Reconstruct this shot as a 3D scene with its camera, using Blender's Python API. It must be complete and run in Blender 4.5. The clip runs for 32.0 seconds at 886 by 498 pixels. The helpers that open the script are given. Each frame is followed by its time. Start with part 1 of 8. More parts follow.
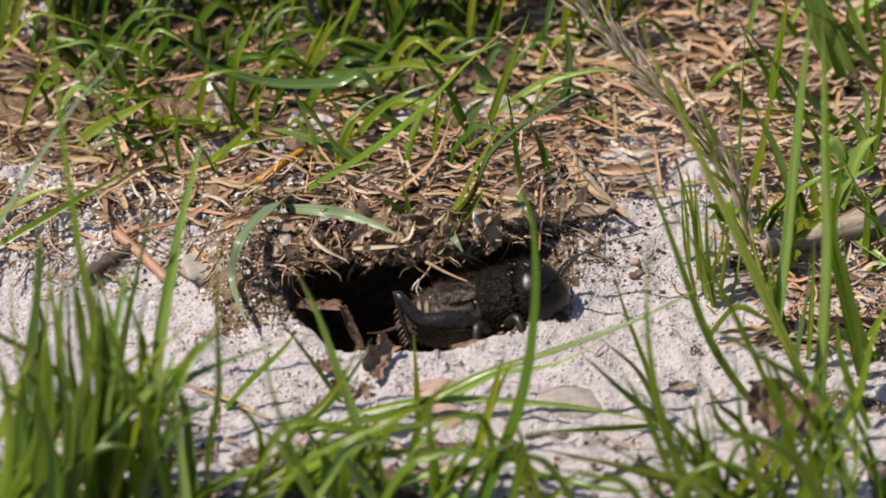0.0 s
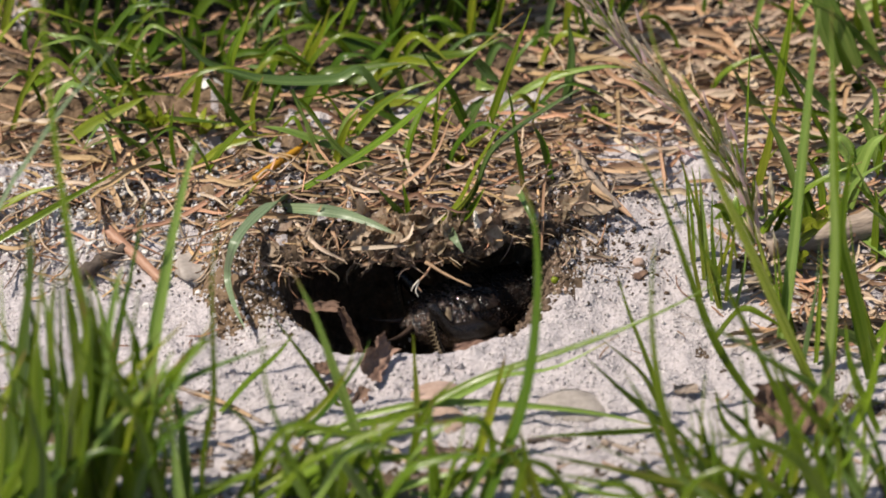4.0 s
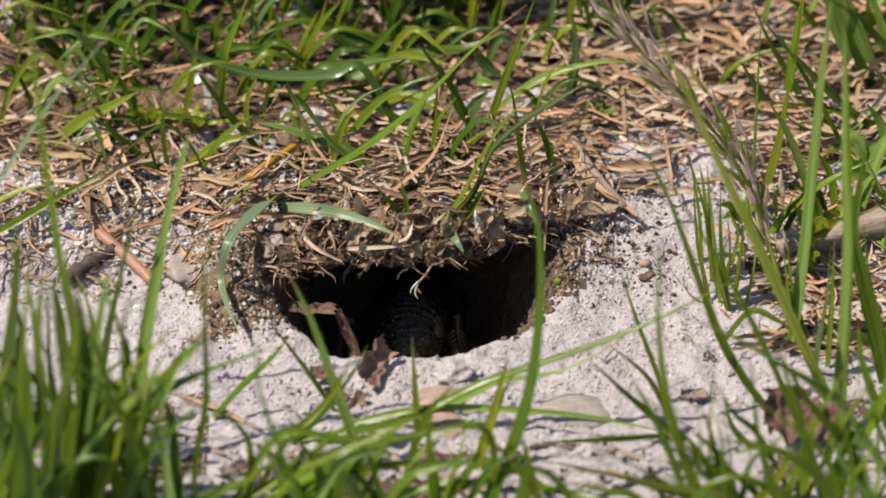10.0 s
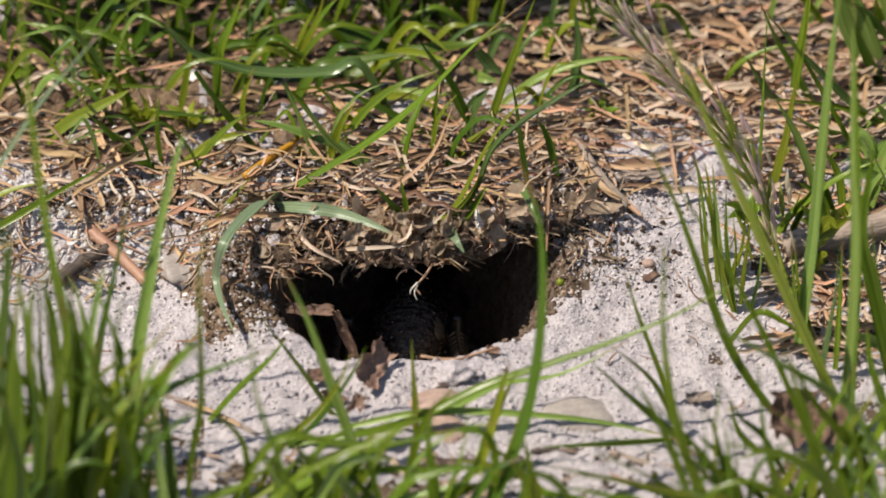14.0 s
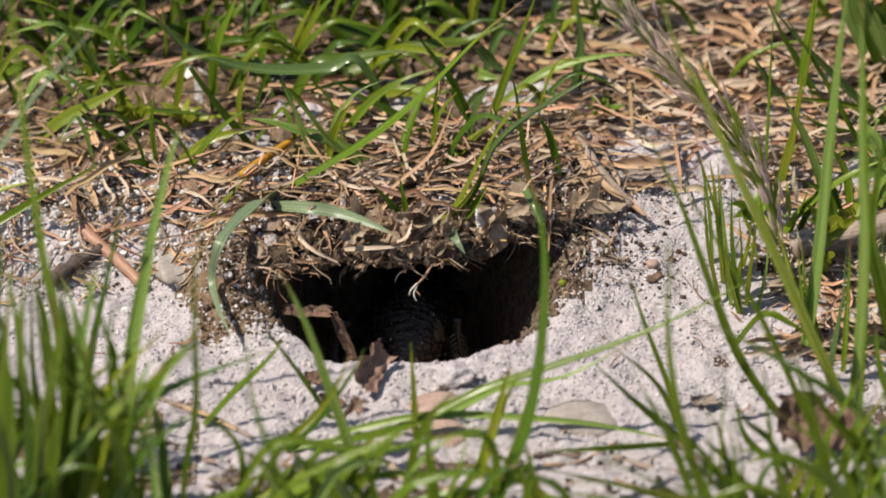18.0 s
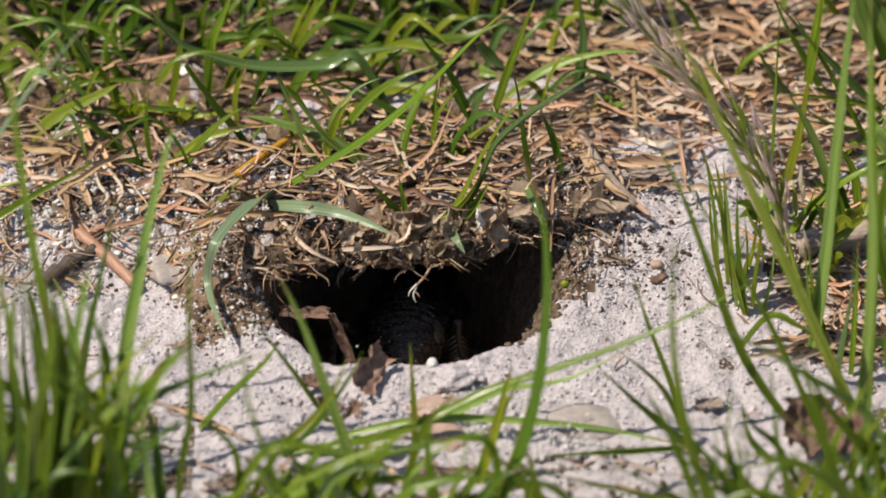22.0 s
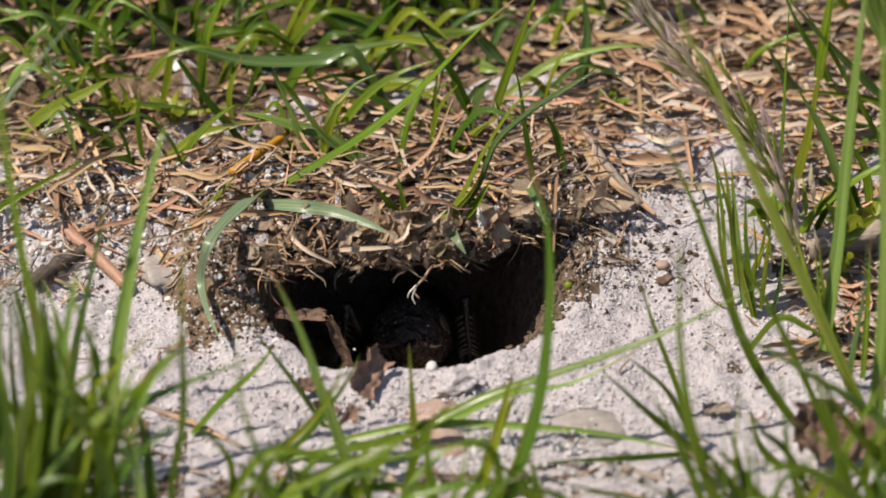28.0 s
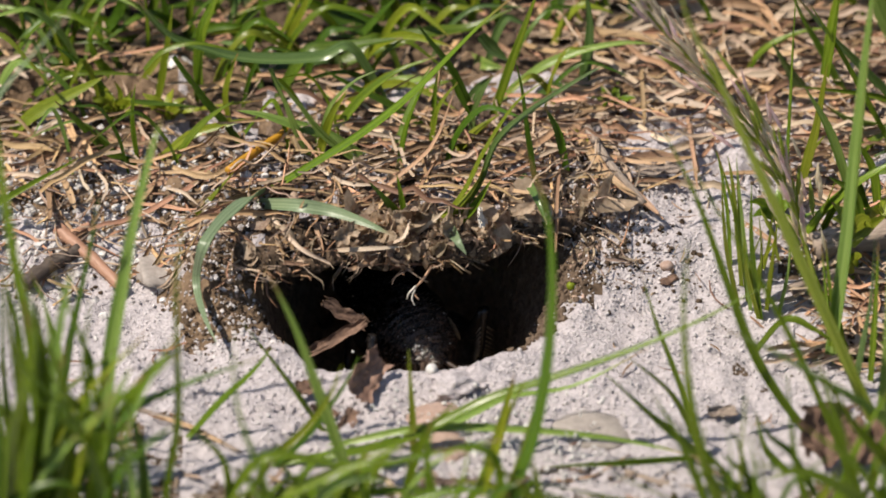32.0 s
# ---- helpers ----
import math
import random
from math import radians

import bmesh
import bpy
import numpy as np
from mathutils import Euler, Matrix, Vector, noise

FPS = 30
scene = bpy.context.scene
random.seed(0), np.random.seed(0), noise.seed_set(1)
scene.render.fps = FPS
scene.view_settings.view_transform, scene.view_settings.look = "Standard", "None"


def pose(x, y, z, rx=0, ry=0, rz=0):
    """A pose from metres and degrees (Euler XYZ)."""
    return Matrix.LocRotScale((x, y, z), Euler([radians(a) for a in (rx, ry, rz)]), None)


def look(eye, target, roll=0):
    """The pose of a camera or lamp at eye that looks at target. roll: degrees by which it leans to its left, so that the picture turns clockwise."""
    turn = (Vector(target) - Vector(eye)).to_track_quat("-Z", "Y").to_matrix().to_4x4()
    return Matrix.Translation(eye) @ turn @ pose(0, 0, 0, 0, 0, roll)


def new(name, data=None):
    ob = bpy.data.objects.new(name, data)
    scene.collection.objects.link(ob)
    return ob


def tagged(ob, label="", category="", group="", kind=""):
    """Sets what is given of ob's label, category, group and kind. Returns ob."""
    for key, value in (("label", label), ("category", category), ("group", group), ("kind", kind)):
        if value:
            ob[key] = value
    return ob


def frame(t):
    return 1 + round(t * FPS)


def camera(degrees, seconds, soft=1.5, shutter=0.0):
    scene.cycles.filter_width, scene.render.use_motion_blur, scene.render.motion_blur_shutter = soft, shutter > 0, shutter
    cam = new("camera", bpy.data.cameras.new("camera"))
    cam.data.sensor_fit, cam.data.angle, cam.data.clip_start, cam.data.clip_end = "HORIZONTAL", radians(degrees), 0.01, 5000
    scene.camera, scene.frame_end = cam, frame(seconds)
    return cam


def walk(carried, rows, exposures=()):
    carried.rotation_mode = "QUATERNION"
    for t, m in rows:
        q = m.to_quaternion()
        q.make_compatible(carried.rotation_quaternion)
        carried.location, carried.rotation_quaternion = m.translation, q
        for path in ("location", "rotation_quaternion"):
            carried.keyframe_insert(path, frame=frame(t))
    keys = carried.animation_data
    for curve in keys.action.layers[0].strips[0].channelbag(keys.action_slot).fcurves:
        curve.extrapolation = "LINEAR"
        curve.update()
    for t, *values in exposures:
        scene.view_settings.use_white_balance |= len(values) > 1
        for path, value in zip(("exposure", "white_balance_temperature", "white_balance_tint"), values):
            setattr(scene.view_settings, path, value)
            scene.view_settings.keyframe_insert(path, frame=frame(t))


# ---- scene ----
# Camera: long lens, slow straight push towards the burrow. World in metres, x to the right, y away, z up.
MM = 0.001
FOV = 7.5
TILT = radians(30)
REACH = 0.80
cam = camera(FOV, 32.0, soft=1.8)


def station(t):
    d = REACH / (1 + 0.165 * t / 32.0)
    back = Vector((0, -math.cos(TILT), math.sin(TILT)))
    aim = Vector((-0.0004, 0, 0.0)) + Vector((0, 0.5, 0.866)) * (0.00018 * t / 32.0)
    return look(aim + back * d, aim)


walk(cam, [(t, station(t)) for t in (0, 4, 8, 12, 16, 20, 24, 28, 32)])

# World and sun
SUN_DIR = Vector((0.55, 0.15, -0.82)).normalized()
world = bpy.data.worlds.new("sky_world")
scene.world = world
world.use_nodes = True
wn = world.node_tree
sky = wn.nodes.new("ShaderNodeTexSky")
sky.sky_type = "NISHITA"
sky.sun_disc = False
sky.sun_elevation = math.asin(-SUN_DIR.z)
sky.sun_rotation = math.atan2(-SUN_DIR.x, -SUN_DIR.y)
wn.links.new(sky.outputs[0], wn.nodes["Background"].inputs[0])
wn.nodes["Background"].inputs[1].default_value = 0.068
sun_data = bpy.data.lights.new("sun", "SUN")
sun_data.energy = 4.2
sun_data.angle = radians(0.53)
sun_data.color = (1.0, 0.91, 0.79)
sun = new("sun", sun_data)
sun.matrix_world = look((0, 0, 3), Vector((0, 0, 3)) + SUN_DIR)
scene.view_settings.exposure = 0.52


# Materials
def smooth(a, b, v):
    s = min(1.0, max(0.0, (v - a) / (b - a)))
    return s * s * (3 - 2 * s)


def mat(name, dark, light, rough=0.6, scale=900, bump=0.3, depth=0.0002, spec=0.4, through_light=0.0, vary=0.0, fine=3.0, island=False, coat=0.0, stops=(0.3, 0.7), streak=None, tip=None):
    m = bpy.data.materials.new(name)
    m.use_nodes = True
    nt = m.node_tree
    N, L = nt.nodes.new, nt.links.new
    bsdf = nt.nodes["Principled BSDF"]
    tc = N("ShaderNodeTexCoord")
    src = tc.outputs["Object"]
    if streak:
        mp = N("ShaderNodeMapping")
        mp.inputs["Scale"].default_value = streak
        L(tc.outputs["UV"], mp.inputs[0])
        if island:
            own = N("ShaderNodeNewGeometry").outputs["Random Per Island"]
        else:
            own = N("ShaderNodeObjectInfo").outputs["Random"]
        far = N("ShaderNodeVectorMath")
        far.operation = "SCALE"
        far.inputs[0].default_value = (37.0, 61.0, 13.0)
        L(own, far.inputs["Scale"])
        shift = N("ShaderNodeVectorMath")
        L(mp.outputs[0], shift.inputs[0])
        L(far.outputs[0], shift.inputs[1])
        src = shift.outputs[0]
        scale = 1.0
    n1 = N("ShaderNodeTexNoise")
    n1.inputs["Scale"].default_value = scale
    n1.inputs["Detail"].default_value = 4
    L(src, n1.inputs["Vector"])
    n2 = N("ShaderNodeTexNoise")
    n2.inputs["Scale"].default_value = scale * fine
    n2.inputs["Detail"].default_value = 3
    L(src, n2.inputs["Vector"])
    add = N("ShaderNodeMath")
    add.operation = "MULTIPLY_ADD"
    add.inputs[1].default_value = 0.45
    L(n2.outputs[0], add.inputs[0])
    half = N("ShaderNodeMath")
    half.operation = "MULTIPLY"
    half.inputs[1].default_value = 0.55
    L(n1.outputs[0], half.inputs[0])
    L(half.outputs[0], add.inputs[2])
    ramp = N("ShaderNodeValToRGB")
    ramp.color_ramp.elements[0].position, ramp.color_ramp.elements[1].position = stops
    ramp.color_ramp.elements[0].color = (*dark, 1)
    ramp.color_ramp.elements[1].color = (*light, 1)
    L(add.outputs[0], ramp.inputs[0])
    col = ramp.outputs[0]
    if vary:
        hs = N("ShaderNodeHueSaturation")
        if island:
            rnd = N("ShaderNodeNewGeometry").outputs["Random Per Island"]
        else:
            rnd = N("ShaderNodeObjectInfo").outputs["Random"]
        mr = N("ShaderNodeMapRange")
        mr.inputs[3].default_value, mr.inputs[4].default_value = 1 - vary, 1 + vary
        L(rnd, mr.inputs[0])
        L(mr.outputs[0], hs.inputs["Value"])
        mh = N("ShaderNodeMapRange")
        mh.inputs[3].default_value, mh.inputs[4].default_value = 0.5 - vary * 0.05, 0.5 + vary * 0.03
        wob = N("ShaderNodeMath")
        wob.operation = "FRACT"
        mul = N("ShaderNodeMath")
        mul.operation = "MULTIPLY"
        mul.inputs[1].default_value = 7.31
        L(rnd, mul.inputs[0])
        L(mul.outputs[0], wob.inputs[0])
        L(wob.outputs[0], mh.inputs[0])
        L(mh.outputs[0], hs.inputs["Hue"])
        L(col, hs.inputs["Color"])
        col = hs.outputs[0]
    if tip:
        along = N("ShaderNodeSeparateXYZ")
        L(tc.outputs["UV"], along.inputs[0])
        third = N("ShaderNodeMath")
        third.operation = "MULTIPLY_ADD"
        third.inputs[1].default_value = 0.28
        L(own, third.inputs[0])
        L(along.outputs[1], third.inputs[2])
        end = N("ShaderNodeMapRange")
        end.interpolation_type = "SMOOTHSTEP"
        end.inputs[1].default_value, end.inputs[2].default_value = 1.06, 1.20
        L(third.outputs[0], end.inputs[0])
        dry = N("ShaderNodeMix")
        dry.data_type = "RGBA"
        dry.inputs[7].default_value = (*tip, 1)
        L(end.outputs[0], dry.inputs[0])
        L(col, dry.inputs[6])
        col = dry.outputs[2]
    L(col, bsdf.inputs["Base Color"])
    bsdf.inputs["Roughness"].default_value = rough
    bsdf.inputs["Specular IOR Level"].default_value = spec
    bsdf.inputs["Coat Weight"].default_value = coat
    if bump:
        bp = N("ShaderNodeBump")
        bp.inputs["Strength"].default_value = bump
        bp.inputs["Distance"].default_value = depth
        L(add.outputs[0], bp.inputs["Height"])
        L(bp.outputs[0], bsdf.inputs["Normal"])
    if through_light:
        tr = N("ShaderNodeBsdfTranslucent")
        L(col, tr.inputs[0])
        mix = N("ShaderNodeMixShader")
        mix.inputs[0].default_value = through_light
        L(bsdf.outputs[0], mix.inputs[1])
        L(tr.outputs[0], mix.inputs[2])
        L(mix.outputs[0], nt.nodes["Material Output"].inputs[0])
    return m


GRASS = mat("grass_green", (0.090, 0.175, 0.008), (0.30, 0.42, 0.040), 0.24, bump=0.3, depth=0.0001, spec=0.45, through_light=0.56, vary=0.25, streak=(6, 0.9, 1), stops=(0.36, 0.64), tip=(0.36, 0.22, 0.09))
GRASS_DARK = mat("grass_deep_green", (0.045, 0.105, 0.006), (0.140, 0.240, 0.022), 0.30, bump=0.3, depth=0.0001, spec=0.5, through_light=0.45, vary=0.25, streak=(6, 0.9, 1), stops=(0.36, 0.64), tip=(0.36, 0.22, 0.09))
GRASS_PALE = mat("grass_pale_green", (0.14, 0.25, 0.035), (0.40, 0.53, 0.14), 0.28, bump=0.3, depth=0.0001, spec=0.5, through_light=0.45, vary=0.15, streak=(6, 0.9, 1), stops=(0.36, 0.64), tip=(0.36, 0.22, 0.09))
GRASS_LIME = mat("grass_yellow_green", (0.165, 0.22, 0.008), (0.38, 0.44, 0.045), 0.30, bump=0.3, depth=0.0001, spec=0.5, through_light=0.5, vary=0.2, streak=(6, 0.9, 1), stops=(0.36, 0.64), tip=(0.36, 0.22, 0.09))
GRASS_BLUE = mat("grass_blue_green", (0.055, 0.115, 0.022), (0.19, 0.285, 0.085), 0.22, bump=0.3, depth=0.0001, spec=0.6, through_light=0.40, vary=0.18, streak=(6, 0.9, 1), stops=(0.36, 0.64), tip=(0.36, 0.24, 0.12))
GRASS_GREY = mat("grass_grey_green", (0.13, 0.19, 0.095), (0.34, 0.43, 0.25), 0.34, bump=0.3, depth=0.0001, spec=0.5, through_light=0.35, vary=0.1, streak=(7, 0.9, 1), stops=(0.36, 0.64), tip=(0.36, 0.26, 0.16))
GRASS_STEM = mat("grass_stem", (0.20, 0.27, 0.02), (0.46, 0.52, 0.09), 0.34, bump=0.3, depth=0.0001, spec=0.4, through_light=0.45, vary=0.05, streak=(5, 0.7, 1), stops=(0.38, 0.62))
STRAW = mat("dry_straw", (0.155, 0.083, 0.039), (0.55, 0.355, 0.195), 0.65, bump=0.4, depth=0.0001, vary=0.5, island=True, streak=(7, 2.0, 1))
ROOTS = mat("dead_roots", (0.11, 0.075, 0.050), (0.46, 0.35, 0.25), 0.7, bump=0.4, depth=0.0001, vary=0.5, island=True, streak=(7, 3.0, 1))
STRAW_ONE = mat("dry_straw_single", (0.21, 0.12, 0.062), (0.52, 0.355, 0.21), 0.6, bump=0.4, depth=0.0001, vary=0.3, streak=(7, 2.0, 1))
STRAW_WHITE = mat("bleached_straw_single", (0.40, 0.30, 0.21), (0.66, 0.54, 0.41), 0.6, bump=0.4, depth=0.0001, vary=0.2, streak=(7, 2.0, 1))
STRAW_PALE = mat("bleached_straw", (0.31, 0.22, 0.15), (0.57, 0.44, 0.315), 0.6, bump=0.4, depth=0.0001, vary=0.2, island=True, streak=(7, 2.0, 1))
SAND = mat("pale_sand", (0.27, 0.238, 0.242), (0.575, 0.525, 0.535), 0.9, scale=2300, bump=1.0, depth=0.0006, spec=0.2, stops=(0.25, 0.6), fine=2.4)
GRAIN = mat("quartz_grain", (0.36, 0.33, 0.325), (0.60, 0.56, 0.555), 0.55, scale=1500, bump=0.2, depth=0.0001, spec=0.5, vary=0.18, island=True)
GRAIN_ONE = mat("white_sand_grain", (0.50, 0.48, 0.455), (0.74, 0.715, 0.69), 0.5, scale=1500, bump=0.2, depth=0.0001)
GRAIN_DARK = mat("dark_grain", (0.06, 0.052, 0.048), (0.24, 0.19, 0.16), 0.6, scale=1500, bump=0.2, depth=0.0001, vary=0.4, island=True)
SOIL = mat("dark_soil", (0.022, 0.015, 0.010), (0.15, 0.105, 0.072), 0.95, scale=700, bump=1.0, depth=0.0006, spec=0.15)
LITTER_SOIL = mat("brown_litter_soil", (0.055, 0.035, 0.022), (0.26, 0.18, 0.115), 0.95, scale=700, bump=1.0, depth=0.0006, spec=0.15)
PIT_SOIL = mat("brown_burrow_soil", (0.045, 0.031, 0.022), (0.23, 0.165, 0.118), 0.95, scale=900, bump=1.0, depth=0.0008, spec=0.15)
STONE = mat("grey_pebble", (0.22, 0.19, 0.17), (0.42, 0.37, 0.33), 0.75, scale=700, bump=0.5, depth=0.0002)
STONE_PINK = mat("brown_pebble", (0.26, 0.17, 0.13), (0.45, 0.33, 0.27), 0.75, scale=700, bump=0.5, depth=0.0002)
BARK = mat("brown_bark", (0.045, 0.024, 0.016), (0.24, 0.145, 0.10), 0.8, scale=600, bump=0.9, depth=0.0004)
WOOD_RED = mat("reddish_twig", (0.26, 0.125, 0.075), (0.48, 0.28, 0.185), 0.5, bump=0.4, depth=0.0002, streak=(8, 2, 1))
WOOD_GREY = mat("weathered_wood", (0.15, 0.112, 0.088), (0.46, 0.37, 0.30), 0.8, bump=0.8, depth=0.0003, streak=(10, 2, 1))
WOOD_DARK = mat("dark_twig", (0.025, 0.018, 0.014), (0.12, 0.09, 0.07), 0.7, bump=0.6, depth=0.0002, streak=(8, 2, 1))
YELLOW = mat("yellow_stem", (0.42, 0.17, 0.012), (0.58, 0.34, 0.035), 0.45, bump=0.2, depth=0.0001, through_light=0.2, streak=(6, 2, 1))
SEED = mat("seed_husk", (0.66, 0.58, 0.42), (0.93, 0.85, 0.70), 0.5, scale=1500, bump=0.3, depth=0.0001, through_light=0.65, vary=0.25)
SEED_PURPLE = mat("purple_seed_husk", (0.70, 0.50, 0.50), (0.94, 0.82, 0.79), 0.5, scale=1500, bump=0.3, depth=0.0001, through_light=0.65, vary=0.25)
CHITIN = mat("black_chitin", (0.006, 0.004, 0.0034), (0.034, 0.022, 0.016), 0.36, scale=1500, bump=0.6, depth=0.0002, spec=0.5)
CHITIN_GLOSS = mat("glossy_black_chitin", (0.001, 0.0008, 0.0007), (0.009, 0.006, 0.005), 0.12, scale=1300, bump=0.45, depth=0.0003, spec=0.32)
CHITIN_MATT = mat("downy_black_chitin", (0.0012, 0.0008, 0.0006), (0.022, 0.013, 0.009), 0.22, scale=1100, bump=1.0, depth=0.0008, spec=0.14, stops=(0.45, 0.75))
CHITIN_BROWN = mat("brown_wing_membrane", (0.0025, 0.0016, 0.0012), (0.040, 0.024, 0.016), 0.22, scale=900, bump=1.0, depth=0.0008, spec=0.34, fine=2.2, stops=(0.42, 0.72))
PETAL = mat("bleached_flake", (0.55, 0.48, 0.40), (0.75, 0.70, 0.62), 0.6, bump=0.2, depth=0.0001, streak=(5, 2, 1))
ABDOMEN = mat("brown_black_abdomen", (0.012, 0.008, 0.006), (0.17, 0.108, 0.079), 0.19, scale=1300, bump=1.0, depth=0.0009, spec=0.8, fine=2.6, stops=(0.42, 0.74), coat=0.35)
BAND = mat("ochre_band", (0.07, 0.05, 0.03), (0.24, 0.18, 0.11), 0.5, scale=1600, bump=0.4, depth=0.0001)
TIP = mat("brown_tip", (0.015, 0.009, 0.007), (0.085, 0.055, 0.040), 0.45, scale=1600, bump=0.5, depth=0.0001)
SHIN = mat("glossy_dark_shin", (0.006, 0.005, 0.005), (0.024, 0.020, 0.018), 0.15, scale=1500, bump=0.6, depth=0.0002, spec=0.5)
PAPER = mat("papery_dead_leaf", (0.22, 0.145, 0.085), (0.68, 0.54, 0.39), 0.5, scale=1600, bump=0.9, depth=0.0003, through_light=0.45, vary=0.4, island=True)
LEAF_BROWN = mat("reddish_dead_leaf", (0.12, 0.065, 0.045), (0.40, 0.25, 0.185), 0.7, scale=700, bump=0.8, depth=0.0003, through_light=0.1)
LEAF_PALE = mat("straw_dead_leaf", (0.28, 0.19, 0.12), (0.60, 0.47, 0.34), 0.6, scale=800, bump=0.5, depth=0.0002, through_light=0.35)
GRAIN_WHITE = mat("white_quartz_grain", (0.42, 0.39, 0.37), (0.70, 0.67, 0.64), 0.5, scale=1500, bump=0.2, depth=0.0001, spec=0.5, vary=0.2, island=True)


# Ground: pale sand with the burrow's pit, rising behind to a turf bank
PIT = (-0.0030, -0.006, 0.0182, 0.0198)


def pit_r(x, y):
    n, w = (2.9, PIT[2] * 0.93) if x < PIT[0] else (1.85, PIT[2] * (0.99 - 0.10 * smooth(-0.014, -0.004, y)))
    return (abs((x - PIT[0]) / w) ** n + abs((y - PIT[1]) / PIT[3]) ** n) ** (1 / n)


def ground_z(x, y):
    z = smooth(-0.018, 0.004, y) * 0.007 + smooth(0.004, 0.06, y) * 0.006
    r = pit_r(x, y)
    z += 0.0012 * math.exp(-((r - 1.05) / 0.2) ** 2)
    z += 0.0056 * math.exp(-((x + 0.0225) / 0.0046) ** 2 - ((y + 0.0115) / 0.0052) ** 2)
    if r < 1:
        z -= (0.0140 + max(0, z)) * smooth(1.0, 0.62 - 0.30 * smooth(0.002, 0.009, x), r)
    return z


def rough_z(x, y):
    """Fine unevenness of the sand and soil."""
    p = Vector((x, y, 0.0))
    a = noise.noise(p * 120) * 0.0011 + noise.noise(p * 420) * 0.0007 + noise.noise(p * 1100) * 0.0004
    return a * (1.0 + 1.2 * smooth(-0.012, 0.01, y))


def spread(inner, step, outer):
    c = [0.0]
    while c[-1] < inner:
        c.append(c[-1] + step)
    while c[-1] < outer:
        step *= 1.5
        c.append(c[-1] + step)
    return [-v for v in c[:0:-1]] + c


def mesh_object(name, verts, faces, material, parent=None, even=True, uvs=None):
    me = bpy.data.meshes.new(name)
    me.from_pydata(verts, [], faces)
    if uvs:
        layer = me.uv_layers.new(name="UVMap")
        for lp in me.loops:
            layer.data[lp.index].uv = uvs[lp.vertex_index]
    if even:
        me.polygons.foreach_set("use_smooth", [True] * len(me.polygons))
    for mm in (material if isinstance(material, (list, tuple)) else [material]):
        me.materials.append(mm)
    me.update()
    ob = new(name, me)
    ob.parent = parent
    return ob


def build_ground():
    xs, ys = spread(0.064, 0.00042, 12.0), spread(0.072, 0.00045, 12.0)
    verts, faces = [], []
    for y in ys:
        for x in xs:
            near = abs(x) < 0.07 and abs(y) < 0.08
            verts.append((x, y, ground_z(x, y) + (rough_z(x, y) if near else 0)))
    w = len(xs)
    soil = []
    for j in range(len(ys) - 1):
        for i in range(w - 1):
            faces.append((j * w + i, j * w + i + 1, (j + 1) * w + i + 1, (j + 1) * w + i))
            x, y = xs[i], ys[j]
            r = pit_r(x, y)
            wob = noise.noise(Vector((x * 300, y * 300, 3))) * 0.12
            inside = r + wob < (0.93 if y < -0.010 else 1.04)
            if x > 0.003 and y < -0.002 + 0.5 * (x - 0.012):
                inside = r + 2.2 * wob < 0.62 + 0.40 * smooth(-0.016, -0.009, y)
            side = 0.007 < x < 0.0165 + wob * 0.04 and -0.0205 + (x - 0.007) * 1.11 + wob * 0.035 < y < 0.007
            left_dirt_shade = -0.0275 + wob * 0.04 < x < -0.012 and -0.0195 + wob * 0.05 < y < 0.001 + wob * 0.04
            # This brown patch on pale ground stands in for shade of grass and straw.
            left_dirt_shade = left_dirt_shade or (-0.046 < x < -0.021 and -0.003 < y < 0.011 and noise.noise(Vector((x * 200, y * 200, 11))) > -0.3)
            # Lower left (x < -0.026): dark ground colour paints the shade between dense blades.
            front = x > 0.035 + wob * 0.05 and y > -0.022 or y < -0.047 + wob * 0.1 and -0.026 < x < 0.008 and wob > -0.025 or x < -0.026 and y < -0.036 + wob * 0.15 or x > 0.028 and y < -0.030 + wob * 0.15
            litter = y > (0.014 if x > -0.028 else 0.007) + 0.004 * smooth(0.012, 0.020, x) + wob * (0.12 if x < 0.014 else 0.07) and noise.noise(Vector((x * 90, y * 90, 7))) > (-0.42 if y > 0.02 else -0.2)
            near = abs(x) < 0.066 and abs(y) < 0.080
            humus_shade = (litter or left_dirt_shade or x < -0.0285) and y < 0.026 and not side
            soil.append(2 if inside else (3 if humus_shade else 1) if near and (inside or (side and noise.noise(Vector((x * 420, y * 420, 4))) > -0.12) or left_dirt_shade or litter or (front and noise.noise(Vector((x * 130, y * 130, 9))) > (0.22 if x > 0.027 else -0.05))) else 0)
    g = mesh_object("ground", verts, faces, [SAND, SOIL, PIT_SOIL, LITTER_SOIL])
    g.data.polygons.foreach_set("material_index", soil)
    tagged(g, "pale grey quartz sand sloping into a dark dug burrow mouth", "ground", kind="structure")


def edge_y(x):
    """Front edge of the turf roof over the burrow."""
    return -0.0118 - 0.0030 * smooth(-0.008, -0.021, x) + 0.0062 * smooth(0.0, 0.012, x) + noise.noise(Vector((x * 260, 0, 5))) * 0.0012


LIP, CREST = 0.0050, 0.0077


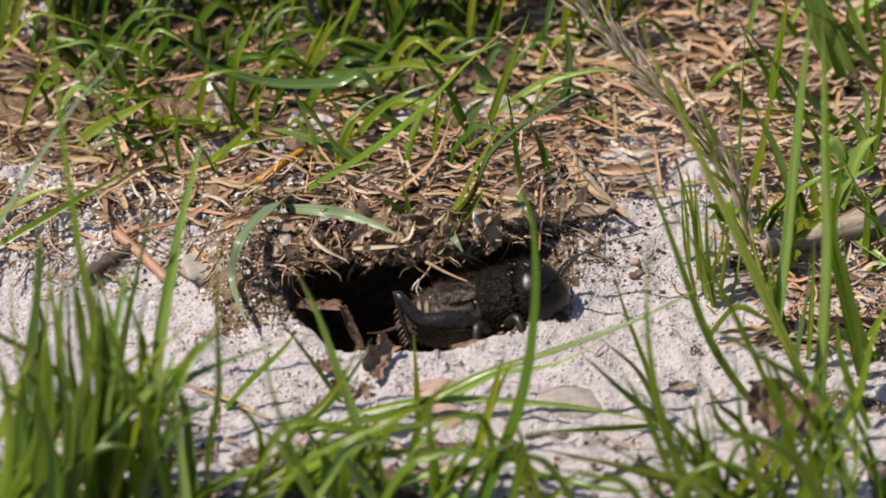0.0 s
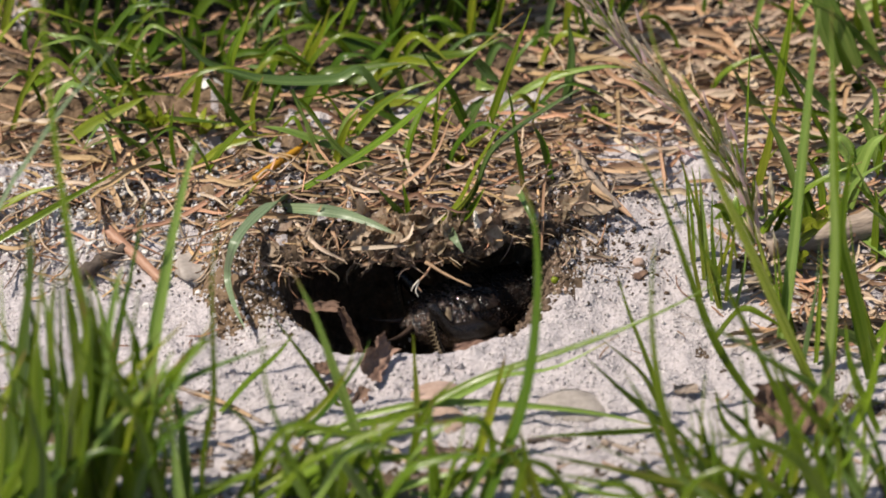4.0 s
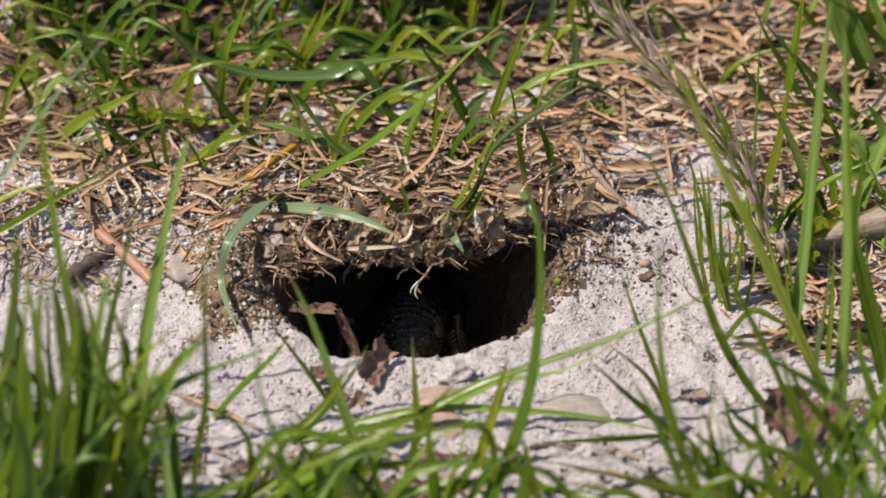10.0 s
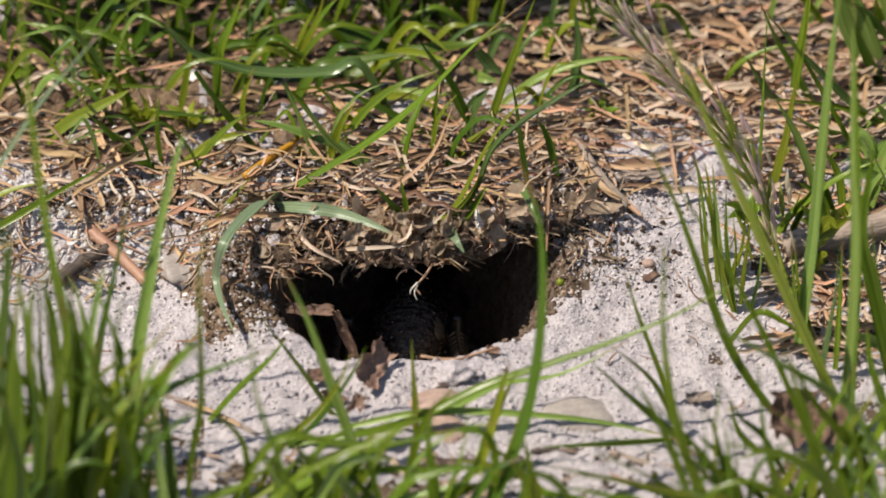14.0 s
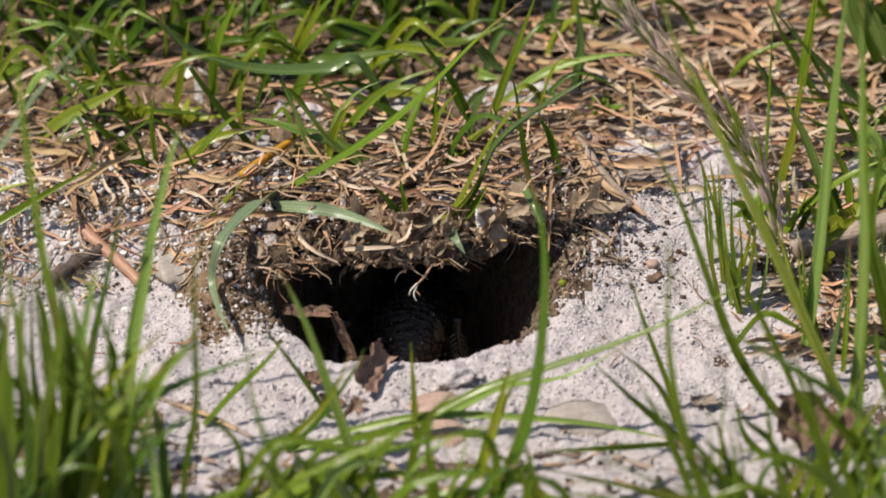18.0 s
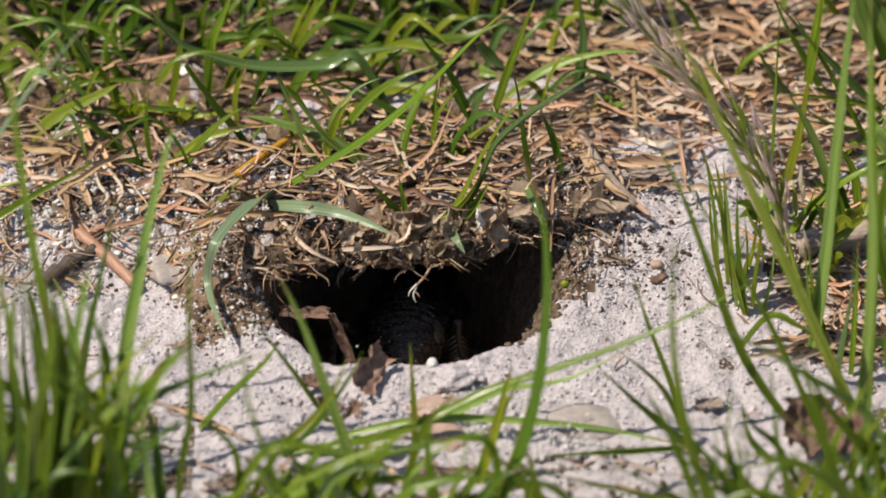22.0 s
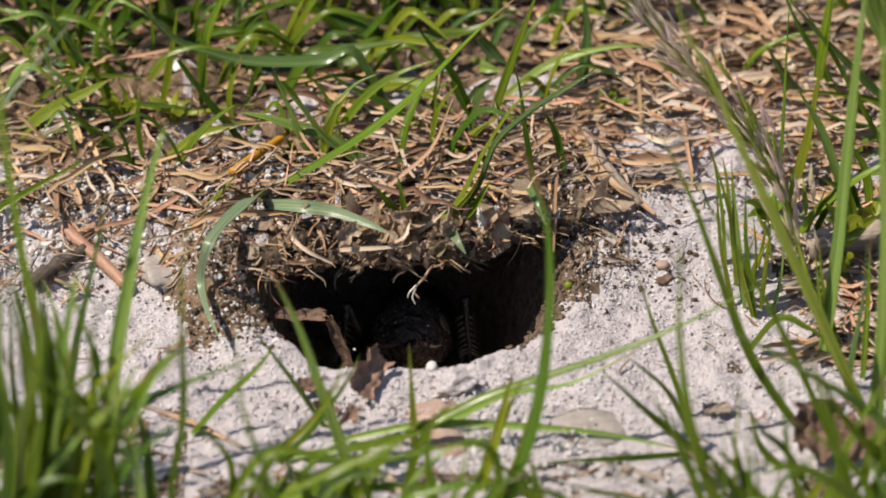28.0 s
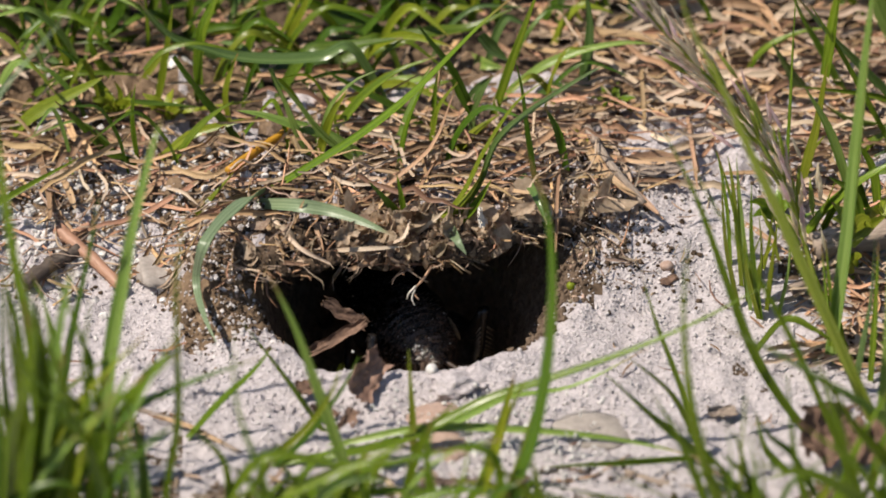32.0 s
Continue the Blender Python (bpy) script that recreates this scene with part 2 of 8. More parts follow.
def build_roof():
    verts, faces = [], []
    nx, prof = 110, 40
    for i in range(nx + 1):
        x = -0.0265 + 0.046 * i / nx
        fade = smooth(-0.0265, -0.020, x) * smooth(0.0195, 0.0135, x)
        ye, yb = edge_y(x), 0.024
        for k in range(prof + 1):
            f = k / prof
            if f < 0.45:
                s = f / 0.45
                y = yb + (ye - yb) * s
                z = -0.001 + (LIP + 0.001) * s
            elif f < 0.6:
                s = (f - 0.45) / 0.15
                y = ye + 0.0040 * s - 0.0012 * math.sin(math.pi * s)
                z = LIP + (CREST - LIP) * s
            else:
                s = (f - 0.6) / 0.4
                y = ye + 0.0040 + (yb - ye - 0.004) * s
                z = CREST + (ground_z(x, 0.024) - 0.0084) * s
            z -= (1 - fade) * 0.008
            p = Vector((x * 500, y * 500, z * 500))
            d = noise.noise(p) * 0.0011 + noise.noise(p * 3) * 0.0008 + noise.noise(p * 7) * 0.0003
            verts.append((x, y - d, z + d))
    w = prof + 1
    for i in range(nx):
        for k in range(prof):
            faces.append((i * w + k, (i + 1) * w + k, (i + 1) * w + k + 1, i * w + k + 1))
    ob = mesh_object("turf_roof", verts, faces, [SOIL, SAND])
    mats = []
    for f in faces:
        c = verts[f[0]]
        # Little sand on top: the soil's dark tone also stands for grass shade.
        mats.append(1 if c[2] > 0.0062 and c[1] > (-0.006 if c[0] > -0.010 else -0.013) and noise.noise(Vector((c[0] * 220, c[1] * 220, 2))) > 0.12 else 0)
    ob.data.polygons.foreach_set("material_index", mats)
    ob.data.transform(Matrix.Translation((0, 0.010, 0)))
    ob.location.y = -0.010
    tagged(ob, "overhanging turf edge of roots and soil over the burrow", "turf", kind="structure")
    return ob


build_ground()
TURF_ROOF = build_roof()
cam.data.dof.use_dof, cam.data.dof.focus_object, cam.data.dof.aperture_fstop = True, TURF_ROOF, 27


# Kinds of things
def part(name, bm, material, parent, label=""):
    me = bpy.data.meshes.new(name)
    bm.to_mesh(me)
    bm.free()
    me.materials.append(material)
    me.polygons.foreach_set("use_smooth", [True] * len(me.polygons))
    ob = new(name, me)
    ob.parent = parent
    if label:
        ob["label"] = label
    return ob


def spline(points, n):
    """A smooth line through the points."""
    pts = [Vector(p) for p in points]
    pts = [pts[0] * 2 - pts[1]] + pts + [pts[-1] * 2 - pts[-2]]
    out = []
    segs = len(pts) - 3
    for i in range(n + 1):
        f = i / n * segs
        k = min(int(f), segs - 1)
        f -= k
        a, b, c, d = pts[k:k + 4]
        out.append(0.5 * (2 * b + (c - a) * f + (2 * a - 5 * b + 4 * c - d) * f * f + (3 * b - a - 3 * c + d) * f ** 3))
    return out


FACE = Vector((-0.40, -0.72, 0.56)).normalized()


def strip(verts, faces, uvs, points, width, twist=0.0, n=12, fold=0.25, taper=0.6, base_w=0.75, seed=0.0):
    """Adds one grass blade: a folded ribbon with thickness, tapering to its tip."""
    line = spline(points, n)
    first = len(verts)
    for i, p in enumerate(line):
        f = i / n
        tan = (line[min(i + 1, n)] - line[max(i - 1, 0)]).normalized()
        face = Matrix.Rotation(twist * (0.4 + f), 3, tan) @ FACE
        side = tan.cross(face)
        if side.length < 0.05:
            side = tan.cross(Vector((1, 0, 0)))
        side.normalize()
        up = side.cross(tan).normalized()
        grow = base_w + (1 - base_w) * min(1, f * 3)
        tip = min(1.0, ((1 - f) / taper)) ** 0.75 if f > 1 - taper else 1.0
        w = 0.5 * width * grow * max(tip, 0.05)
        th = max(width * 0.03, 0.00003)
        dip = fold * w
        for a, b, u in ((-1, th, 0), (0, th - dip, 0.5), (1, th, 1), (-1, -th, 0), (0, -th - dip, 0.5), (1, -th, 1)):
            verts.append(p + side * (a * w) + up * b)
            uvs.append((u, f))
    for i in range(n):
        for k in (0, 1):
            a = first + i * 6 + k
            faces.append((a, a + 1, a + 7, a + 6))
            faces.append((a + 4, a + 3, a + 9, a + 10))


def tuft(label, group="grass tufts"):
    t = new("grass_tuft")
    tagged(t, label, "grass", group)
    return t


def blade(parent, mat_, width, *points, twist=0.3, name="blade"):
    """One blade of grass from its foot to its tip; millimetres."""
    pts = [Vector(p) * MM for p in points]
    if parent.get("foot") is None:
        parent["foot"] = 1
        parent.location = (pts[0].x, pts[0].y, ground_z(pts[0].x, pts[0].y))
    turn = twist * random.uniform(-1.6, 1.6) - (0.5 if pts[0].x > 0.015 else 0.15)
    pts = [p - parent.location for p in pts]
    verts, faces, uvs = [], [], []
    n = 8 + 4 * (len(pts) - 2)
    strip(verts, faces, uvs, pts, width * MM, turn, n, fold=random.uniform(0.2, 0.65), seed=random.random() * 5)
    return mesh_object(name, verts, faces, mat_, parent, uvs=uvs)


def rod(name, material, radius, *points, parent=None, sides=8, taper=0.85, rough=0.12, n=14):
    """A round stick or stem with an uneven surface; millimetres."""
    pts = spline([Vector(p) * MM for p in points], n)
    o = pts[0].copy() if parent is None else Vector((0, 0, 0))
    verts, faces, uvs = [], [], []
    sd = random.random() * 50
    for i, p in enumerate(pts):
        tan = (pts[min(i + 1, n)] - pts[max(i - 1, 0)]).normalized()
        s = tan.cross(Vector((0.1, 0.3, 0.95))).normalized()
        u = s.cross(tan)
        r = radius * MM * (1 + (taper - 1) * i / n)
        for k in range(sides):
            a = 2 * math.pi * k / sides
            rr = r * (1 + rough * noise.noise(Vector((i * 0.6 + sd, math.cos(a) * 1.3, math.sin(a) * 1.3))) * 2)
            verts.append(p - o + (s * math.cos(a) + u * math.sin(a)) * rr)
            uvs.append((k / sides * 2, i / n * 3))
    for i in range(n):
        for k in range(sides):
            a, b = i * sides + k, i * sides + (k + 1) % sides
            faces.append((a, b, b + sides, a + sides))
    faces.append(tuple(range(sides - 1, -1, -1)))
    faces.append(tuple(n * sides + k for k in range(sides)))
    ob = mesh_object(name, verts, faces, material, parent, uvs=uvs)
    if parent is None:
        ob.location = o
    return ob


def lump(name, material, size, at, turn=(0, 0, 0), rough=0.25, sub=3, flat=0.0, parent=None):
    """A pebble or crumb: an uneven rounded block; millimetres and degrees."""
    bm = bmesh.new()
    bmesh.ops.create_icosphere(bm, subdivisions=sub, radius=1)
    sd = Vector((random.random() * 60, 0, 0))
    for v in bm.verts:
        d = 1 + rough * noise.noise(v.co * 1.1 + sd) + rough * 0.5 * noise.noise(v.co * 2.7 + sd)
        c = v.co * d
        if flat:
            c.z = max(-1 + flat, min(1 - flat, c.z))
        v.co = Vector((c.x * size[0], c.y * size[1], c.z * size[2])) * MM * 0.5
    ob = part(name, bm, material, parent)
    ob.matrix_basis = pose(at[0] * MM, at[1] * MM, at[2] * MM, *turn)
    return ob


def flake(name, material, length, width, at, turn, curl=0.3, thick=0.18, parent=None, seed=1):
    """A curled, ragged flake of bark or leaf with thickness; millimetres and degrees."""
    nu, nv = 22, 11
    verts, faces, uvs = [], [], []
    for s in (1, -1):
        for i in range(nu + 1):
            for j in range(nv + 1):
                u, v = i / nu - 0.5, j / nv - 0.5
                edge = 1 - 0.5 * abs(noise.noise(Vector((seed, v * 4, 0)))) - 0.2 * abs(noise.noise(Vector((u * 5 + seed, v * 5, 0))))
                x = u * length * edge
                y = v * width * (1 - 0.5 * abs(u) ** 1.5) * (1 + 0.7 * noise.noise(Vector((u * 4.5, seed + (3 if v > 0 else 0), 1))) * abs(v) * 2)
                z = curl * width * (4 * v * v) * 0.5 + curl * length * 0.4 * u * u + 0.16 * width * noise.noise(Vector((u * 5, v * 5, seed))) + 0.05 * width * noise.noise(Vector((u * 14, v * 14, seed))) + s * thick * 0.5
                verts.append((x * MM, y * MM, z * MM))
                uvs.append((v + 0.5, u + 0.5))
    w, top = nv + 1, (nu + 1) * (nv + 1)
    for i in range(nu):
        for j in range(nv):
            a = i * w + j
            faces.append((a, a + w, a + w + 1, a + 1))
            faces.append((top + a, top + a + 1, top + a + w + 1, top + a + w))
    rim = [i * w for i in range(nu)] + [nu * w + j for j in range(nv)] + [i * w + nv for i in range(nu, 0, -1)] + [j for j in range(nv, 0, -1)]
    for k in range(len(rim)):
        a, b = rim[k], rim[(k + 1) % len(rim)]
        faces.append((a, b, top + b, top + a))
    ob = mesh_object(name, verts, faces, material, parent, uvs=uvs)
    ob.matrix_basis = pose(at[0] * MM, at[1] * MM, at[2] * MM, *turn)
    return ob


# Stones, twigs and flakes
tagged(lump("pebble", STONE, (9.04, 7.37, 2.68), (13.8, -34.9, -0.33), (0, 4, 12), rough=0.18, flat=0.0), "flat grey-brown pebble half sunk in pale sand", "pebble")
tagged(lump("pebble", STONE_PINK, (6.03, 5.36, 2.28), (-1.0, -32.4, -0.20), (0, -3, 0), rough=0.2, flat=0.0), "flat pinkish brown pebble in pale sand", "pebble")
tagged(lump("pebble", STONE_PINK, (4.69, 6.03, 2.41), (-0.0, -38.1, -0.12), (5, 0, 20), rough=0.2, flat=0.0), "brownish pebble bedded in pale sand", "pebble")
tagged(lump("stone_chip", STONE, (3.5, 5.6, 2.6), (-29.2, -9.3, 2.9), (8, 6, 8), rough=0.45, flat=0.42), "angular grey stone chip on white sand", "stone")
tagged(lump("pebble", STONE_PINK, (1.34, 1.34, 1.21), (22.0, -8.8, 3.28), (0, 0, 0), rough=0.15, flat=0.0), "small round tan pebble on pale sand", "pebble")
tagged(lump("pebble", GRAIN_ONE, (2.68, 2.41, 1.74), (-41.9, -41.4, 0.35), (0, 0, 30), rough=0.25, flat=0.0), "white quartz pebble among grass", "pebble")
tagged(lump("pebble", GRAIN_ONE, (3.35, 2.95, 2.28), (-27.9, 22.2, 9.18), (0, 0, 30), rough=0.25, flat=0.0), "white quartz pebble among grass", "pebble")
tagged(lump("grass_seed", GRASS_LIME, (0.94, 0.87, 0.87), (12.4, -10.7, 2.13), (0, 0, 0), rough=0.1, flat=0.0), "small round yellow-green seed on brown crumbs", "seed")
tagged(lump("soil_crumb", BARK, (1.74, 1.47, 1.07), (22.1, -10.0, 2.36), (0, 0, 30), rough=0.5, flat=0.0), "dark soil crumb on pale sand", "soil")
tagged(rod("twig", WOOD_RED, 0.70, (-39.1, -4.9, 5.4), (-35.7, -8.1, 3.9), (-32.3, -11.6, 2.3), rough=0.12, taper=0.85), "reddish brown peeled twig lying on white sand", "twig")
tagged(rod("twig", WOOD_RED, 0.47, (-38.8, -6.0, 4.7), (-37.3, -5.1, 5.1), (-36.0, -4.3, 5.5), rough=0.12, taper=0.85), "short reddish twig on white sand", "twig")
tagged(rod("twig", WOOD_DARK, 0.87, (-42.2, -10.8, 2.5), (-39.7, -8.7, 3.4), (-36.9, -7.1, 4.2), rough=0.3, taper=0.85), "dark decayed twig half buried in sand", "twig")
tagged(rod("branch_piece", WOOD_GREY, 1.61, (36.7, -7.6, 4.8), (43.7, -6.1, 5.5), (53.1, -3.9, 6.5), rough=0.25, taper=1.1), "weathered grey-brown piece of branch among grass", "branch")
tagged(rod("plant_stem", YELLOW, 0.50, (-22.0, -1.1, 9.9), (-20.6, 1.1, 9.9), (-18.6, 4.0, 9.9), (-15.9, 7.5, 10.0), rough=0.05, taper=0.85), "bent yellow-orange plant stem on dry litter", "stem")
tagged(rod("twig", WOOD_GREY, 0.60, (34.3, -11.3, 2.0), (38.3, -9.4, 2.8), (43.0, -9.1, 3.0), rough=0.2, taper=0.85), "thin grey twig among grass", "twig")
tagged(rod("twig", WOOD_GREY, 0.40, (17.2, -43.1, 0.3), (21.6, -45.6, 0.3), (26.0, -46.2, 0.3), rough=0.3, taper=0.85), "weathered twig half buried in the sand", "twig")
tagged(rod("twig", WOOD_DARK, 0.27, (8.9, -42.6, 0.2), (13.4, -42.4, 0.2), (17.2, -42.1, 0.2), rough=0.3, taper=0.85), "thin dark twig half sunk in sand", "twig")
tagged(rod("twig", WOOD_GREY, 0.27, (-30.1, -31.3, 0.2), (-25.1, -34.4, 0.2), (-19.9, -39.3, 0.2), rough=0.2, taper=0.85), "thin tan twig lying on sand before the burrow", "twig")
tagged(rod("twig", STRAW_ONE, 0.30, (24.9, 11.4, 8.3), (25.1, 6.3, 8.0), (25.4, 2.4, 7.9), rough=0.12, taper=0.85), "short reddish twig standing in litter", "twig")
tagged(rod("twig", WOOD_GREY, 0.47, (14.1, 9.5, 9.4), (16.6, 1.4, 9.2), (19.9, -3.0, 7.2), rough=0.2, taper=0.85), "grey brown stalk on dry litter", "twig")
tagged(flake("leaf_flake", LEAF_BROWN, 6.43, 3.08, (-8.0, -28.7, 2.42), (55, -12, 62), curl=0.3, thick=0.18, seed=3), "curled reddish brown dry leaf flake in sand", "leaf")
tagged(flake("leaf_flake", BARK, 6.37, 6.03, (36.4, -40.8, 3.00), (40, 10, 20), curl=0.4, thick=0.18, seed=5), "dark brown dry leaf among green grass", "leaf")
tagged(flake("leaf_flake", BARK, 5.36, 4.69, (40.2, -42.0, 3.00), (50, -20, -20), curl=0.3, thick=0.18, seed=8), "dark brown dry leaf among green grass", "leaf")
tagged(flake("leaf_flake", WOOD_GREY, 3.08, 1.47, (26.8, -32.4, 0.40), (10, 5, 10), curl=0.4, thick=0.18, seed=2), "small ragged tan flake on pale sand", "leaf")
tagged(flake("leaf_flake", BARK, 2.68, 1.74, (-13.6, -28.8, 1.01), (20, 5, 10), curl=0.3, thick=0.18, seed=12), "small brown flake on pale sand", "leaf")
tagged(flake("leaf_flake", PETAL, 2.28, 1.61, (3.3, -9.4, 9.22), (70, 10, 80), curl=0.2, thick=0.18, seed=4), "bleached white flake on the burrow roof", "flake")
tagged(flake("leaf_flake", LEAF_PALE, 3.02, 1.88, (-0.3, -12.2, 9.40), (70, 40, 60), curl=0.4, thick=0.18, seed=6), "papery tan leaf scrap hanging over the burrow", "leaf")
tagged(flake("leaf_flake", LEAF_PALE, 1.47, 1.07, (-4.9, -11.0, 10.20), (60, 10, 20), curl=0.4, thick=0.18, seed=7), "papery tan leaf scrap on the turf edge", "leaf")
tagged(flake("leaf_flake", LEAF_PALE, 3.02, 1.61, (-10.2, -12.5, 9.14), (60, -20, 30), curl=0.5, thick=0.18, seed=9), "curled dead leaf on the turf edge", "leaf")
tagged(flake("leaf_flake", LEAF_PALE, 2.95, 1.21, (7.6, -7.3, 8.92), (40, -10, 5), curl=0.5, thick=0.18, seed=10), "curled dead leaf on the turf edge", "leaf")
tagged(flake("leaf_flake", WOOD_GREY, 5.36, 1.61, (21.4, 2.5, 7.93), (20, 0, 5), curl=0.3, thick=0.18, seed=11), "grey bark strip lying on litter", "bark")
tagged(flake("leaf_flake", BARK, 3.08, 2.01, (-12.0, -32.3, 0.41), (20, 15, 40), curl=0.3, thick=0.18, seed=14), "small dark brown flake half sunk in sand", "leaf")
tagged(flake("leaf_flake", BARK, 3.35, 1.47, (-9.7, -34.1, 0.43), (25, -25, 60), curl=0.3, thick=0.18, seed=15), "narrow dark brown flake half sunk in sand", "leaf")


def straw(mat_, width, *points, label="dry brown grass straw lying on the litter"):
    verts, faces, uvs = [], [], []
    pts = [Vector(p) * MM for p in points]
    o = pts[0].copy()
    strip(verts, faces, uvs, [p - o for p in pts], width * MM, random.uniform(-0.5, 0.5), 8, fold=0.5, taper=0.3, seed=random.random() * 5)
    ob = mesh_object("straw", verts, faces, mat_, uvs=uvs)
    ob.location = o
    return tagged(ob, label, "straw", "dry straws on the bank")


straw(STRAW_ONE, 0.80, (-48.7, 28.8, 10.0), (-43.1, 28.3, 10.3), (-37.7, 28.2, 9.9), (-33.8, 25.6, 9.9))
straw(STRAW_ONE, 0.67, (-13.5, 10.9, 8.9), (-7.4, 9.3, 9.3), (-3.4, 8.6, 8.9), (0.7, 3.5, 9.2))
straw(STRAW_ONE, 0.60, (0.7, 17.8, 9.0), (0.3, 10.9, 9.3), (-1.3, 5.6, 8.8))
straw(STRAW_ONE, 0.60, (-7.3, -7.7, 8.7), (-4.7, -1.1, 9.2), (-1.3, 5.6, 8.8))
straw(STRAW_ONE, 0.67, (-19.1, -8.4, 8.7), (-15.8, -11.6, 7.5), (-12.5, -11.8, 6.0), (-9.2, -11.0, 6.4))
straw(STRAW_ONE, 0.54, (-13.4, 3.5, 8.8), (-9.3, 1.5, 9.2), (-2.0, -0.5, 8.8))
straw(STRAW_ONE, 0.67, (9.6, 32.7, 10.6), (11.3, 27.6, 10.2), (10.9, 23.7, 9.2))
straw(STRAW_ONE, 0.60, (8.2, 29.3, 10.1), (13.0, 28.8, 10.4), (17.8, 29.6, 10.1))
straw(STRAW_ONE, 0.67, (3.4, 28.2, 9.9), (6.8, 24.3, 9.7), (9.6, 23.7, 9.2))
straw(STRAW_ONE, 1.07, (30.6, 19.8, 8.7), (34.0, 20.0, 9.1), (36.7, 19.9, 8.7))
straw(STRAW_ONE, 0.94, (16.9, 15.8, 8.9), (21.7, 15.7, 8.6), (27.7, 14.6, 8.1))
straw(STRAW_ONE, 1.07, (19.7, 20.9, 8.8), (24.5, 21.5, 9.3), (30.0, 23.7, 9.2))
straw(STRAW_ONE, 0.94, (24.8, 32.7, 10.6), (29.6, 33.2, 11.1), (35.1, 32.7, 10.6))
straw(STRAW_ONE, 0.87, (31.7, 12.8, 7.9), (35.8, 13.4, 8.3), (39.2, 13.4, 7.9))
straw(STRAW_ONE, 0.94, (17.4, 3.0, 8.8), (20.8, 5.6, 8.0), (24.1, 5.9, 7.5))
straw(STRAW_ONE, 0.67, (11.5, 11.7, 8.9), (14.7, 4.3, 9.2), (18.0, -0.3, 7.9))
straw(STRAW_ONE, 0.67, (13.1, 8.3, 8.8), (16.6, -1.0, 9.1), (20.6, -3.2, 6.5))
straw(STRAW_ONE, 0.60, (39.3, 17.5, 8.4), (43.2, 13.4, 8.3), (47.1, 10.9, 7.8))
straw(STRAW_ONE, 0.54, (-30.0, 2.1, 7.4), (-25.3, 0.8, 7.7), (-20.6, -1.2, 8.8))
straw(STRAW_ONE, 0.54, (-32.0, 0.1, 6.9), (-27.3, 1.5, 7.7), (-23.4, 3.5, 8.8))
straw(STRAW_ONE, 0.54, (-44.9, 21.5, 8.9), (-42.3, 25.4, 9.9), (-43.8, 28.2, 9.9))
straw(STRAW_ONE, 0.54, (-48.5, 10.9, 7.8), (-46.8, 17.5, 8.8), (-47.6, 21.5, 8.9))
straw(STRAW_ONE, 0.47, (-52.0, 14.6, 8.1), (-48.3, 20.9, 9.2), (-46.7, 23.7, 9.2))
straw(STRAW_ONE, 0.54, (-40.2, 23.7, 9.2), (-38.1, 22.0, 9.4), (-35.3, 18.1, 8.4))
straw(STRAW_ONE, 0.60, (-23.9, 26.0, 9.5), (-21.9, 28.2, 10.3), (-19.9, 30.4, 10.3))
straw(STRAW_ONE, 0.60, (-32.6, -2.4, 6.1), (-30.0, -0.3, 7.2), (-29.4, 4.5, 7.5))
straw(STRAW_ONE, 0.47, (-40.3, 1.1, 7.2), (-39.2, -2.8, 6.3), (-37.1, -5.4, 4.7))
straw(STRAW_ONE, 0.54, (27.2, -2.4, 6.1), (30.5, -4.7, 5.5), (34.4, -7.3, 3.9), label="thin grey-brown stalk leaning over sand")
straw(STRAW_ONE, 0.47, (-21.8, -37.9, 0.5), (-25.1, -35.5, 0.9), (-28.4, -33.0, 0.5))
straw(STRAW_ONE, 0.54, (-9.9, -12.0, 4.7), (-6.6, -11.8, 5.7), (-3.3, -11.8, 4.6))
straw(STRAW_ONE, 0.54, (-17.4, -10.3, 8.7), (-16.4, -12.8, 6.7), (-17.1, -14.1, 3.7))
straw(STRAW_ONE, 0.54, (-13.2, -9.2, 8.4), (-12.5, -11.5, 6.7), (-13.2, -12.8, 5.2))
straw(STRAW_ONE, 0.54, (44.8, 19.2, 8.6), (48.2, 19.8, 9.1), (49.7, 21.5, 8.9))
straw(STRAW_ONE, 0.54, (-45.7, -5.4, 4.7), (-49.6, -7.3, 4.3), (-52.3, -6.2, 4.4))
straw(STRAW_ONE, 0.54, (45.9, 12.2, 7.8), (48.3, 6.5, 7.9), (51.6, 5.9, 7.5))

straw(STRAW_WHITE, 0.48, (-17.8, -7.4, 8.5), (-14.7, -12.8, 7.8), (-11.5, -13.8, 6.5))
straw(STRAW_ONE, 0.41, (-7.6, -4.0, 8.5), (-4.6, -4.0, 11.2), (-1.4, -4.0, 14.6), (0.6, -4.0, 20.2))
straw(STRAW_WHITE, 0.48, (-17.4, 13.4, 8.7), (-9.1, 7.3, 9.9), (-1.3, 5.1, 9.8))
straw(STRAW_ONE, 0.55, (-28.9, 4.3, 7.8), (-24.3, -0.7, 9.0), (-21.2, 2.7, 9.0))
straw(STRAW_ONE, 0.55, (-0.3, 19.1, 8.8), (1.4, 9.7, 9.5), (1.0, 5.9, 9.4), (-0.9, 2.4, 9.4))
straw(STRAW_WHITE, 0.41, (-14.4, 4.4, 8.6), (-10.6, -2.9, 9.7), (-6.2, -3.5, 9.7))
straw(STRAW_ONE, 0.41, (-22.4, -1.9, 8.5), (-19.3, -1.9, 9.0), (-15.3, -2.1, 8.9))
straw(STRAW_ONE, 0.41, (-29.4, 2.5, 7.7), (-25.3, 0.9, 8.6), (-21.8, -2.1, 9.3))
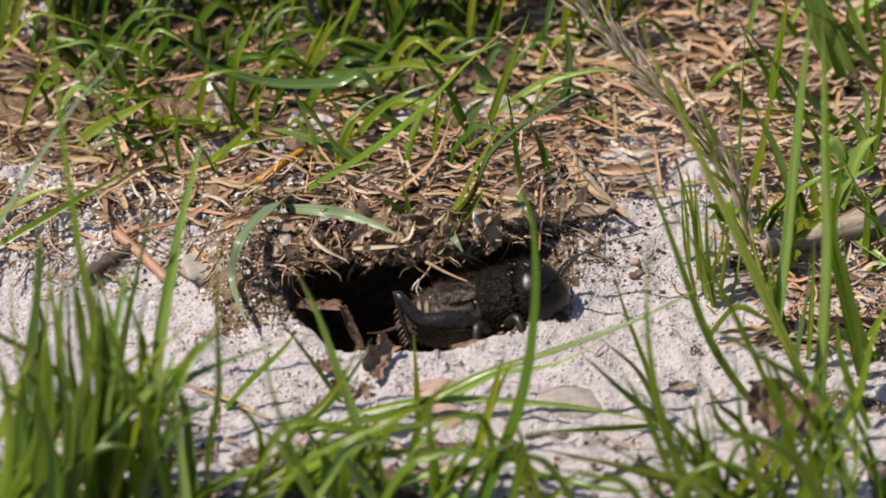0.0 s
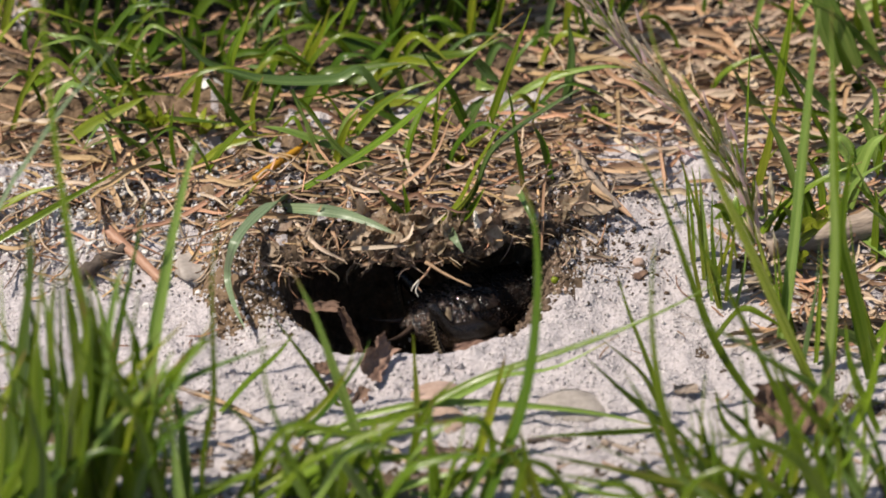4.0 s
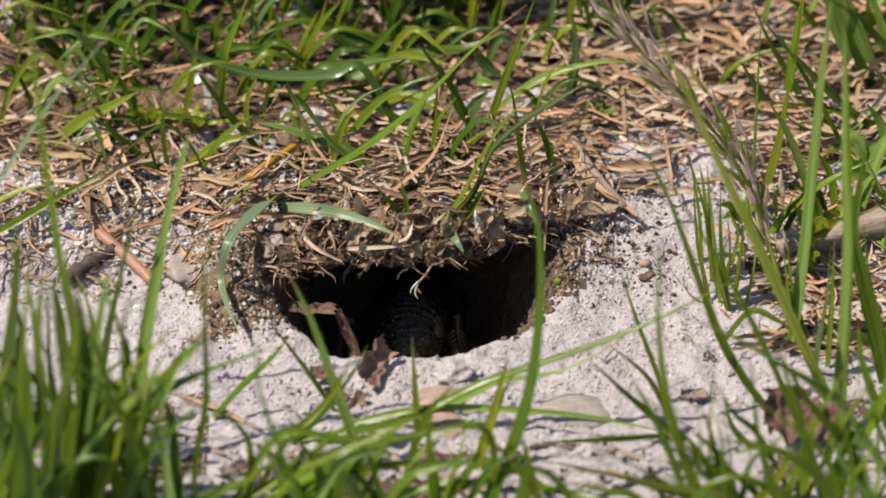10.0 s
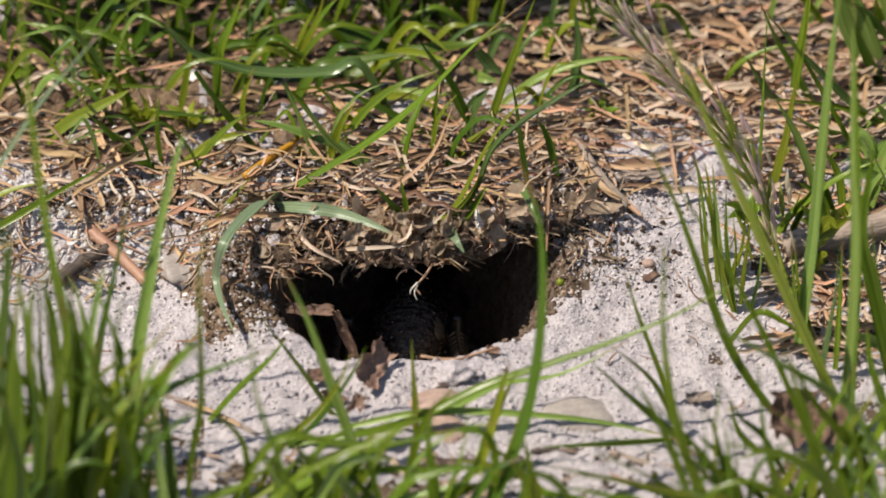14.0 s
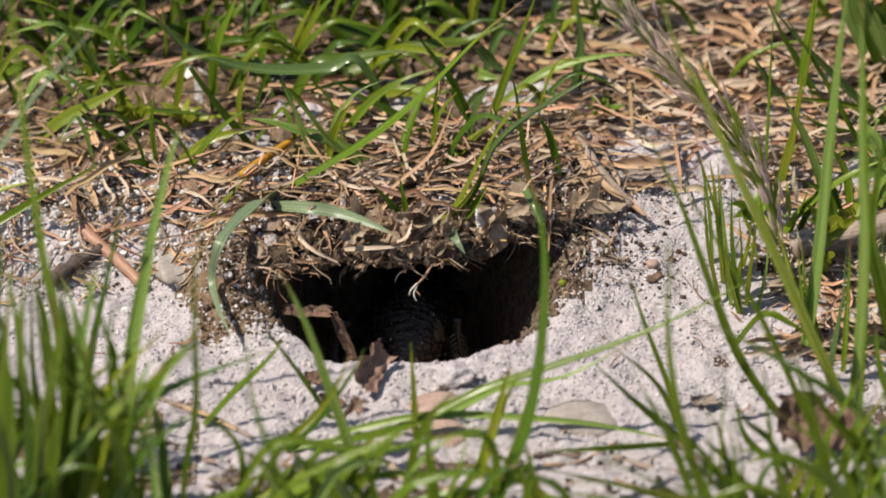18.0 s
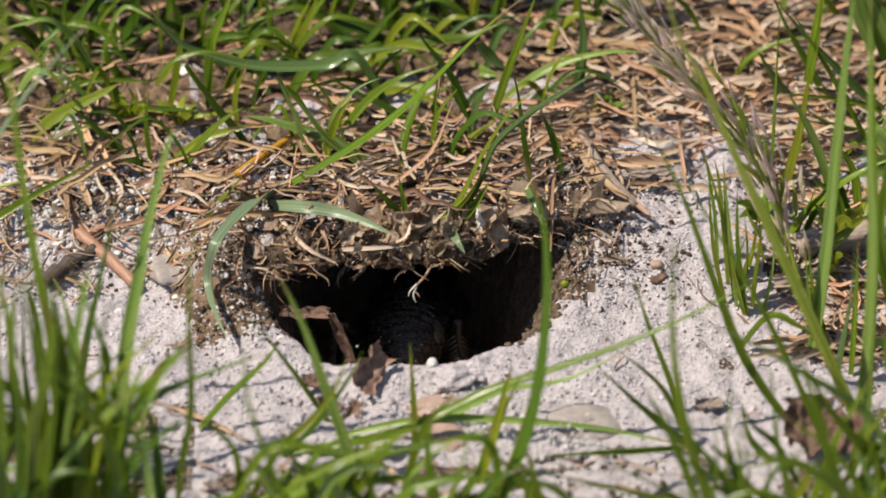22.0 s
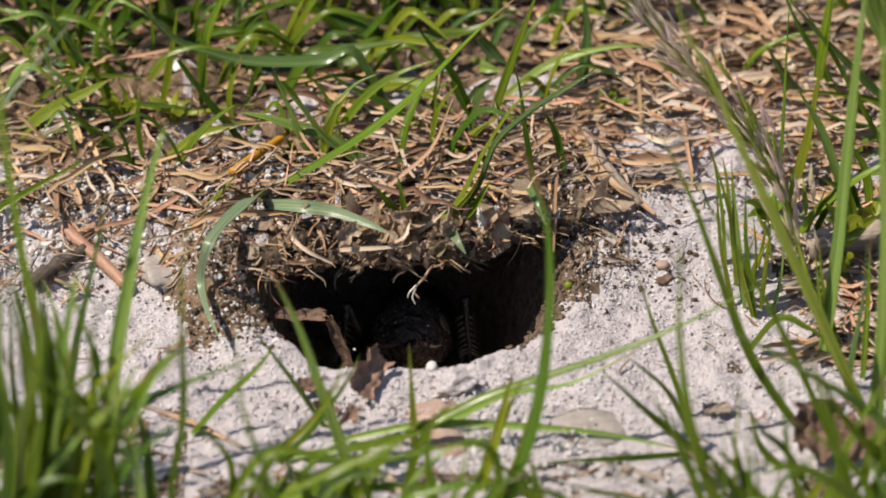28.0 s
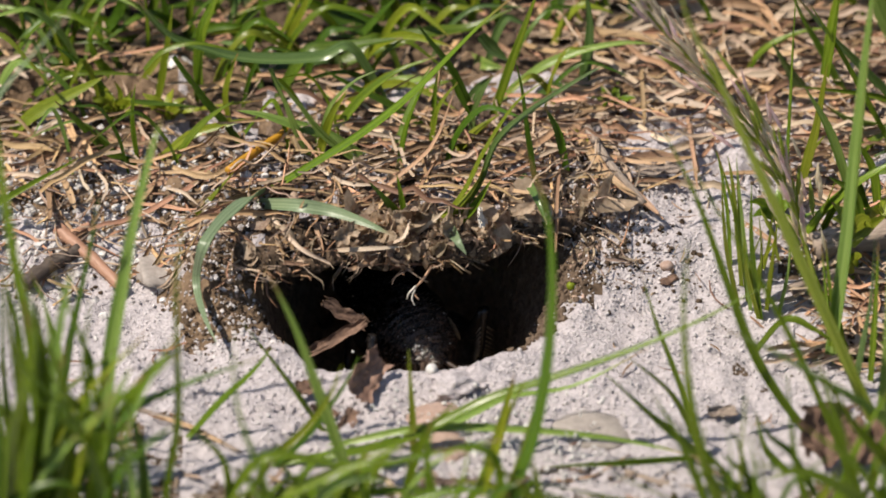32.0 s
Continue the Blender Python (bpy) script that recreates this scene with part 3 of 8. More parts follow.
straw(STRAW_WHITE, 0.34, (-28.7, 0.2, 7.3), (-26.6, -3.1, 8.6), (-25.0, -4.8, 8.1))
straw(STRAW_WHITE, 0.41, (-1.9, 0.9, 8.5), (1.8, -0.4, 8.9), (5.6, -1.8, 8.9))
straw(STRAW_ONE, 0.48, (-9.4, 0.2, 8.5), (-5.6, -3.8, 9.4), (-1.9, -3.2, 9.3))
straw(STRAW_WHITE, 0.48, (-5.7, 4.7, 8.5), (-2.8, -0.4, 9.7), (0.6, 0.9, 9.7))
straw(STRAW_ONE, 0.34, (-11.8, -5.4, 8.5), (-9.3, -6.3, 8.9), (-5.6, -5.4, 9.0))
straw(STRAW_WHITE, 0.41, (-3.1, -9.5, 7.3), (-1.9, -9.5, 8.5), (-0.0, -9.5, 10.3))
straw(STRAW_WHITE, 0.34, (-6.2, -10.3, 6.6), (-4.3, -12.6, 8.9), (-3.7, -10.3, 9.6))
straw(STRAW_ONE, 0.41, (-15.5, -9.4, 7.9), (-15.1, -9.7, 9.3), (-14.2, -9.7, 11.5))
straw(STRAW_WHITE, 0.48, (-11.7, -10.7, 6.2), (-8.6, -13.0, 7.7), (-4.3, -12.7, 7.8))
straw(STRAW_ONE, 0.41, (4.3, -1.6, 8.4), (6.8, -4.6, 9.6), (9.6, -5.6, 9.7))
straw(STRAW_WHITE, 0.48, (4.9, -5.8, 7.6), (8.0, -6.1, 7.1), (11.7, -6.1, 7.4))
straw(STRAW_ONE, 0.48, (5.6, -4.7, 8.4), (8.0, -6.5, 8.9), (10.5, -4.7, 7.5))
straw(STRAW_ONE, 0.62, (10.0, 33.1, 10.9), (13.4, 25.5, 11.6), (14.1, 21.7, 11.1))
straw(STRAW_ONE, 0.69, (13.2, 10.6, 8.6), (16.2, 2.0, 8.9), (19.9, -2.9, 7.5), (21.8, -5.2, 6.6))
straw(STRAW_ONE, 0.55, (12.3, 12.4, 8.7), (15.6, 0.2, 9.2), (19.2, -2.8, 8.1))
straw(STRAW_WHITE, 0.69, (18.7, 16.6, 8.7), (23.4, 13.8, 9.9), (28.7, 11.9, 9.6))
straw(STRAW_ONE, 0.69, (16.9, 18.3, 8.7), (22.9, 17.1, 9.3), (28.5, 16.0, 9.2))
straw(STRAW_ONE, 0.69, (16.0, 4.4, 8.5), (20.6, 3.1, 8.7), (25.3, 4.1, 8.7))
straw(STRAW_ONE, 0.41, (24.7, 13.2, 8.2), (25.0, 3.3, 9.1), (25.2, -2.7, 8.7))
straw(STRAW_WHITE, 0.62, (16.2, 28.9, 10.2), (19.6, 27.3, 10.9), (22.6, 28.9, 11.1))
straw(STRAW_WHITE, 0.97, (23.9, 21.4, 9.2), (29.9, 19.0, 10.1), (36.0, 19.7, 10.1))
straw(STRAW_ONE, 0.97, (26.2, 33.1, 10.9), (30.2, 30.3, 12.4), (33.7, 29.2, 12.1))
straw(STRAW_ONE, 0.83, (23.6, 34.7, 11.2), (28.1, 34.1, 11.8), (32.6, 33.0, 11.7))
straw(STRAW_WHITE, 0.62, (17.6, 34.6, 11.1), (16.0, 28.1, 11.5), (15.3, 24.6, 10.9))
straw(STRAW_WHITE, 0.69, (26.6, 14.6, 8.4), (30.9, 10.1, 9.5), (35.9, 11.2, 9.6))
straw(STRAW_ONE, 0.62, (21.1, 22.8, 9.3), (24.8, 17.9, 9.5), (27.9, 17.1, 9.3))
straw(STRAW_WHITE, 0.55, (19.6, 11.8, 8.1), (22.0, 7.3, 8.9), (24.2, 8.0, 9.0))
straw(STRAW_ONE, 0.83, (13.4, 21.7, 9.2), (16.5, 19.8, 10.8), (20.3, 19.4, 10.6))
straw(STRAW_WHITE, 0.76, (10.8, 17.3, 8.7), (14.5, 13.1, 9.0), (18.3, 13.8, 9.0))
straw(STRAW_ONE, 0.62, (32.1, 27.0, 10.0), (34.5, 22.4, 10.7), (37.7, 23.5, 10.8))
straw(STRAW_ONE, 0.69, (-46.4, 29.4, 10.4), (-41.0, 26.2, 11.7), (-37.5, 25.1, 11.6), (-33.8, 23.9, 11.3))
straw(STRAW_ONE, 0.55, (-51.2, 29.4, 10.4), (-48.8, 27.3, 10.9), (-46.8, 27.7, 10.9))
straw(STRAW_WHITE, 0.41, (-49.2, 19.2, 9.0), (-46.5, 19.2, 11.0), (-43.1, 19.2, 12.6))
straw(STRAW_WHITE, 0.41, (-48.3, 13.9, 8.3), (-46.3, 13.9, 11.0), (-44.1, 13.9, 12.6))
straw(STRAW_ONE, 0.34, (-44.4, 13.9, 8.3), (-42.5, 13.9, 9.5), (-39.7, 13.9, 12.7))
straw(STRAW_WHITE, 0.62, (-50.5, 15.7, 8.4), (-47.5, 13.5, 9.5), (-44.7, 14.2, 9.5))
straw(STRAW_WHITE, 0.62, (-44.4, 26.0, 9.9), (-44.8, 19.8, 10.8), (-43.1, 17.5, 10.4))
straw(STRAW_ONE, 0.34, (-39.9, 22.8, 9.3), (-41.4, 16.8, 9.4), (-43.4, 12.3, 8.7))
straw(STRAW_WHITE, 0.41, (-42.3, 10.3, 8.1), (-40.4, 10.3, 9.1), (-38.5, 10.3, 10.2))
straw(STRAW_WHITE, 0.34, (-37.7, 5.7, 7.9), (-36.7, -1.5, 8.9), (-35.7, -3.2, 8.5), (-36.3, -4.4, 8.1))
straw(STRAW_ONE, 0.69, (-39.1, 2.2, 7.7), (-38.0, -1.8, 7.7), (-37.4, -3.9, 7.0))
straw(STRAW_WHITE, 0.34, (-36.1, 3.9, 7.8), (-34.3, -1.3, 8.4), (-34.8, -3.7, 7.7))
straw(STRAW_ONE, 0.41, (-50.0, 5.7, 7.9), (-46.3, 4.0, 9.0), (-42.6, 3.3, 9.1))
straw(STRAW_WHITE, 0.48, (-45.7, 2.2, 7.7), (-42.5, 1.3, 8.2), (-39.9, 0.5, 8.1))
straw(STRAW_ONE, 0.41, (-35.4, 10.7, 8.0), (-32.7, 6.5, 8.7), (-29.6, 7.3, 8.9))
straw(STRAW_ONE, 0.55, (-15.8, 32.0, 10.9), (-12.8, 25.8, 11.5), (-9.6, 27.0, 11.8))
straw(STRAW_ONE, 0.55, (3.8, 29.0, 10.4), (5.7, 23.5, 10.2), (7.3, 22.0, 10.0))
straw(STRAW_WHITE, 0.55, (-10.8, 12.1, 8.7), (-6.3, 7.9, 9.4), (-5.7, 7.2, 9.4))
straw(STRAW_ONE, 0.48, (-14.6, 16.6, 8.7), (-12.0, 11.4, 10.0), (-8.8, 10.7, 9.9))

# Litter, roots and grains that nobody could count
def clear(x, y):
    return pit_r(x, y) > 1.02


def top_z(x, y):
    """Height of what lies on top: the roof over the pit, the ground elsewhere."""
    z = ground_z(x, y)
    e = edge_y(x)
    if -0.0245 < x < 0.0175 and e < y < 0.024:
        if y < e + 0.004:
            z = max(z, LIP + (CREST - LIP) * (y - e) / 0.004)
        else:
            z = max(z, CREST + (ground_z(x, 0.024) - 0.0084) * (y - e - 0.004) / (0.020 - e))
    return z


def scatter_straw(name, label, material, count, region, length, width, aim, rise, seed, curl=0.26):
    rng = random.Random(seed)
    verts, faces, uvs = [], [], []
    made = 0
    while made < count:
        x, y, keep = region(rng)
        if rng.random() > keep:
            continue
        made += 1
        a = rng.gauss(*aim)
        l = rng.uniform(*length) * MM
        w = min(rng.uniform(*width) * MM, l * 0.13)
        turn = rng.gauss(0, curl) * 3.0
        kink = rng.gauss(0, curl * 0.9)
        tilt = rng.uniform(-0.6, 0.6) * MM
        lift = rng.random() ** 2 * rise * MM
        steps = 4 + int(l / (3 * MM))
        q = Vector((x, y, 0)) - Vector((math.cos(a), math.sin(a), 0)) * (l * 0.5)
        way = a - turn * 0.5
        pts = []
        for i in range(steps + 1):
            f = i / steps
            p = q.copy()
            p.z = max(top_z(q.x, q.y), top_z(x, y) - 0.0008) + 0.0004 + lift * (1 + rng.uniform(-0.2, 0.3)) + tilt * f
            pts.append(p)
            q += Vector((math.cos(way), math.sin(way), 0)) * (l / steps)
            way += turn / steps + kink * math.sin(5 * f + seed)
        strip(verts, faces, uvs, pts, w, rng.uniform(-1, 1), max(6, 2 * steps), fold=0.6, taper=0.35, base_w=0.7, seed=rng.random() * 9)
    ob = mesh_object(name, verts, faces, material, uvs=uvs)
    return tagged(ob, label, "straw litter", kind="stuff")


def bank_spot(rng):
    x, y = rng.uniform(-0.062, 0.062), rng.uniform(-0.006, 0.085)
    keep = smooth(-0.006, 0.006, y) * (0.75 if x < 0.02 else 1.0)
    if x < -0.030:
        keep *= smooth(-0.004, 0.010, y) * 0.85 + 0.15
    if x > 0.016:
        keep *= smooth(0.004, 0.020, y)
    return x, y, keep


def right_spot(rng):
    x, y = rng.uniform(0.012, 0.060), rng.uniform(-0.002, 0.085)
    return x, y, 0.14 + 0.86 * smooth(0.008, 0.024, y)


def roof_spot(rng):
    x = rng.uniform(-0.024, 0.020)
    return x, edge_y(x) + rng.uniform(0.003, 0.022), 1.0


def front_spot(rng):
    x, y = rng.uniform(-0.06, 0.06), rng.uniform(-0.075, -0.01)
    return x, y, (1.0 if clear(x, y) else 0.0) * (0.25 if -0.02 < x < 0.028 else 1.0)


scatter_straw("straw_litter", "matted dry brown grass litter on the bank", STRAW, 560, bank_spot, (5, 19), (0.2, 0.75), (0.1, 0.8), 3.0, 1, 0.11)
scatter_straw("straw_litter", "bleached tan grass litter on the bank", STRAW_PALE, 300, bank_spot, (4, 16), (0.12, 0.5), (0.2, 0.9), 2.4, 2, 0.15)
scatter_straw("straw_litter", "layered broad dry straw beside the grass", STRAW, 520, right_spot, (4, 16), (0.2, 0.85), (0.05, 0.55), 2.2, 3, 0.10)
scatter_straw("straw_litter", "pale flattened straw beside the grass", STRAW_PALE, 640, right_spot, (3, 14), (0.3, 1.05), (0.05, 0.55), 2.6, 4, 0.10)
scatter_straw("straw_litter", "thin pale straw fibres beside the grass", STRAW_PALE, 520, right_spot, (3, 12), (0.08, 0.26), (0.1, 0.8), 2.8, 14, 0.13)
scatter_straw("straw_litter", "dry straw bits on the turf roof", STRAW, 120, roof_spot, (4, 15), (0.15, 0.62), (0.3, 0.8), 3.0, 5, 0.10)
scatter_straw("straw_litter", "grey-brown root bits on the turf roof", ROOTS, 55, roof_spot, (2.0, 8), (0.06, 0.3), (0.2, 1.2), 2.2, 17, 0.22)
scatter_straw("straw_litter", "pale root bits on the turf roof", STRAW_PALE, 70, roof_spot, (4.0, 13), (0.12, 0.45), (0.3, 0.9), 3.0, 15, 0.12)
scatter_straw("straw_litter", "few thin dry straw bits on the sand", STRAW, 130, front_spot, (1.0, 5), (0.1, 0.3), (0.0, 1.5), 0.3, 6)


def root_fringe():
    rng = random.Random(9)
    for material, count, label in ((STRAW, 80, "dead brown straw hanging from the turf edge"), (ROOTS, 90, "grey-brown roots hanging from the turf edge"), (STRAW_PALE, 60, "bleached rootlets hanging from the turf edge")):
        verts, faces, uvs = [], [], []
        for i in range(count):
            x = rng.uniform(-0.022, 0.0165)
            s = rng.random()
            y = edge_y(x) + 0.0040 * s - 0.0012 * math.sin(math.pi * s)
            z = LIP + (CREST - LIP) * s
            l = (0.7 + 3.4 * rng.random() ** 2.0) * MM
            a = rng.gauss(0, 0.9)
            d = Vector((math.sin(a), -0.35 - 0.2 * rng.random(), rng.gauss(0.05, 0.45))).normalized()
            p = Vector((x, y - 0.0002, z))
            drop = rng.uniform(0, 0.35) * l
            pts = [p - d * l * 0.3, p + d * l * 0.25, p + d * l * 0.6 + Vector((rng.gauss(0, 0.15) * l, 0, -drop * 0.4)), p + d * l + Vector((rng.gauss(0, 0.25) * l, 0, -drop))]
            strip(verts, faces, uvs, pts, rng.uniform(0.05, 0.24) * MM, rng.uniform(-1, 1), 6, fold=0.6, taper=0.4, seed=rng.random() * 9)
        tagged(mesh_object("root_fringe", verts, faces, material, uvs=uvs), label, "roots", kind="stuff")


root_fringe()

def scatter_scraps(name, label, material, count, region, size, seed):
    """Small torn and cupped bits of dead leaf."""
    rng = random.Random(seed)
    verts, faces = [], []
    for i in range(count):
        x, y, lean = region(rng)
        z = top_z(x, y) + rng.uniform(0.0004, 0.0021)
        l = (size[0] + (size[1] - size[0]) * rng.random() ** 2) * MM * 0.5
        w = l * rng.uniform(0.3, 0.8)
        turn = Euler((lean + rng.gauss(0, 0.6), rng.gauss(0, 0.5), rng.uniform(-3.1, 3.1) * 0.5)).to_matrix() @ Euler((0, 0, rng.uniform(0, 6.3))).to_matrix()
        cup, roll = rng.gauss(0, 1.0), rng.gauss(0, 1.0)
        first = len(verts)
        for a in range(6):
            for b in range(4):
                f, g = a / 2.5 - 1, b / 1.5 - 1
                wide = w * (1 - 0.6 * abs(f) ** 2.5) * rng.uniform(0.8, 1.2)
                p = Vector((f * l * rng.uniform(0.88, 1.1), g * wide, cup * l * f * f * 0.5 + roll * w * g * g + rng.gauss(0, 0.05) * l))
                verts.append(Vector((x, y, z)) + turn @ p)
        for a in range(5):
            for b in range(3):
                k = first + a * 4 + b
                faces.append((k, k + 1, k + 5, k + 4))
    return tagged(mesh_object(name, verts, faces, material), label, "leaf litter", kind="stuff")


def fringe_spot(rng):
    x = rng.gauss(-0.0035, 0.0035) if rng.random() < 0.55 else rng.uniform(-0.021, 0.0165)
    return x, edge_y(x) + 0.004 * rng.random(), 0.9


def roof_scrap_spot(rng):
    x = rng.uniform(-0.023, 0.018)
    return x, edge_y(x) + rng.uniform(0.003, 0.018), 0.3


scatter_scraps("leaf_scraps", "papery curled leaf scraps on the turf edge", PAPER, 260, fringe_spot, (0.5, 2.6), 71)
scatter_scraps("leaf_scraps", "large pale curled leaf shreds hanging at the turf edge", LEAF_PALE, 46, fringe_spot, (1.6, 5.2), 73)
scatter_scraps("leaf_scraps", "papery leaf scraps on the turf roof", PAPER, 70, roof_scrap_spot, (0.4, 1.6), 72)

ICO = bmesh.new()
bmesh.ops.create_icosphere(ICO, subdivisions=1, radius=1)
ICO_V = [v.co.copy() for v in ICO.verts]
ICO_F = [tuple(v.index for v in f.verts) for f in ICO.faces]
ICO.free()


def scatter_grains(name, label, material, count, region, size, seed, sink=0.42):
    rng = random.Random(seed)
    verts, faces = [], []
    made = 0
    while made < count:
        x, y, keep = region(rng)
        if rng.random() > keep:
            continue
        made += 1
        r = (size[0] + (size[1] - size[0]) * rng.random() ** 2.2) * MM * 0.5
        z = top_z(x, y) + (rough_z(x, y) if abs(top_z(x, y) - ground_z(x, y)) < 1e-6 else 0.0004) + r * (1 - 2 * sink)
        first = len(verts)
        q = Euler((rng.random() * 6, rng.random() * 6, rng.random() * 6)).to_matrix()
        sx, sy, sz = (r * rng.uniform(0.7, 1.2) for k in range(3))
        for v in ICO_V:
            w = q @ Vector((v.x * sx, v.y * sy, v.z * sz)) * rng.uniform(0.6, 1.2)
            verts.append((x + w.x, y + w.y, z + w.z))
        faces += [tuple(first + k for k in f) for f in ICO_F]
    ob = mesh_object(name, verts, faces, material, even=False)
    return tagged(ob, label, "sand grains", kind="stuff")


def sand_spot(rng):
    x, y = rng.uniform(-0.056, 0.056), rng.uniform(-0.072, 0.012)
    return x, y, 1.0 if clear(x, y) and top_z(x, y) < 0.0071 else 0.0


def coarse_spot(rng):
    x, y = rng.gauss(-0.038, 0.010), rng.gauss(-0.001, 0.006)
    return x, y, 1.0


def rim_spot(rng):
    if rng.random() < 0.78:
        x, y = rng.gauss(-0.0205, 0.0030), rng.gauss(-0.010, 0.006)
    else:
        x, y = rng.gauss(0.0180, 0.0035), rng.gauss(-0.005, 0.0035)
    return x, y, 1.0 if pit_r(x, y) > 0.9 else 0.0


def clod_spot(rng):
    x, y = rng.gauss(-0.010, 0.014), rng.gauss(-0.030, 0.005)
    return x, y, 1.0 if clear(x, y) else 0.0


def bank_grain_spot(rng):
    x, y = rng.uniform(-0.06, 0.06), rng.uniform(-0.004, 0.05)
    return x, y, 1.0 - 0.8 * smooth(0.0, 0.04, y)


scatter_grains("sand_grains", "loose pale quartz sand grains", GRAIN, 24000, sand_spot, (0.15, 0.48), 21, 0.3)
scatter_grains("sand_clods", "crumbly pale sand clods heaped before the burrow", SAND, 240, clod_spot, (0.4, 1.5), 35, 0.55)
scatter_grains("sand_grains", "coarse white quartz grains", GRAIN_WHITE, 1500, coarse_spot, (0.3, 1.15), 22)
scatter_grains("sand_grains", "pale grains scattered over the bank", GRAIN, 550, bank_grain_spot, (0.2, 0.8), 23)
scatter_grains("soil_crumbs", "dark specks of soil on pale sand", GRAIN_DARK, 280, sand_spot, (0.12, 0.42), 24)
scatter_grains("soil_crumbs", "brown soil crumbs on the burrow rim", SOIL, 950, rim_spot, (0.12, 0.75), 25)


def roof_grain_spot(rng):
    x = rng.uniform(-0.023, 0.018)
    return x, edge_y(x) + rng.uniform(0.0005, 0.020), 1.0


def roof_face_spot(rng):
    x = rng.uniform(-0.0235, 0.018)
    return x, edge_y(x) + 0.0042 * rng.random(), 1.0


def left_face_spot(rng):
    x = rng.uniform(-0.026, -0.010)
    return x, edge_y(x) + 0.010 * rng.random() - 0.005, 1.0


def mouth_side_spot(rng):
    x, y = rng.uniform(0.0115, 0.0180), rng.uniform(-0.014, 0.004)
    return x, y, 1.0 if y > -0.0205 + (x - 0.007) * 1.11 and pit_r(x, y) > 0.9 else 0.0


scatter_grains("sand_grains", "pale grains stuck in the soil of the burrow edge", GRAIN, 70, left_face_spot, (0.2, 0.75), 81)
scatter_grains("soil_crumbs", "dark crumbs in the soil of the burrow edge", SOIL, 500, left_face_spot, (0.25, 0.95), 82)
scatter_grains("soil_crumbs", "dark soil crumbs on the turf edge", SOIL, 800, roof_face_spot, (0.15, 0.75), 73)
scatter_grains("soil_crumbs", "tan crumbs on the turf edge", ROOTS, 260, roof_face_spot, (0.15, 0.6), 74)
scatter_grains("soil_crumbs", "brown soil crumbs beside the burrow mouth", SOIL, 220, mouth_side_spot, (0.2, 0.8), 75)
scatter_grains("soil_crumbs", "tan crumbs beside the burrow mouth", ROOTS, 260, mouth_side_spot, (0.15, 0.7), 76)
scatter_grains("sand_grains", "pale grains beside the burrow mouth", GRAIN, 420, mouth_side_spot, (0.15, 0.4), 77)


def pit_wall_spot(rng):
    x, y = rng.uniform(0.004, 0.0155), rng.uniform(-0.022, -0.004)
    return x, y, 1.0 if 0.35 < pit_r(x, y) < 0.98 and y < edge_y(x) - 0.001 else 0.0


scatter_grains("soil_crumbs", "brown soil crumbs on the wall of the burrow", PIT_SOIL, 420, pit_wall_spot, (0.25, 1.1), 83)
scatter_grains("sand_grains", "pale grains rolled down the wall of the burrow", GRAIN, 90, pit_wall_spot, (0.15, 0.5), 84)


def crumb_patch_spot(rng):
    x, y = (rng.gauss(0.0190, 0.0030), rng.gauss(-0.0088, 0.0018)) if rng.random() < 0.5 else (rng.uniform(0.013, 0.036), rng.uniform(-0.004, 0.006))
    return x, y, 1.0


scatter_grains("soil_crumbs", "dark brown crumbs on the sand behind the burrow", SOIL, 170, crumb_patch_spot, (0.15, 0.7), 78)
scatter_straw("straw_litter", "torn brown litter bits on the sand", ROOTS, 90, crumb_patch_spot, (0.5, 2.6), (0.1, 0.4), (0.1, 0.9), 0.6, 79)


def left_litter_spot(rng):
    x, y = rng.uniform(-0.060, -0.022), rng.uniform(-0.012, 0.014)
    return x, y, 1.0


scatter_grains("soil_crumbs", "brown soil crumbs on the turf roof", SOIL, 170, roof_grain_spot, (0.2, 0.7), 28)
scatter_grains("sand_grains", "pale grains on the turf roof", GRAIN, 200, roof_grain_spot, (0.2, 0.65), 29)


def right_litter_spot(rng):
    x, y = rng.uniform(0.033, 0.060), rng.uniform(-0.024, 0.018)
    return x, y, smooth(0.031, 0.040, x)


def low_front_spot(rng):
    x, y = rng.uniform(-0.030, 0.030), rng.uniform(-0.070, -0.040)
    return x, y, smooth(-0.040, -0.050, y)


scatter_straw("straw_litter", "dry brown straw among the grass roots", STRAW, 330, right_litter_spot, (2, 10), (0.15, 0.6), (0.1, 0.8), 1.6, 31)
scatter_straw("straw_litter", "pale dry straw among the grass roots", STRAW_PALE, 330, right_litter_spot, (2, 9), (0.15, 0.6), (0.1, 0.8), 1.8, 32)
scatter_straw("straw_litter", "grey-brown litter bits on the sand", ROOTS, 160, low_front_spot, (1.0, 6), (0.12, 0.6), (0.0, 1.0), 0.6, 33)
scatter_grains("soil_crumbs", "dark soil crumbs on the sand", SOIL, 700, low_front_spot, (0.2, 1.0), 34)
scatter_grains("soil_crumbs", "dark soil crumbs among coarse sand", SOIL, 420, left_litter_spot, (0.15, 0.8), 30)
scatter_straw("straw_litter", "curly grey-brown rootlets on coarse sand", ROOTS, 110, left_litter_spot, (2.0, 8), (0.07, 0.30), (0.3, 1.0), 1.2, 18, 0.22)
scatter_straw("straw_litter", "bleached straw threads on coarse sand", STRAW_PALE, 90, left_litter_spot, (3.0, 11), (0.07, 0.30), (0.3, 1.0), 1.4, 16, 0.18)
scatter_straw("straw_litter", "short brown straw on coarse sand", STRAW, 200, left_litter_spot, (1.5, 8), (0.1, 0.5), (0.2, 1.0), 1.0, 19, 0.12)
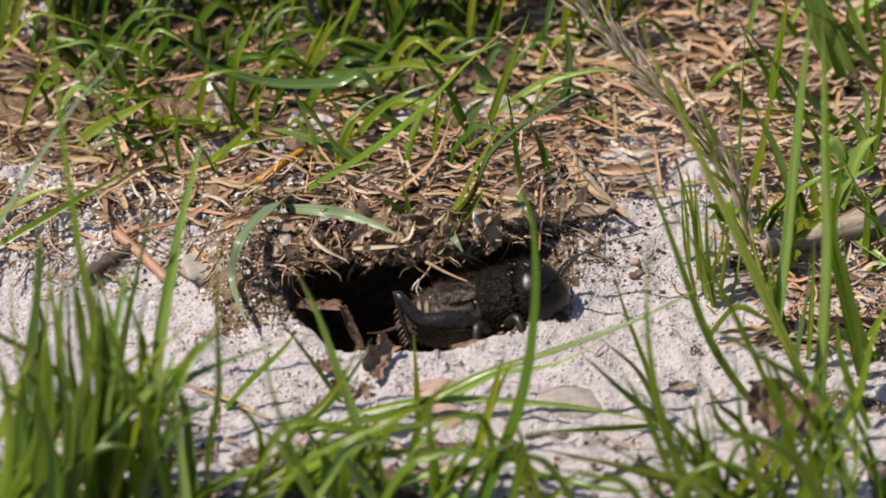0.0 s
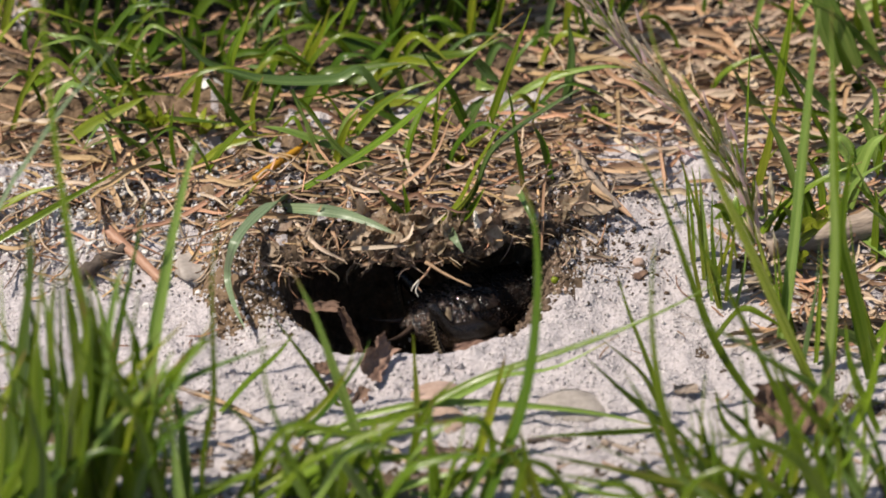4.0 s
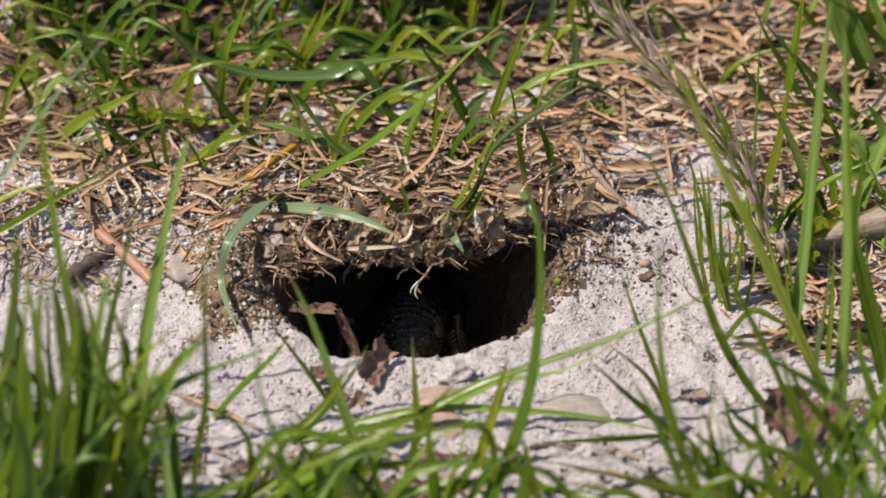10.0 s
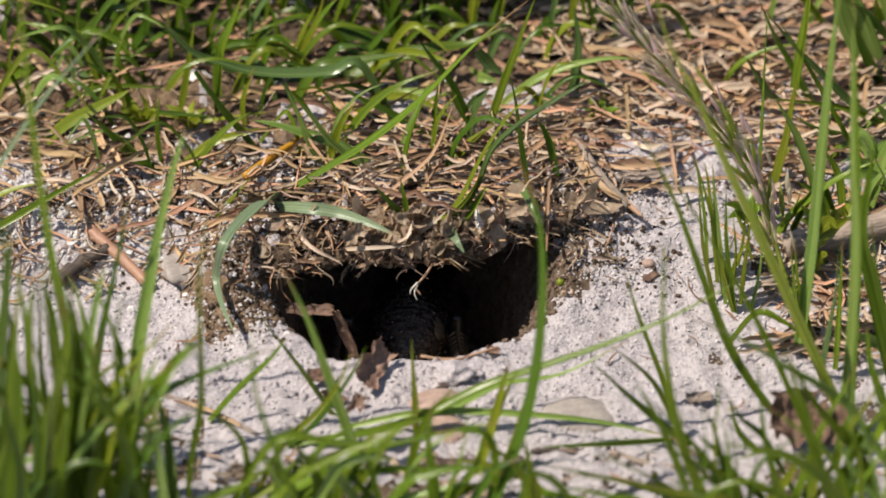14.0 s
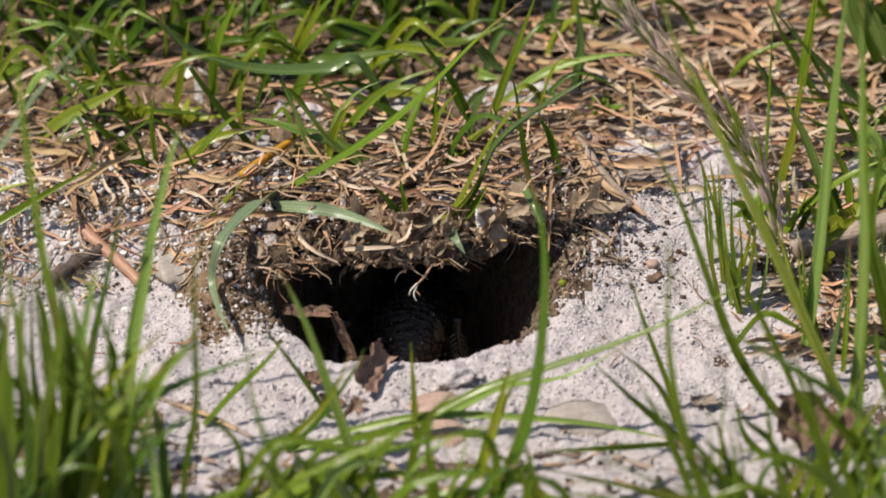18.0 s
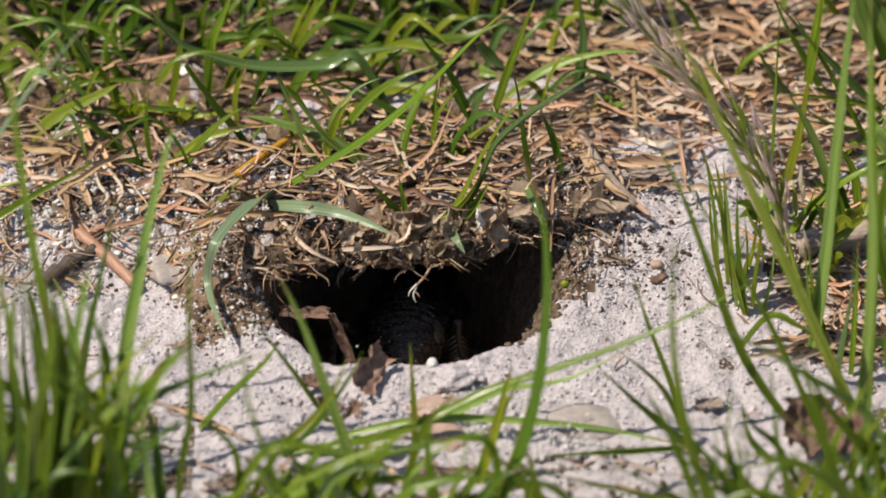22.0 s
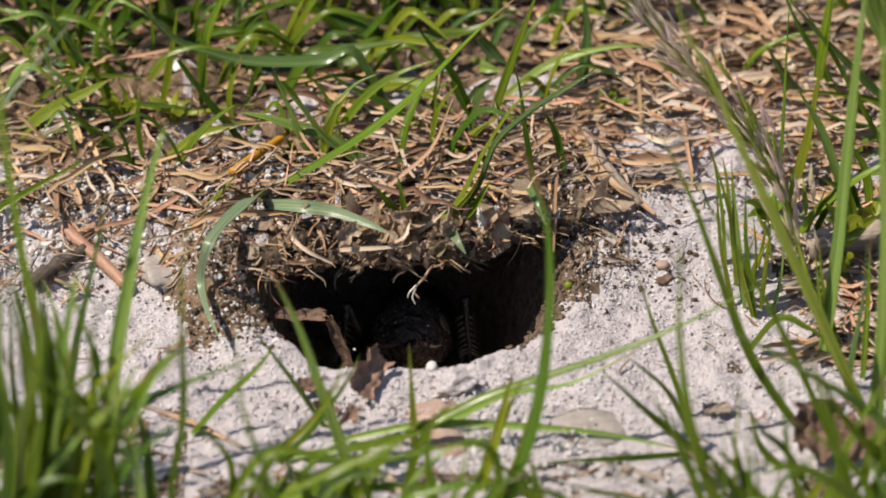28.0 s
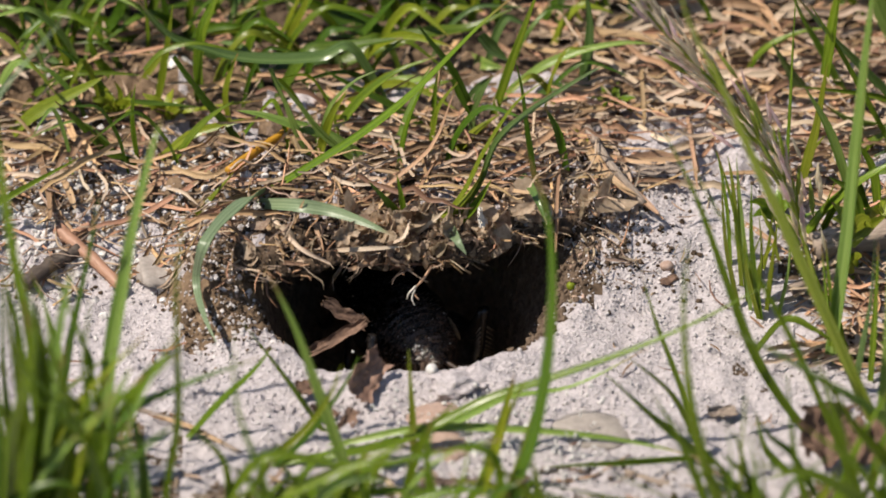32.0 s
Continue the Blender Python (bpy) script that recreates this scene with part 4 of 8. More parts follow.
scatter_grains("soil_crumbs", "tan crumbs on the burrow rim", ROOTS, 420, rim_spot, (0.12, 0.6), 26)
scatter_grains("sand_grains", "pale grains on the burrow rim", GRAIN, 850, rim_spot, (0.2, 0.75), 27)


# Grass, tuft by tuft

left_front = tuft("tuft of fresh green grass standing in pale sand")
blade(left_front, GRASS, 1.14, (-38.1, -56.5, 0.0), (-38.2, -56.5, 7.5), (-38.6, -56.5, 22.0), (-39.9, -56.5, 32.0), (-41.0, -56.5, 42.6), (-41.8, -56.5, 53.0), (-42.3, -56.5, 63.3), (-43.1, -56.5, 76.0))
blade(left_front, GRASS_PALE, 1.47, (-33.1, -45.7, 0.0), (-32.7, -45.7, 7.5), (-31.9, -44.3, 14.8), (-30.7, -43.1, 21.3), (-29.6, -41.9, 27.1), (-27.8, -40.4, 34.3), (-26.8, -39.8, 37.1))
blade(left_front, GRASS_DARK, 0.80, (-38.1, -43.3, 0.0), (-37.4, -43.3, 7.5), (-35.8, -43.3, 15.6), (-34.2, -43.3, 22.9), (-32.7, -43.3, 30.8))
blade(left_front, GRASS, 0.74, (-26.7, -57.7, 0.0), (-26.3, -57.7, 7.5), (-25.1, -57.7, 14.8), (-25.0, -57.7, 22.0), (-25.0, -57.7, 29.2), (-24.1, -57.7, 37.3))
blade(left_front, GRASS_DARK, 1.47, (-48.2, -55.3, 0.0), (-47.5, -55.3, 7.5), (-45.8, -55.3, 19.2), (-44.6, -55.3, 28.5), (-44.8, -55.3, 35.9))
blade(left_front, GRASS, 0.87, (-54.3, -7.1, 3.4), (-47.7, -5.6, 7.0), (-42.3, -4.4, 9.9), (-36.7, -3.1, 12.7))
blade(left_front, GRASS_LIME, 0.80, (-53.8, -2.5, 5.5), (-48.4, -2.5, 8.7), (-44.5, -2.5, 9.9))
blade(left_front, GRASS, 0.80, (-37.0, -38.4, 0.0), (-37.2, -38.4, 7.5), (-37.9, -38.4, 14.2), (-39.8, -38.4, 20.0))
blade(left_front, GRASS_DARK, 1.14, (-37.1, -53.0, 0.0), (-35.1, -53.0, 7.5), (-30.0, -53.0, 13.0), (-26.2, -53.0, 15.4), (-22.4, -53.0, 17.1), (-17.2, -53.0, 19.2))
blade(left_front, GRASS, 0.94, (-42.2, -61.3, 0.0), (-39.7, -61.3, 7.5), (-33.3, -61.3, 16.6), (-28.3, -61.3, 21.2), (-24.4, -61.3, 24.6))
blade(left_front, GRASS, 1.07, (-44.9, -64.7, 0.0), (-45.2, -64.7, 7.5), (-46.0, -64.7, 19.1), (-46.9, -64.7, 29.1), (-46.9, -64.7, 37.5))
blade(left_front, GRASS_DARK, 1.47, (-42.3, -67.1, 0.0), (-42.0, -67.1, 7.5), (-41.2, -67.1, 17.6), (-41.4, -67.1, 26.1), (-41.0, -67.1, 36.0))
blade(left_front, GRASS, 1.21, (-29.3, -68.3, 0.0), (-30.2, -68.3, 7.5), (-32.3, -68.3, 16.9), (-34.2, -68.3, 21.9), (-39.5, -68.3, 28.3))
blade(left_front, GRASS_PALE, 0.94, (-43.4, -67.1, 0.0), (-41.4, -67.1, 7.5), (-36.2, -67.1, 16.1), (-33.0, -67.1, 20.4))
blade(left_front, GRASS, 1.07, (-48.8, -68.3, 0.0), (-47.4, -68.3, 7.5), (-44.1, -68.3, 16.9), (-43.5, -68.3, 25.4), (-42.3, -68.3, 35.3))
blade(left_front, GRASS, 1.34, (-39.8, -68.3, 0.0), (-39.4, -68.3, 7.5), (-38.5, -69.5, 16.2), (-37.6, -70.6, 23.3), (-37.4, -72.2, 33.4))
blade(left_front, GRASS_DARK, 1.61, (-43.1, -69.4, 0.0), (-43.0, -69.4, 7.5), (-42.8, -69.4, 14.8), (-44.4, -69.4, 23.3))
blade(left_front, GRASS_LIME, 0.94, (-37.2, -68.3, 0.0), (-36.4, -68.3, 7.5), (-34.3, -68.3, 14.0), (-33.0, -68.3, 19.8), (-30.5, -68.3, 24.7))
blade(left_front, GRASS_DARK, 1.21, (-34.0, -68.3, 0.0), (-33.2, -68.3, 7.5), (-31.3, -68.3, 14.0), (-28.1, -68.3, 18.3), (-24.7, -68.3, 21.2))
blade(left_front, GRASS, 0.94, (-28.7, -68.3, 0.0), (-28.9, -68.3, 7.5), (-29.4, -68.3, 16.9), (-32.9, -68.3, 24.1))
blade(left_front, GRASS, 1.34, (-49.0, -69.4, 0.0), (-48.6, -69.4, 7.5), (-47.6, -69.4, 17.6), (-48.5, -69.4, 29.0))
blade(left_front, GRASS_DARK, 1.34, (-46.8, -68.3, 0.0), (-45.0, -68.3, 7.5), (-40.5, -68.3, 12.6), (-36.2, -68.3, 14.8), (-33.1, -68.3, 14.0))
blade(left_front, GRASS_PALE, 1.21, (-28.1, -69.4, 0.0), (-28.3, -69.4, 7.5), (-28.8, -69.4, 14.8), (-29.2, -69.4, 21.9))
blade(left_front, GRASS, 1.47, (-29.2, -68.3, 0.0), (-27.7, -68.3, 7.5), (-24.0, -68.3, 10.4), (-19.7, -68.3, 12.6), (-15.9, -68.3, 16.9))
blade(left_front, GRASS, 0.80, (-12.2, -69.4, 0.0), (-14.1, -69.4, 7.5), (-18.9, -68.2, 21.8), (-19.4, -67.5, 30.6))

middle_front = tuft("thin young grass blades growing in sand before the burrow")
blade(middle_front, GRASS_PALE, 1.47, (-9.0, -45.6, 0.0), (-10.3, -45.6, 4.5), (-12.5, -45.6, 11.9), (-14.5, -45.6, 18.4), (-17.2, -45.6, 24.8))
blade(middle_front, GRASS, 0.74, (-11.9, -35.3, 0.0), (-15.7, -35.3, 6.4), (-19.9, -35.3, 12.7))
blade(middle_front, GRASS_LIME, 0.87, (-3.3, -39.6, 0.0), (-3.3, -39.6, 3.7), (-3.5, -39.6, 7.8), (-3.7, -39.6, 12.1), twist=0.1)
blade(middle_front, GRASS_LIME, 1.14, (3.0, -45.6, 0.0), (3.9, -45.6, 2.6), (4.8, -45.6, 5.2), (5.8, -45.6, 8.2), (7.3, -45.6, 11.9), twist=0.3)
blade(middle_front, GRASS_DARK, 1.34, (3.7, -58.2, 0.0), (6.2, -56.1, 6.4), (8.1, -54.4, 11.6), (9.4, -52.2, 18.7), (9.8, -49.9, 26.0), (9.2, -48.0, 32.1), (7.1, -46.2, 37.8), twist=0.2)
blade(middle_front, GRASS, 1.01, (-17.3, -41.0, 0.0), (-9.6, -42.5, 2.2), (-3.2, -39.9, 2.6), (3.8, -39.3, 6.2), (10.8, -38.7, 8.6), (18.4, -38.1, 11.4), (24.8, -37.6, 14.4), (30.9, -37.0, 17.9))
blade(middle_front, GRASS_PALE, 0.67, (-5.8, -36.1, 0.0), (0.6, -37.0, 2.2), (5.8, -34.3, 3.4), (12.2, -33.3, 4.1), (19.3, -32.1, 7.5))
blade(middle_front, GRASS_PALE, 0.80, (-12.2, -38.3, 0.0), (-4.5, -39.0, 2.5), (0.6, -39.4, 3.2), (7.0, -39.9, 3.2), (14.0, -40.4, 2.8), (19.8, -41.3, 2.2), (25.1, -43.9, 2.2))
blade(middle_front, GRASS, 0.67, (24.9, -39.8, 0.0), (16.5, -44.4, 2.2), (8.9, -45.1, 2.2))
blade(middle_front, GRASS, 0.94, (31.4, -55.8, 0.0), (22.6, -55.8, 3.2), (16.3, -55.8, 5.2), (7.8, -55.8, 7.2))
blade(middle_front, GRASS, 1.14, (-22.6, -56.4, 0.0), (-16.9, -56.4, 3.5), (-11.9, -56.4, 6.6), (-6.9, -56.4, 9.9), (-2.8, -56.4, 12.3))
blade(middle_front, GRASS_DARK, 0.60, (-16.6, -41.4, 0.0), (-13.4, -41.4, 3.4), (-10.1, -41.4, 8.6), (-8.4, -41.4, 12.3))
blade(middle_front, GRASS, 1.07, (3.7, -56.4, 0.0), (5.0, -56.4, 6.6), (3.7, -56.4, 11.0), (-1.9, -56.4, 11.0))
blade(middle_front, GRASS_DARK, 1.21, (-9.4, -56.4, 0.0), (-7.9, -56.4, 4.4), (-6.3, -56.4, 8.8))
blade(middle_front, GRASS, 1.07, (-0.7, -56.4, 0.0), (-1.3, -56.4, 5.2), (-1.9, -56.4, 9.6), (-1.6, -56.4, 14.0))
blade(middle_front, GRASS, 0.94, (-5.7, -56.4, 0.0), (-9.4, -57.5, 2.2), (-14.4, -58.7, 2.2))
blade(middle_front, GRASS, 1.21, (-11.9, -57.6, 0.0), (-13.1, -57.6, 5.2), (-14.4, -57.6, 8.1))
blade(middle_front, GRASS, 1.47, (-1.9, -57.6, 0.0), (0.6, -56.5, 3.1), (3.1, -55.4, 6.8), (3.7, -54.6, 9.9))
blade(middle_front, GRASS_PALE, 1.07, (-8.8, -55.8, 0.0), (-4.4, -55.8, 2.6), (0.6, -55.8, 4.1), (3.7, -55.8, 6.3))
blade(middle_front, GRASS, 0.80, (7.3, -49.3, 0.0), (13.2, -55.2, 2.2), (19.4, -57.5, 2.2), (24.4, -56.4, 2.2))
blade(middle_front, GRASS, 0.67, (10.7, -55.2, 0.0), (8.8, -55.2, 3.0), (7.5, -55.2, 5.9))

right_front = tuft("tuft of green grass rooted in sand beside the burrow")
blade(right_front, GRASS, 1.01, (35.6, -37.1, 0.0), (32.1, -36.4, 4.8), (29.4, -35.8, 9.7), (26.4, -34.9, 18.0), (23.7, -34.0, 25.6), (20.3, -33.1, 32.9))
blade(right_front, GRASS, 0.74, (38.8, -45.6, 0.0), (36.9, -45.0, 5.9), (34.1, -44.3, 12.5), (31.5, -43.6, 18.0), (28.2, -42.9, 24.1), (25.0, -42.2, 29.5), (22.5, -41.6, 34.2))
blade(right_front, GRASS, 0.60, (30.1, -12.4, 1.1), (29.4, -12.4, 7.2), (28.3, -12.4, 12.5), (26.6, -12.4, 18.7))
blade(right_front, GRASS_LIME, 0.60, (31.1, -12.4, 1.1), (29.6, -12.4, 7.2), (28.9, -12.4, 12.5), (28.6, -12.4, 18.1))
blade(right_front, GRASS, 1.34, (27.3, -57.6, 0.0), (25.3, -57.6, 6.3), (23.3, -57.6, 13.2), (22.3, -57.6, 19.7), (21.8, -57.6, 26.2), (22.0, -57.6, 34.4), twist=0.2)
blade(right_front, GRASS, 0.60, (23.7, -33.4, 0.0), (22.5, -33.4, 4.5), (20.2, -33.4, 11.2), (18.7, -33.4, 16.6))
blade(right_front, GRASS_PALE, 1.41, (49.3, -55.2, 0.0), (44.4, -54.5, 7.7), (40.6, -53.9, 13.2), (34.9, -53.3, 16.9), (29.3, -52.7, 20.3), (24.3, -52.2, 22.3))
blade(right_front, GRASS, 0.74, (39.2, -20.8, 0.0), (38.8, -20.8, 3.0), (37.7, -20.8, 7.6), (37.1, -20.8, 13.2))
blade(right_front, GRASS, 0.80, (41.6, -25.9, 0.0), (41.8, -25.9, 7.5), (41.9, -25.9, 16.1))
blade(right_front, GRASS, 1.01, (49.1, -25.9, 0.0), (47.6, -25.9, 4.5), (45.8, -25.9, 11.3), (44.8, -25.9, 19.1))
blade(right_front, GRASS_PALE, 1.14, (37.6, -20.8, 0.0), (38.7, -20.8, 6.1), (39.5, -20.8, 15.1), (40.2, -20.8, 26.2), (40.7, -20.8, 35.7), (41.4, -20.8, 45.1))
blade(right_front, GRASS, 1.01, (42.9, -33.4, 0.0), (43.1, -33.4, 14.9), (42.8, -33.4, 25.9), (42.3, -33.4, 36.8), (41.5, -33.4, 49.6))
blade(right_front, GRASS, 1.14, (25.5, -41.4, 0.0), (19.7, -41.4, 5.6), (14.9, -41.4, 10.6))
blade(right_front, GRASS, 0.74, (24.5, -38.9, 0.0), (21.7, -38.9, 6.4), (17.3, -38.9, 10.8))
blade(right_front, GRASS, 0.80, (29.6, -56.4, 0.0), (27.8, -56.4, 9.6), (26.4, -56.4, 14.0))
blade(right_front, GRASS, 0.80, (32.8, -42.6, 0.0), (30.6, -42.6, 2.6), (29.5, -42.6, 6.5))
blade(right_front, GRASS, 1.01, (41.5, -54.0, 0.0), (38.3, -54.0, 4.3), (33.8, -54.0, 7.2), (29.8, -54.0, 6.3))
blade(right_front, GRASS, 1.01, (38.8, -57.0, 0.0), (40.0, -57.0, 4.8), (42.9, -57.0, 11.4), (47.4, -57.0, 18.3))
blade(right_front, GRASS, 0.94, (35.1, -57.0, 0.0), (33.4, -57.0, 7.0), (32.4, -57.0, 11.4), (31.5, -57.0, 20.1))
blade(right_front, GRASS, 1.21, (44.6, -56.4, 0.0), (42.4, -56.4, 8.1), (37.9, -56.4, 14.0), (34.0, -56.4, 21.2))
blade(right_front, GRASS, 1.07, (31.4, -57.0, 0.0), (30.0, -57.0, 4.8), (29.4, -57.0, 9.9), (28.2, -57.0, 15.0))
blade(right_front, GRASS, 1.07, (34.5, -56.4, 0.0), (31.3, -56.4, 4.4), (27.5, -56.4, 6.6), (22.4, -56.4, 8.8))
blade(right_front, GRASS, 0.94, (47.9, -40.8, 0.0), (44.5, -40.8, 8.9), (43.7, -40.8, 14.8))
blade(right_front, GRASS, 1.07, (44.0, -43.2, 0.0), (46.3, -43.2, 6.0), (47.7, -43.2, 13.4), (50.3, -43.2, 20.7))
blade(right_front, GRASS, 1.21, (48.3, -56.4, 0.0), (46.9, -56.4, 6.6), (44.1, -56.4, 14.0), (43.4, -56.4, 19.7))
blade(right_front, GRASS, 0.94, (39.5, -57.0, 0.0), (41.2, -57.0, 7.0), (42.3, -57.0, 11.4), (48.3, -57.0, 15.0))
blade(right_front, GRASS_PALE, 0.80, (40.8, -56.4, 0.0), (42.4, -56.4, 8.1), (43.6, -56.4, 12.5))
blade(right_front, GRASS_DARK, 0.94, (24.5, -56.4, 0.0), (22.5, -56.4, 3.0), (21.2, -56.4, 6.6))
blade(right_front, GRASS, 1.21, (36.4, -56.4, 0.0), (37.5, -56.4, 6.6), (36.7, -56.4, 14.0), (34.7, -56.4, 18.3))
blade(right_front, GRASS_LIME, 0.87, (44.6, -56.4, 0.0), (46.3, -56.4, 4.4), (48.7, -56.4, 6.6))
blade(right_front, GRASS, 1.07, (30.1, -20.8, 0.0), (33.2, -22.5, 5.2), (36.1, -23.6, 4.7), (39.0, -24.8, 3.1))
blade(right_front, GRASS, 1.07, (47.6, -23.3, 0.0), (50.0, -23.3, 4.5), (52.5, -23.3, 9.1))
blade(right_front, GRASS_PALE, 1.07, (46.5, -3.4, 5.1), (49.5, -8.5, 5.0), (52.7, -11.5, 3.7))
blade(right_front, GRASS, 0.94, (51.7, -6.4, 3.8), (49.5, -6.4, 9.1), (46.8, -6.4, 12.2))
blade(right_front, GRASS_LIME, 0.60, (29.1, -12.8, 1.0), (27.7, -12.8, 8.2), (27.1, -12.8, 15.8))
blade(right_front, GRASS_PALE, 0.60, (30.3, -13.4, 0.8), (29.4, -13.4, 9.7), (28.5, -13.4, 18.3))
blade(right_front, GRASS_LIME, 0.60, (30.8, -14.0, 0.6), (31.2, -14.0, 7.0), (30.8, -14.0, 12.7))
blade(right_front, GRASS, 0.60, (31.3, -14.6, 0.5), (30.2, -14.6, 8.9), (30.0, -14.6, 16.0))
blade(right_front, GRASS_LIME, 0.60, (31.9, -13.3, 0.8), (32.3, -13.3, 5.9), (32.7, -13.3, 10.8))
blade(right_front, GRASS_PALE, 0.60, (33.1, -13.9, 0.6), (33.9, -13.9, 5.8), (34.0, -13.9, 10.4))
blade(right_front, GRASS_LIME, 0.60, (31.1, -14.5, 0.5), (29.8, -14.5, 5.8), (29.4, -14.5, 10.0))

right_stem = tuft("tall grass stem with bright leaf blades beside dry litter")
blade(right_stem, GRASS_STEM, 1.61, (43.5, -40.8, 0.0), (40.8, -40.4, 5.0), (36.8, -39.7, 14.2), (32.8, -39.1, 23.4), (28.8, -38.4, 32.4), (25.6, -37.9, 40.0), (22.4, -37.3, 46.8), (20.7, -36.8, 54.6), twist=0.1, name="stem")
blade(right_stem, GRASS, 1.01, (39.5, -20.8, 0.0), (36.9, -19.5, 5.3), (33.8, -18.0, 11.2), (32.8, -16.8, 16.5))
blade(right_stem, GRASS_LIME, 1.34, (38.9, 18.8, 8.0), (39.4, 18.8, 14.2), (40.1, 18.8, 19.6), (40.7, 18.8, 24.9))
blade(right_stem, GRASS, 0.40, (30.6, 20.0, 8.2), (32.0, 20.0, 11.3), (34.6, 20.0, 13.6), (36.9, 20.0, 14.7))
blade(right_stem, GRASS_PALE, 0.60, (54.9, 28.9, 9.5), (51.9, 26.7, 11.4), (49.2, 26.9, 11.4), (46.1, 25.6, 11.2))
blade(right_stem, GRASS_PALE, 4.15, (48.5, 24.5, 8.8), (46.3, 24.5, 14.2), (44.1, 24.5, 20.4), (42.6, 24.5, 25.0), twist=-0.6)
blade(right_stem, GRASS, 1.14, (53.9, 11.7, 7.3), (52.1, 11.7, 18.0), (50.6, 11.7, 27.1))
blade(right_stem, GRASS_PALE, 1.21, (49.9, -1.9, 5.8), (47.1, -1.9, 10.3), (43.1, -1.9, 10.3), (41.2, -1.9, 8.8))
blade(right_stem, GRASS, 1.01, (35.8, -5.0, 4.5), (38.4, -5.0, 8.3), (42.9, -5.0, 12.1), (47.5, -5.0, 14.4))
blade(right_stem, GRASS, 1.01, (49.4, 2.8, 6.9), (51.1, 2.8, 16.9), (51.3, 2.8, 27.4))
blade(right_stem, GRASS, 1.21, (41.7, -6.4, 3.8), (40.9, -6.4, 9.9), (38.2, -6.4, 12.2))
blade(right_stem, GRASS_LIME, 0.80, (36.5, -5.0, 4.5), (37.7, -5.0, 7.5), (39.0, -5.0, 11.3))


def grass_patch(label, count, x_span, y_span, height, reach, width, kinds, seed):
    """A patch of arching blades that spring up together and bend over, each its own way; millimetres."""
    rng = random.Random(seed)
    patch = tuft(label)
    for i in range(count):
        x, y = rng.uniform(*x_span), rng.uniform(*y_span)
        h, r = rng.uniform(*height), rng.uniform(*reach) * rng.choice((-1, 1, 1))
        depth = rng.gauss(0, 0.35) * abs(r)
        z = 1000 * top_z(x * MM, y * MM)
        droop = rng.uniform(0.35, 1.05)
        end = (x + r, y + depth)
        low = 1000 * top_z(end[0] * MM, end[1] * MM) + 0.8
        points = [(x, y, z - 0.3), (x + 0.16 * r, y + 0.16 * depth, z + 0.52 * h), (x + 0.45 * r, y + 0.45 * depth, z + 0.93 * h),
                  (x + 0.75 * r, y + 0.75 * depth, z + h * (0.5 + 0.5 * droop)), (end[0], end[1], max(low, z + h * droop))]
        blade(patch, rng.choice(kinds), rng.uniform(*width), *points)


DEEP = (GRASS, GRASS_DARK, GRASS_BLUE, GRASS, GRASS_DARK, GRASS_LIME)
FRESH = (GRASS, GRASS_LIME, GRASS, GRASS_PALE, GRASS_DARK)
grass_patch("dense dark green grass at the back of the bank", 115, (-56, 16), (36, 58), (9, 24), (3, 17), (0.6, 1.3), DEEP, 101)
grass_patch("thick glossy green grass on the bank", 80, (-56, 10), (30, 41), (7, 18), (3, 18), (0.6, 1.3), DEEP, 102)
grass_patch("arching fresh green grass in dry litter on the bank", 20, (-56, -37), (14, 28), (5, 12), (3, 14), (0.45, 1.0), FRESH, 103)
grass_patch("thin bent green grass in dry litter above the burrow", 11, (-40, 12), (3, 16), (4, 9), (3, 11), (0.35, 0.75), FRESH, 104)
grass_patch("deep green grass behind the arching blades", 44, (-14, 21), (28, 46), (8, 18), (3, 14), (0.6, 1.2), DEEP, 108)
grass_patch("low green grass woven through brown litter", 34, (-36, 11), (15, 30), (3, 8), (4, 12), (0.5, 1.05), DEEP, 109)
grass_patch("few green grass blades among flattened straw", 16, (14, 44), (28, 58), (5, 14), (2, 9), (0.45, 1.0), FRESH, 105)

bank_curved = tuft("glossy green grass blades curving over dry litter on the bank")
blade(bank_curved, GRASS, 1.08, (-32.7, 20.2, 8.1), (-34.8, 20.2, 9.5), (-36.2, 20.2, 11.3), (-36.8, 20.2, 13.5), (-36.1, 20.2, 15.6))
blade(bank_curved, GRASS_LIME, 0.88, (-31.7, 20.0, 8.2), (-30.9, 20.0, 9.8), (-29.3, 20.0, 12.0), (-27.2, 20.0, 13.1), (-24.2, 20.0, 12.9))
blade(bank_curved, GRASS_BLUE, 1.68, (-11.1, 22.0, 8.5), (-12.1, 22.0, 10.6), (-16.0, 22.0, 9.9), (-20.4, 22.0, 10.2), (-24.3, 22.0, 11.0), (-28.4, 22.0, 12.9), (-30.7, 22.0, 15.2), (-32.2, 22.0, 18.1), twist=0.2)
blade(bank_curved, GRASS_LIME, 0.88, (-30.0, 16.1, 7.6), (-29.3, 16.1, 11.3), (-28.6, 16.1, 15.7), (-28.0, 16.1, 19.8))
blade(bank_curved, GRASS, 1.29, (-25.4, 18.3, 7.8), (-25.7, 18.3, 11.6), (-25.2, 18.3, 15.2), (-24.1, 18.3, 18.1), (-22.6, 18.3, 22.0))
blade(bank_curved, GRASS, 0.60, (-31.2, 23.6, 8.6), (-31.0, 23.6, 11.6), (-31.1, 23.6, 14.9), (-31.4, 23.6, 18.5))
blade(bank_curved, GRASS_DARK, 1.00, (-20.4, 6.8, 7.7), (-22.6, 6.8, 11.1), (-24.7, 6.8, 13.9), (-26.1, 6.8, 16.2), (-27.5, 6.8, 18.6))
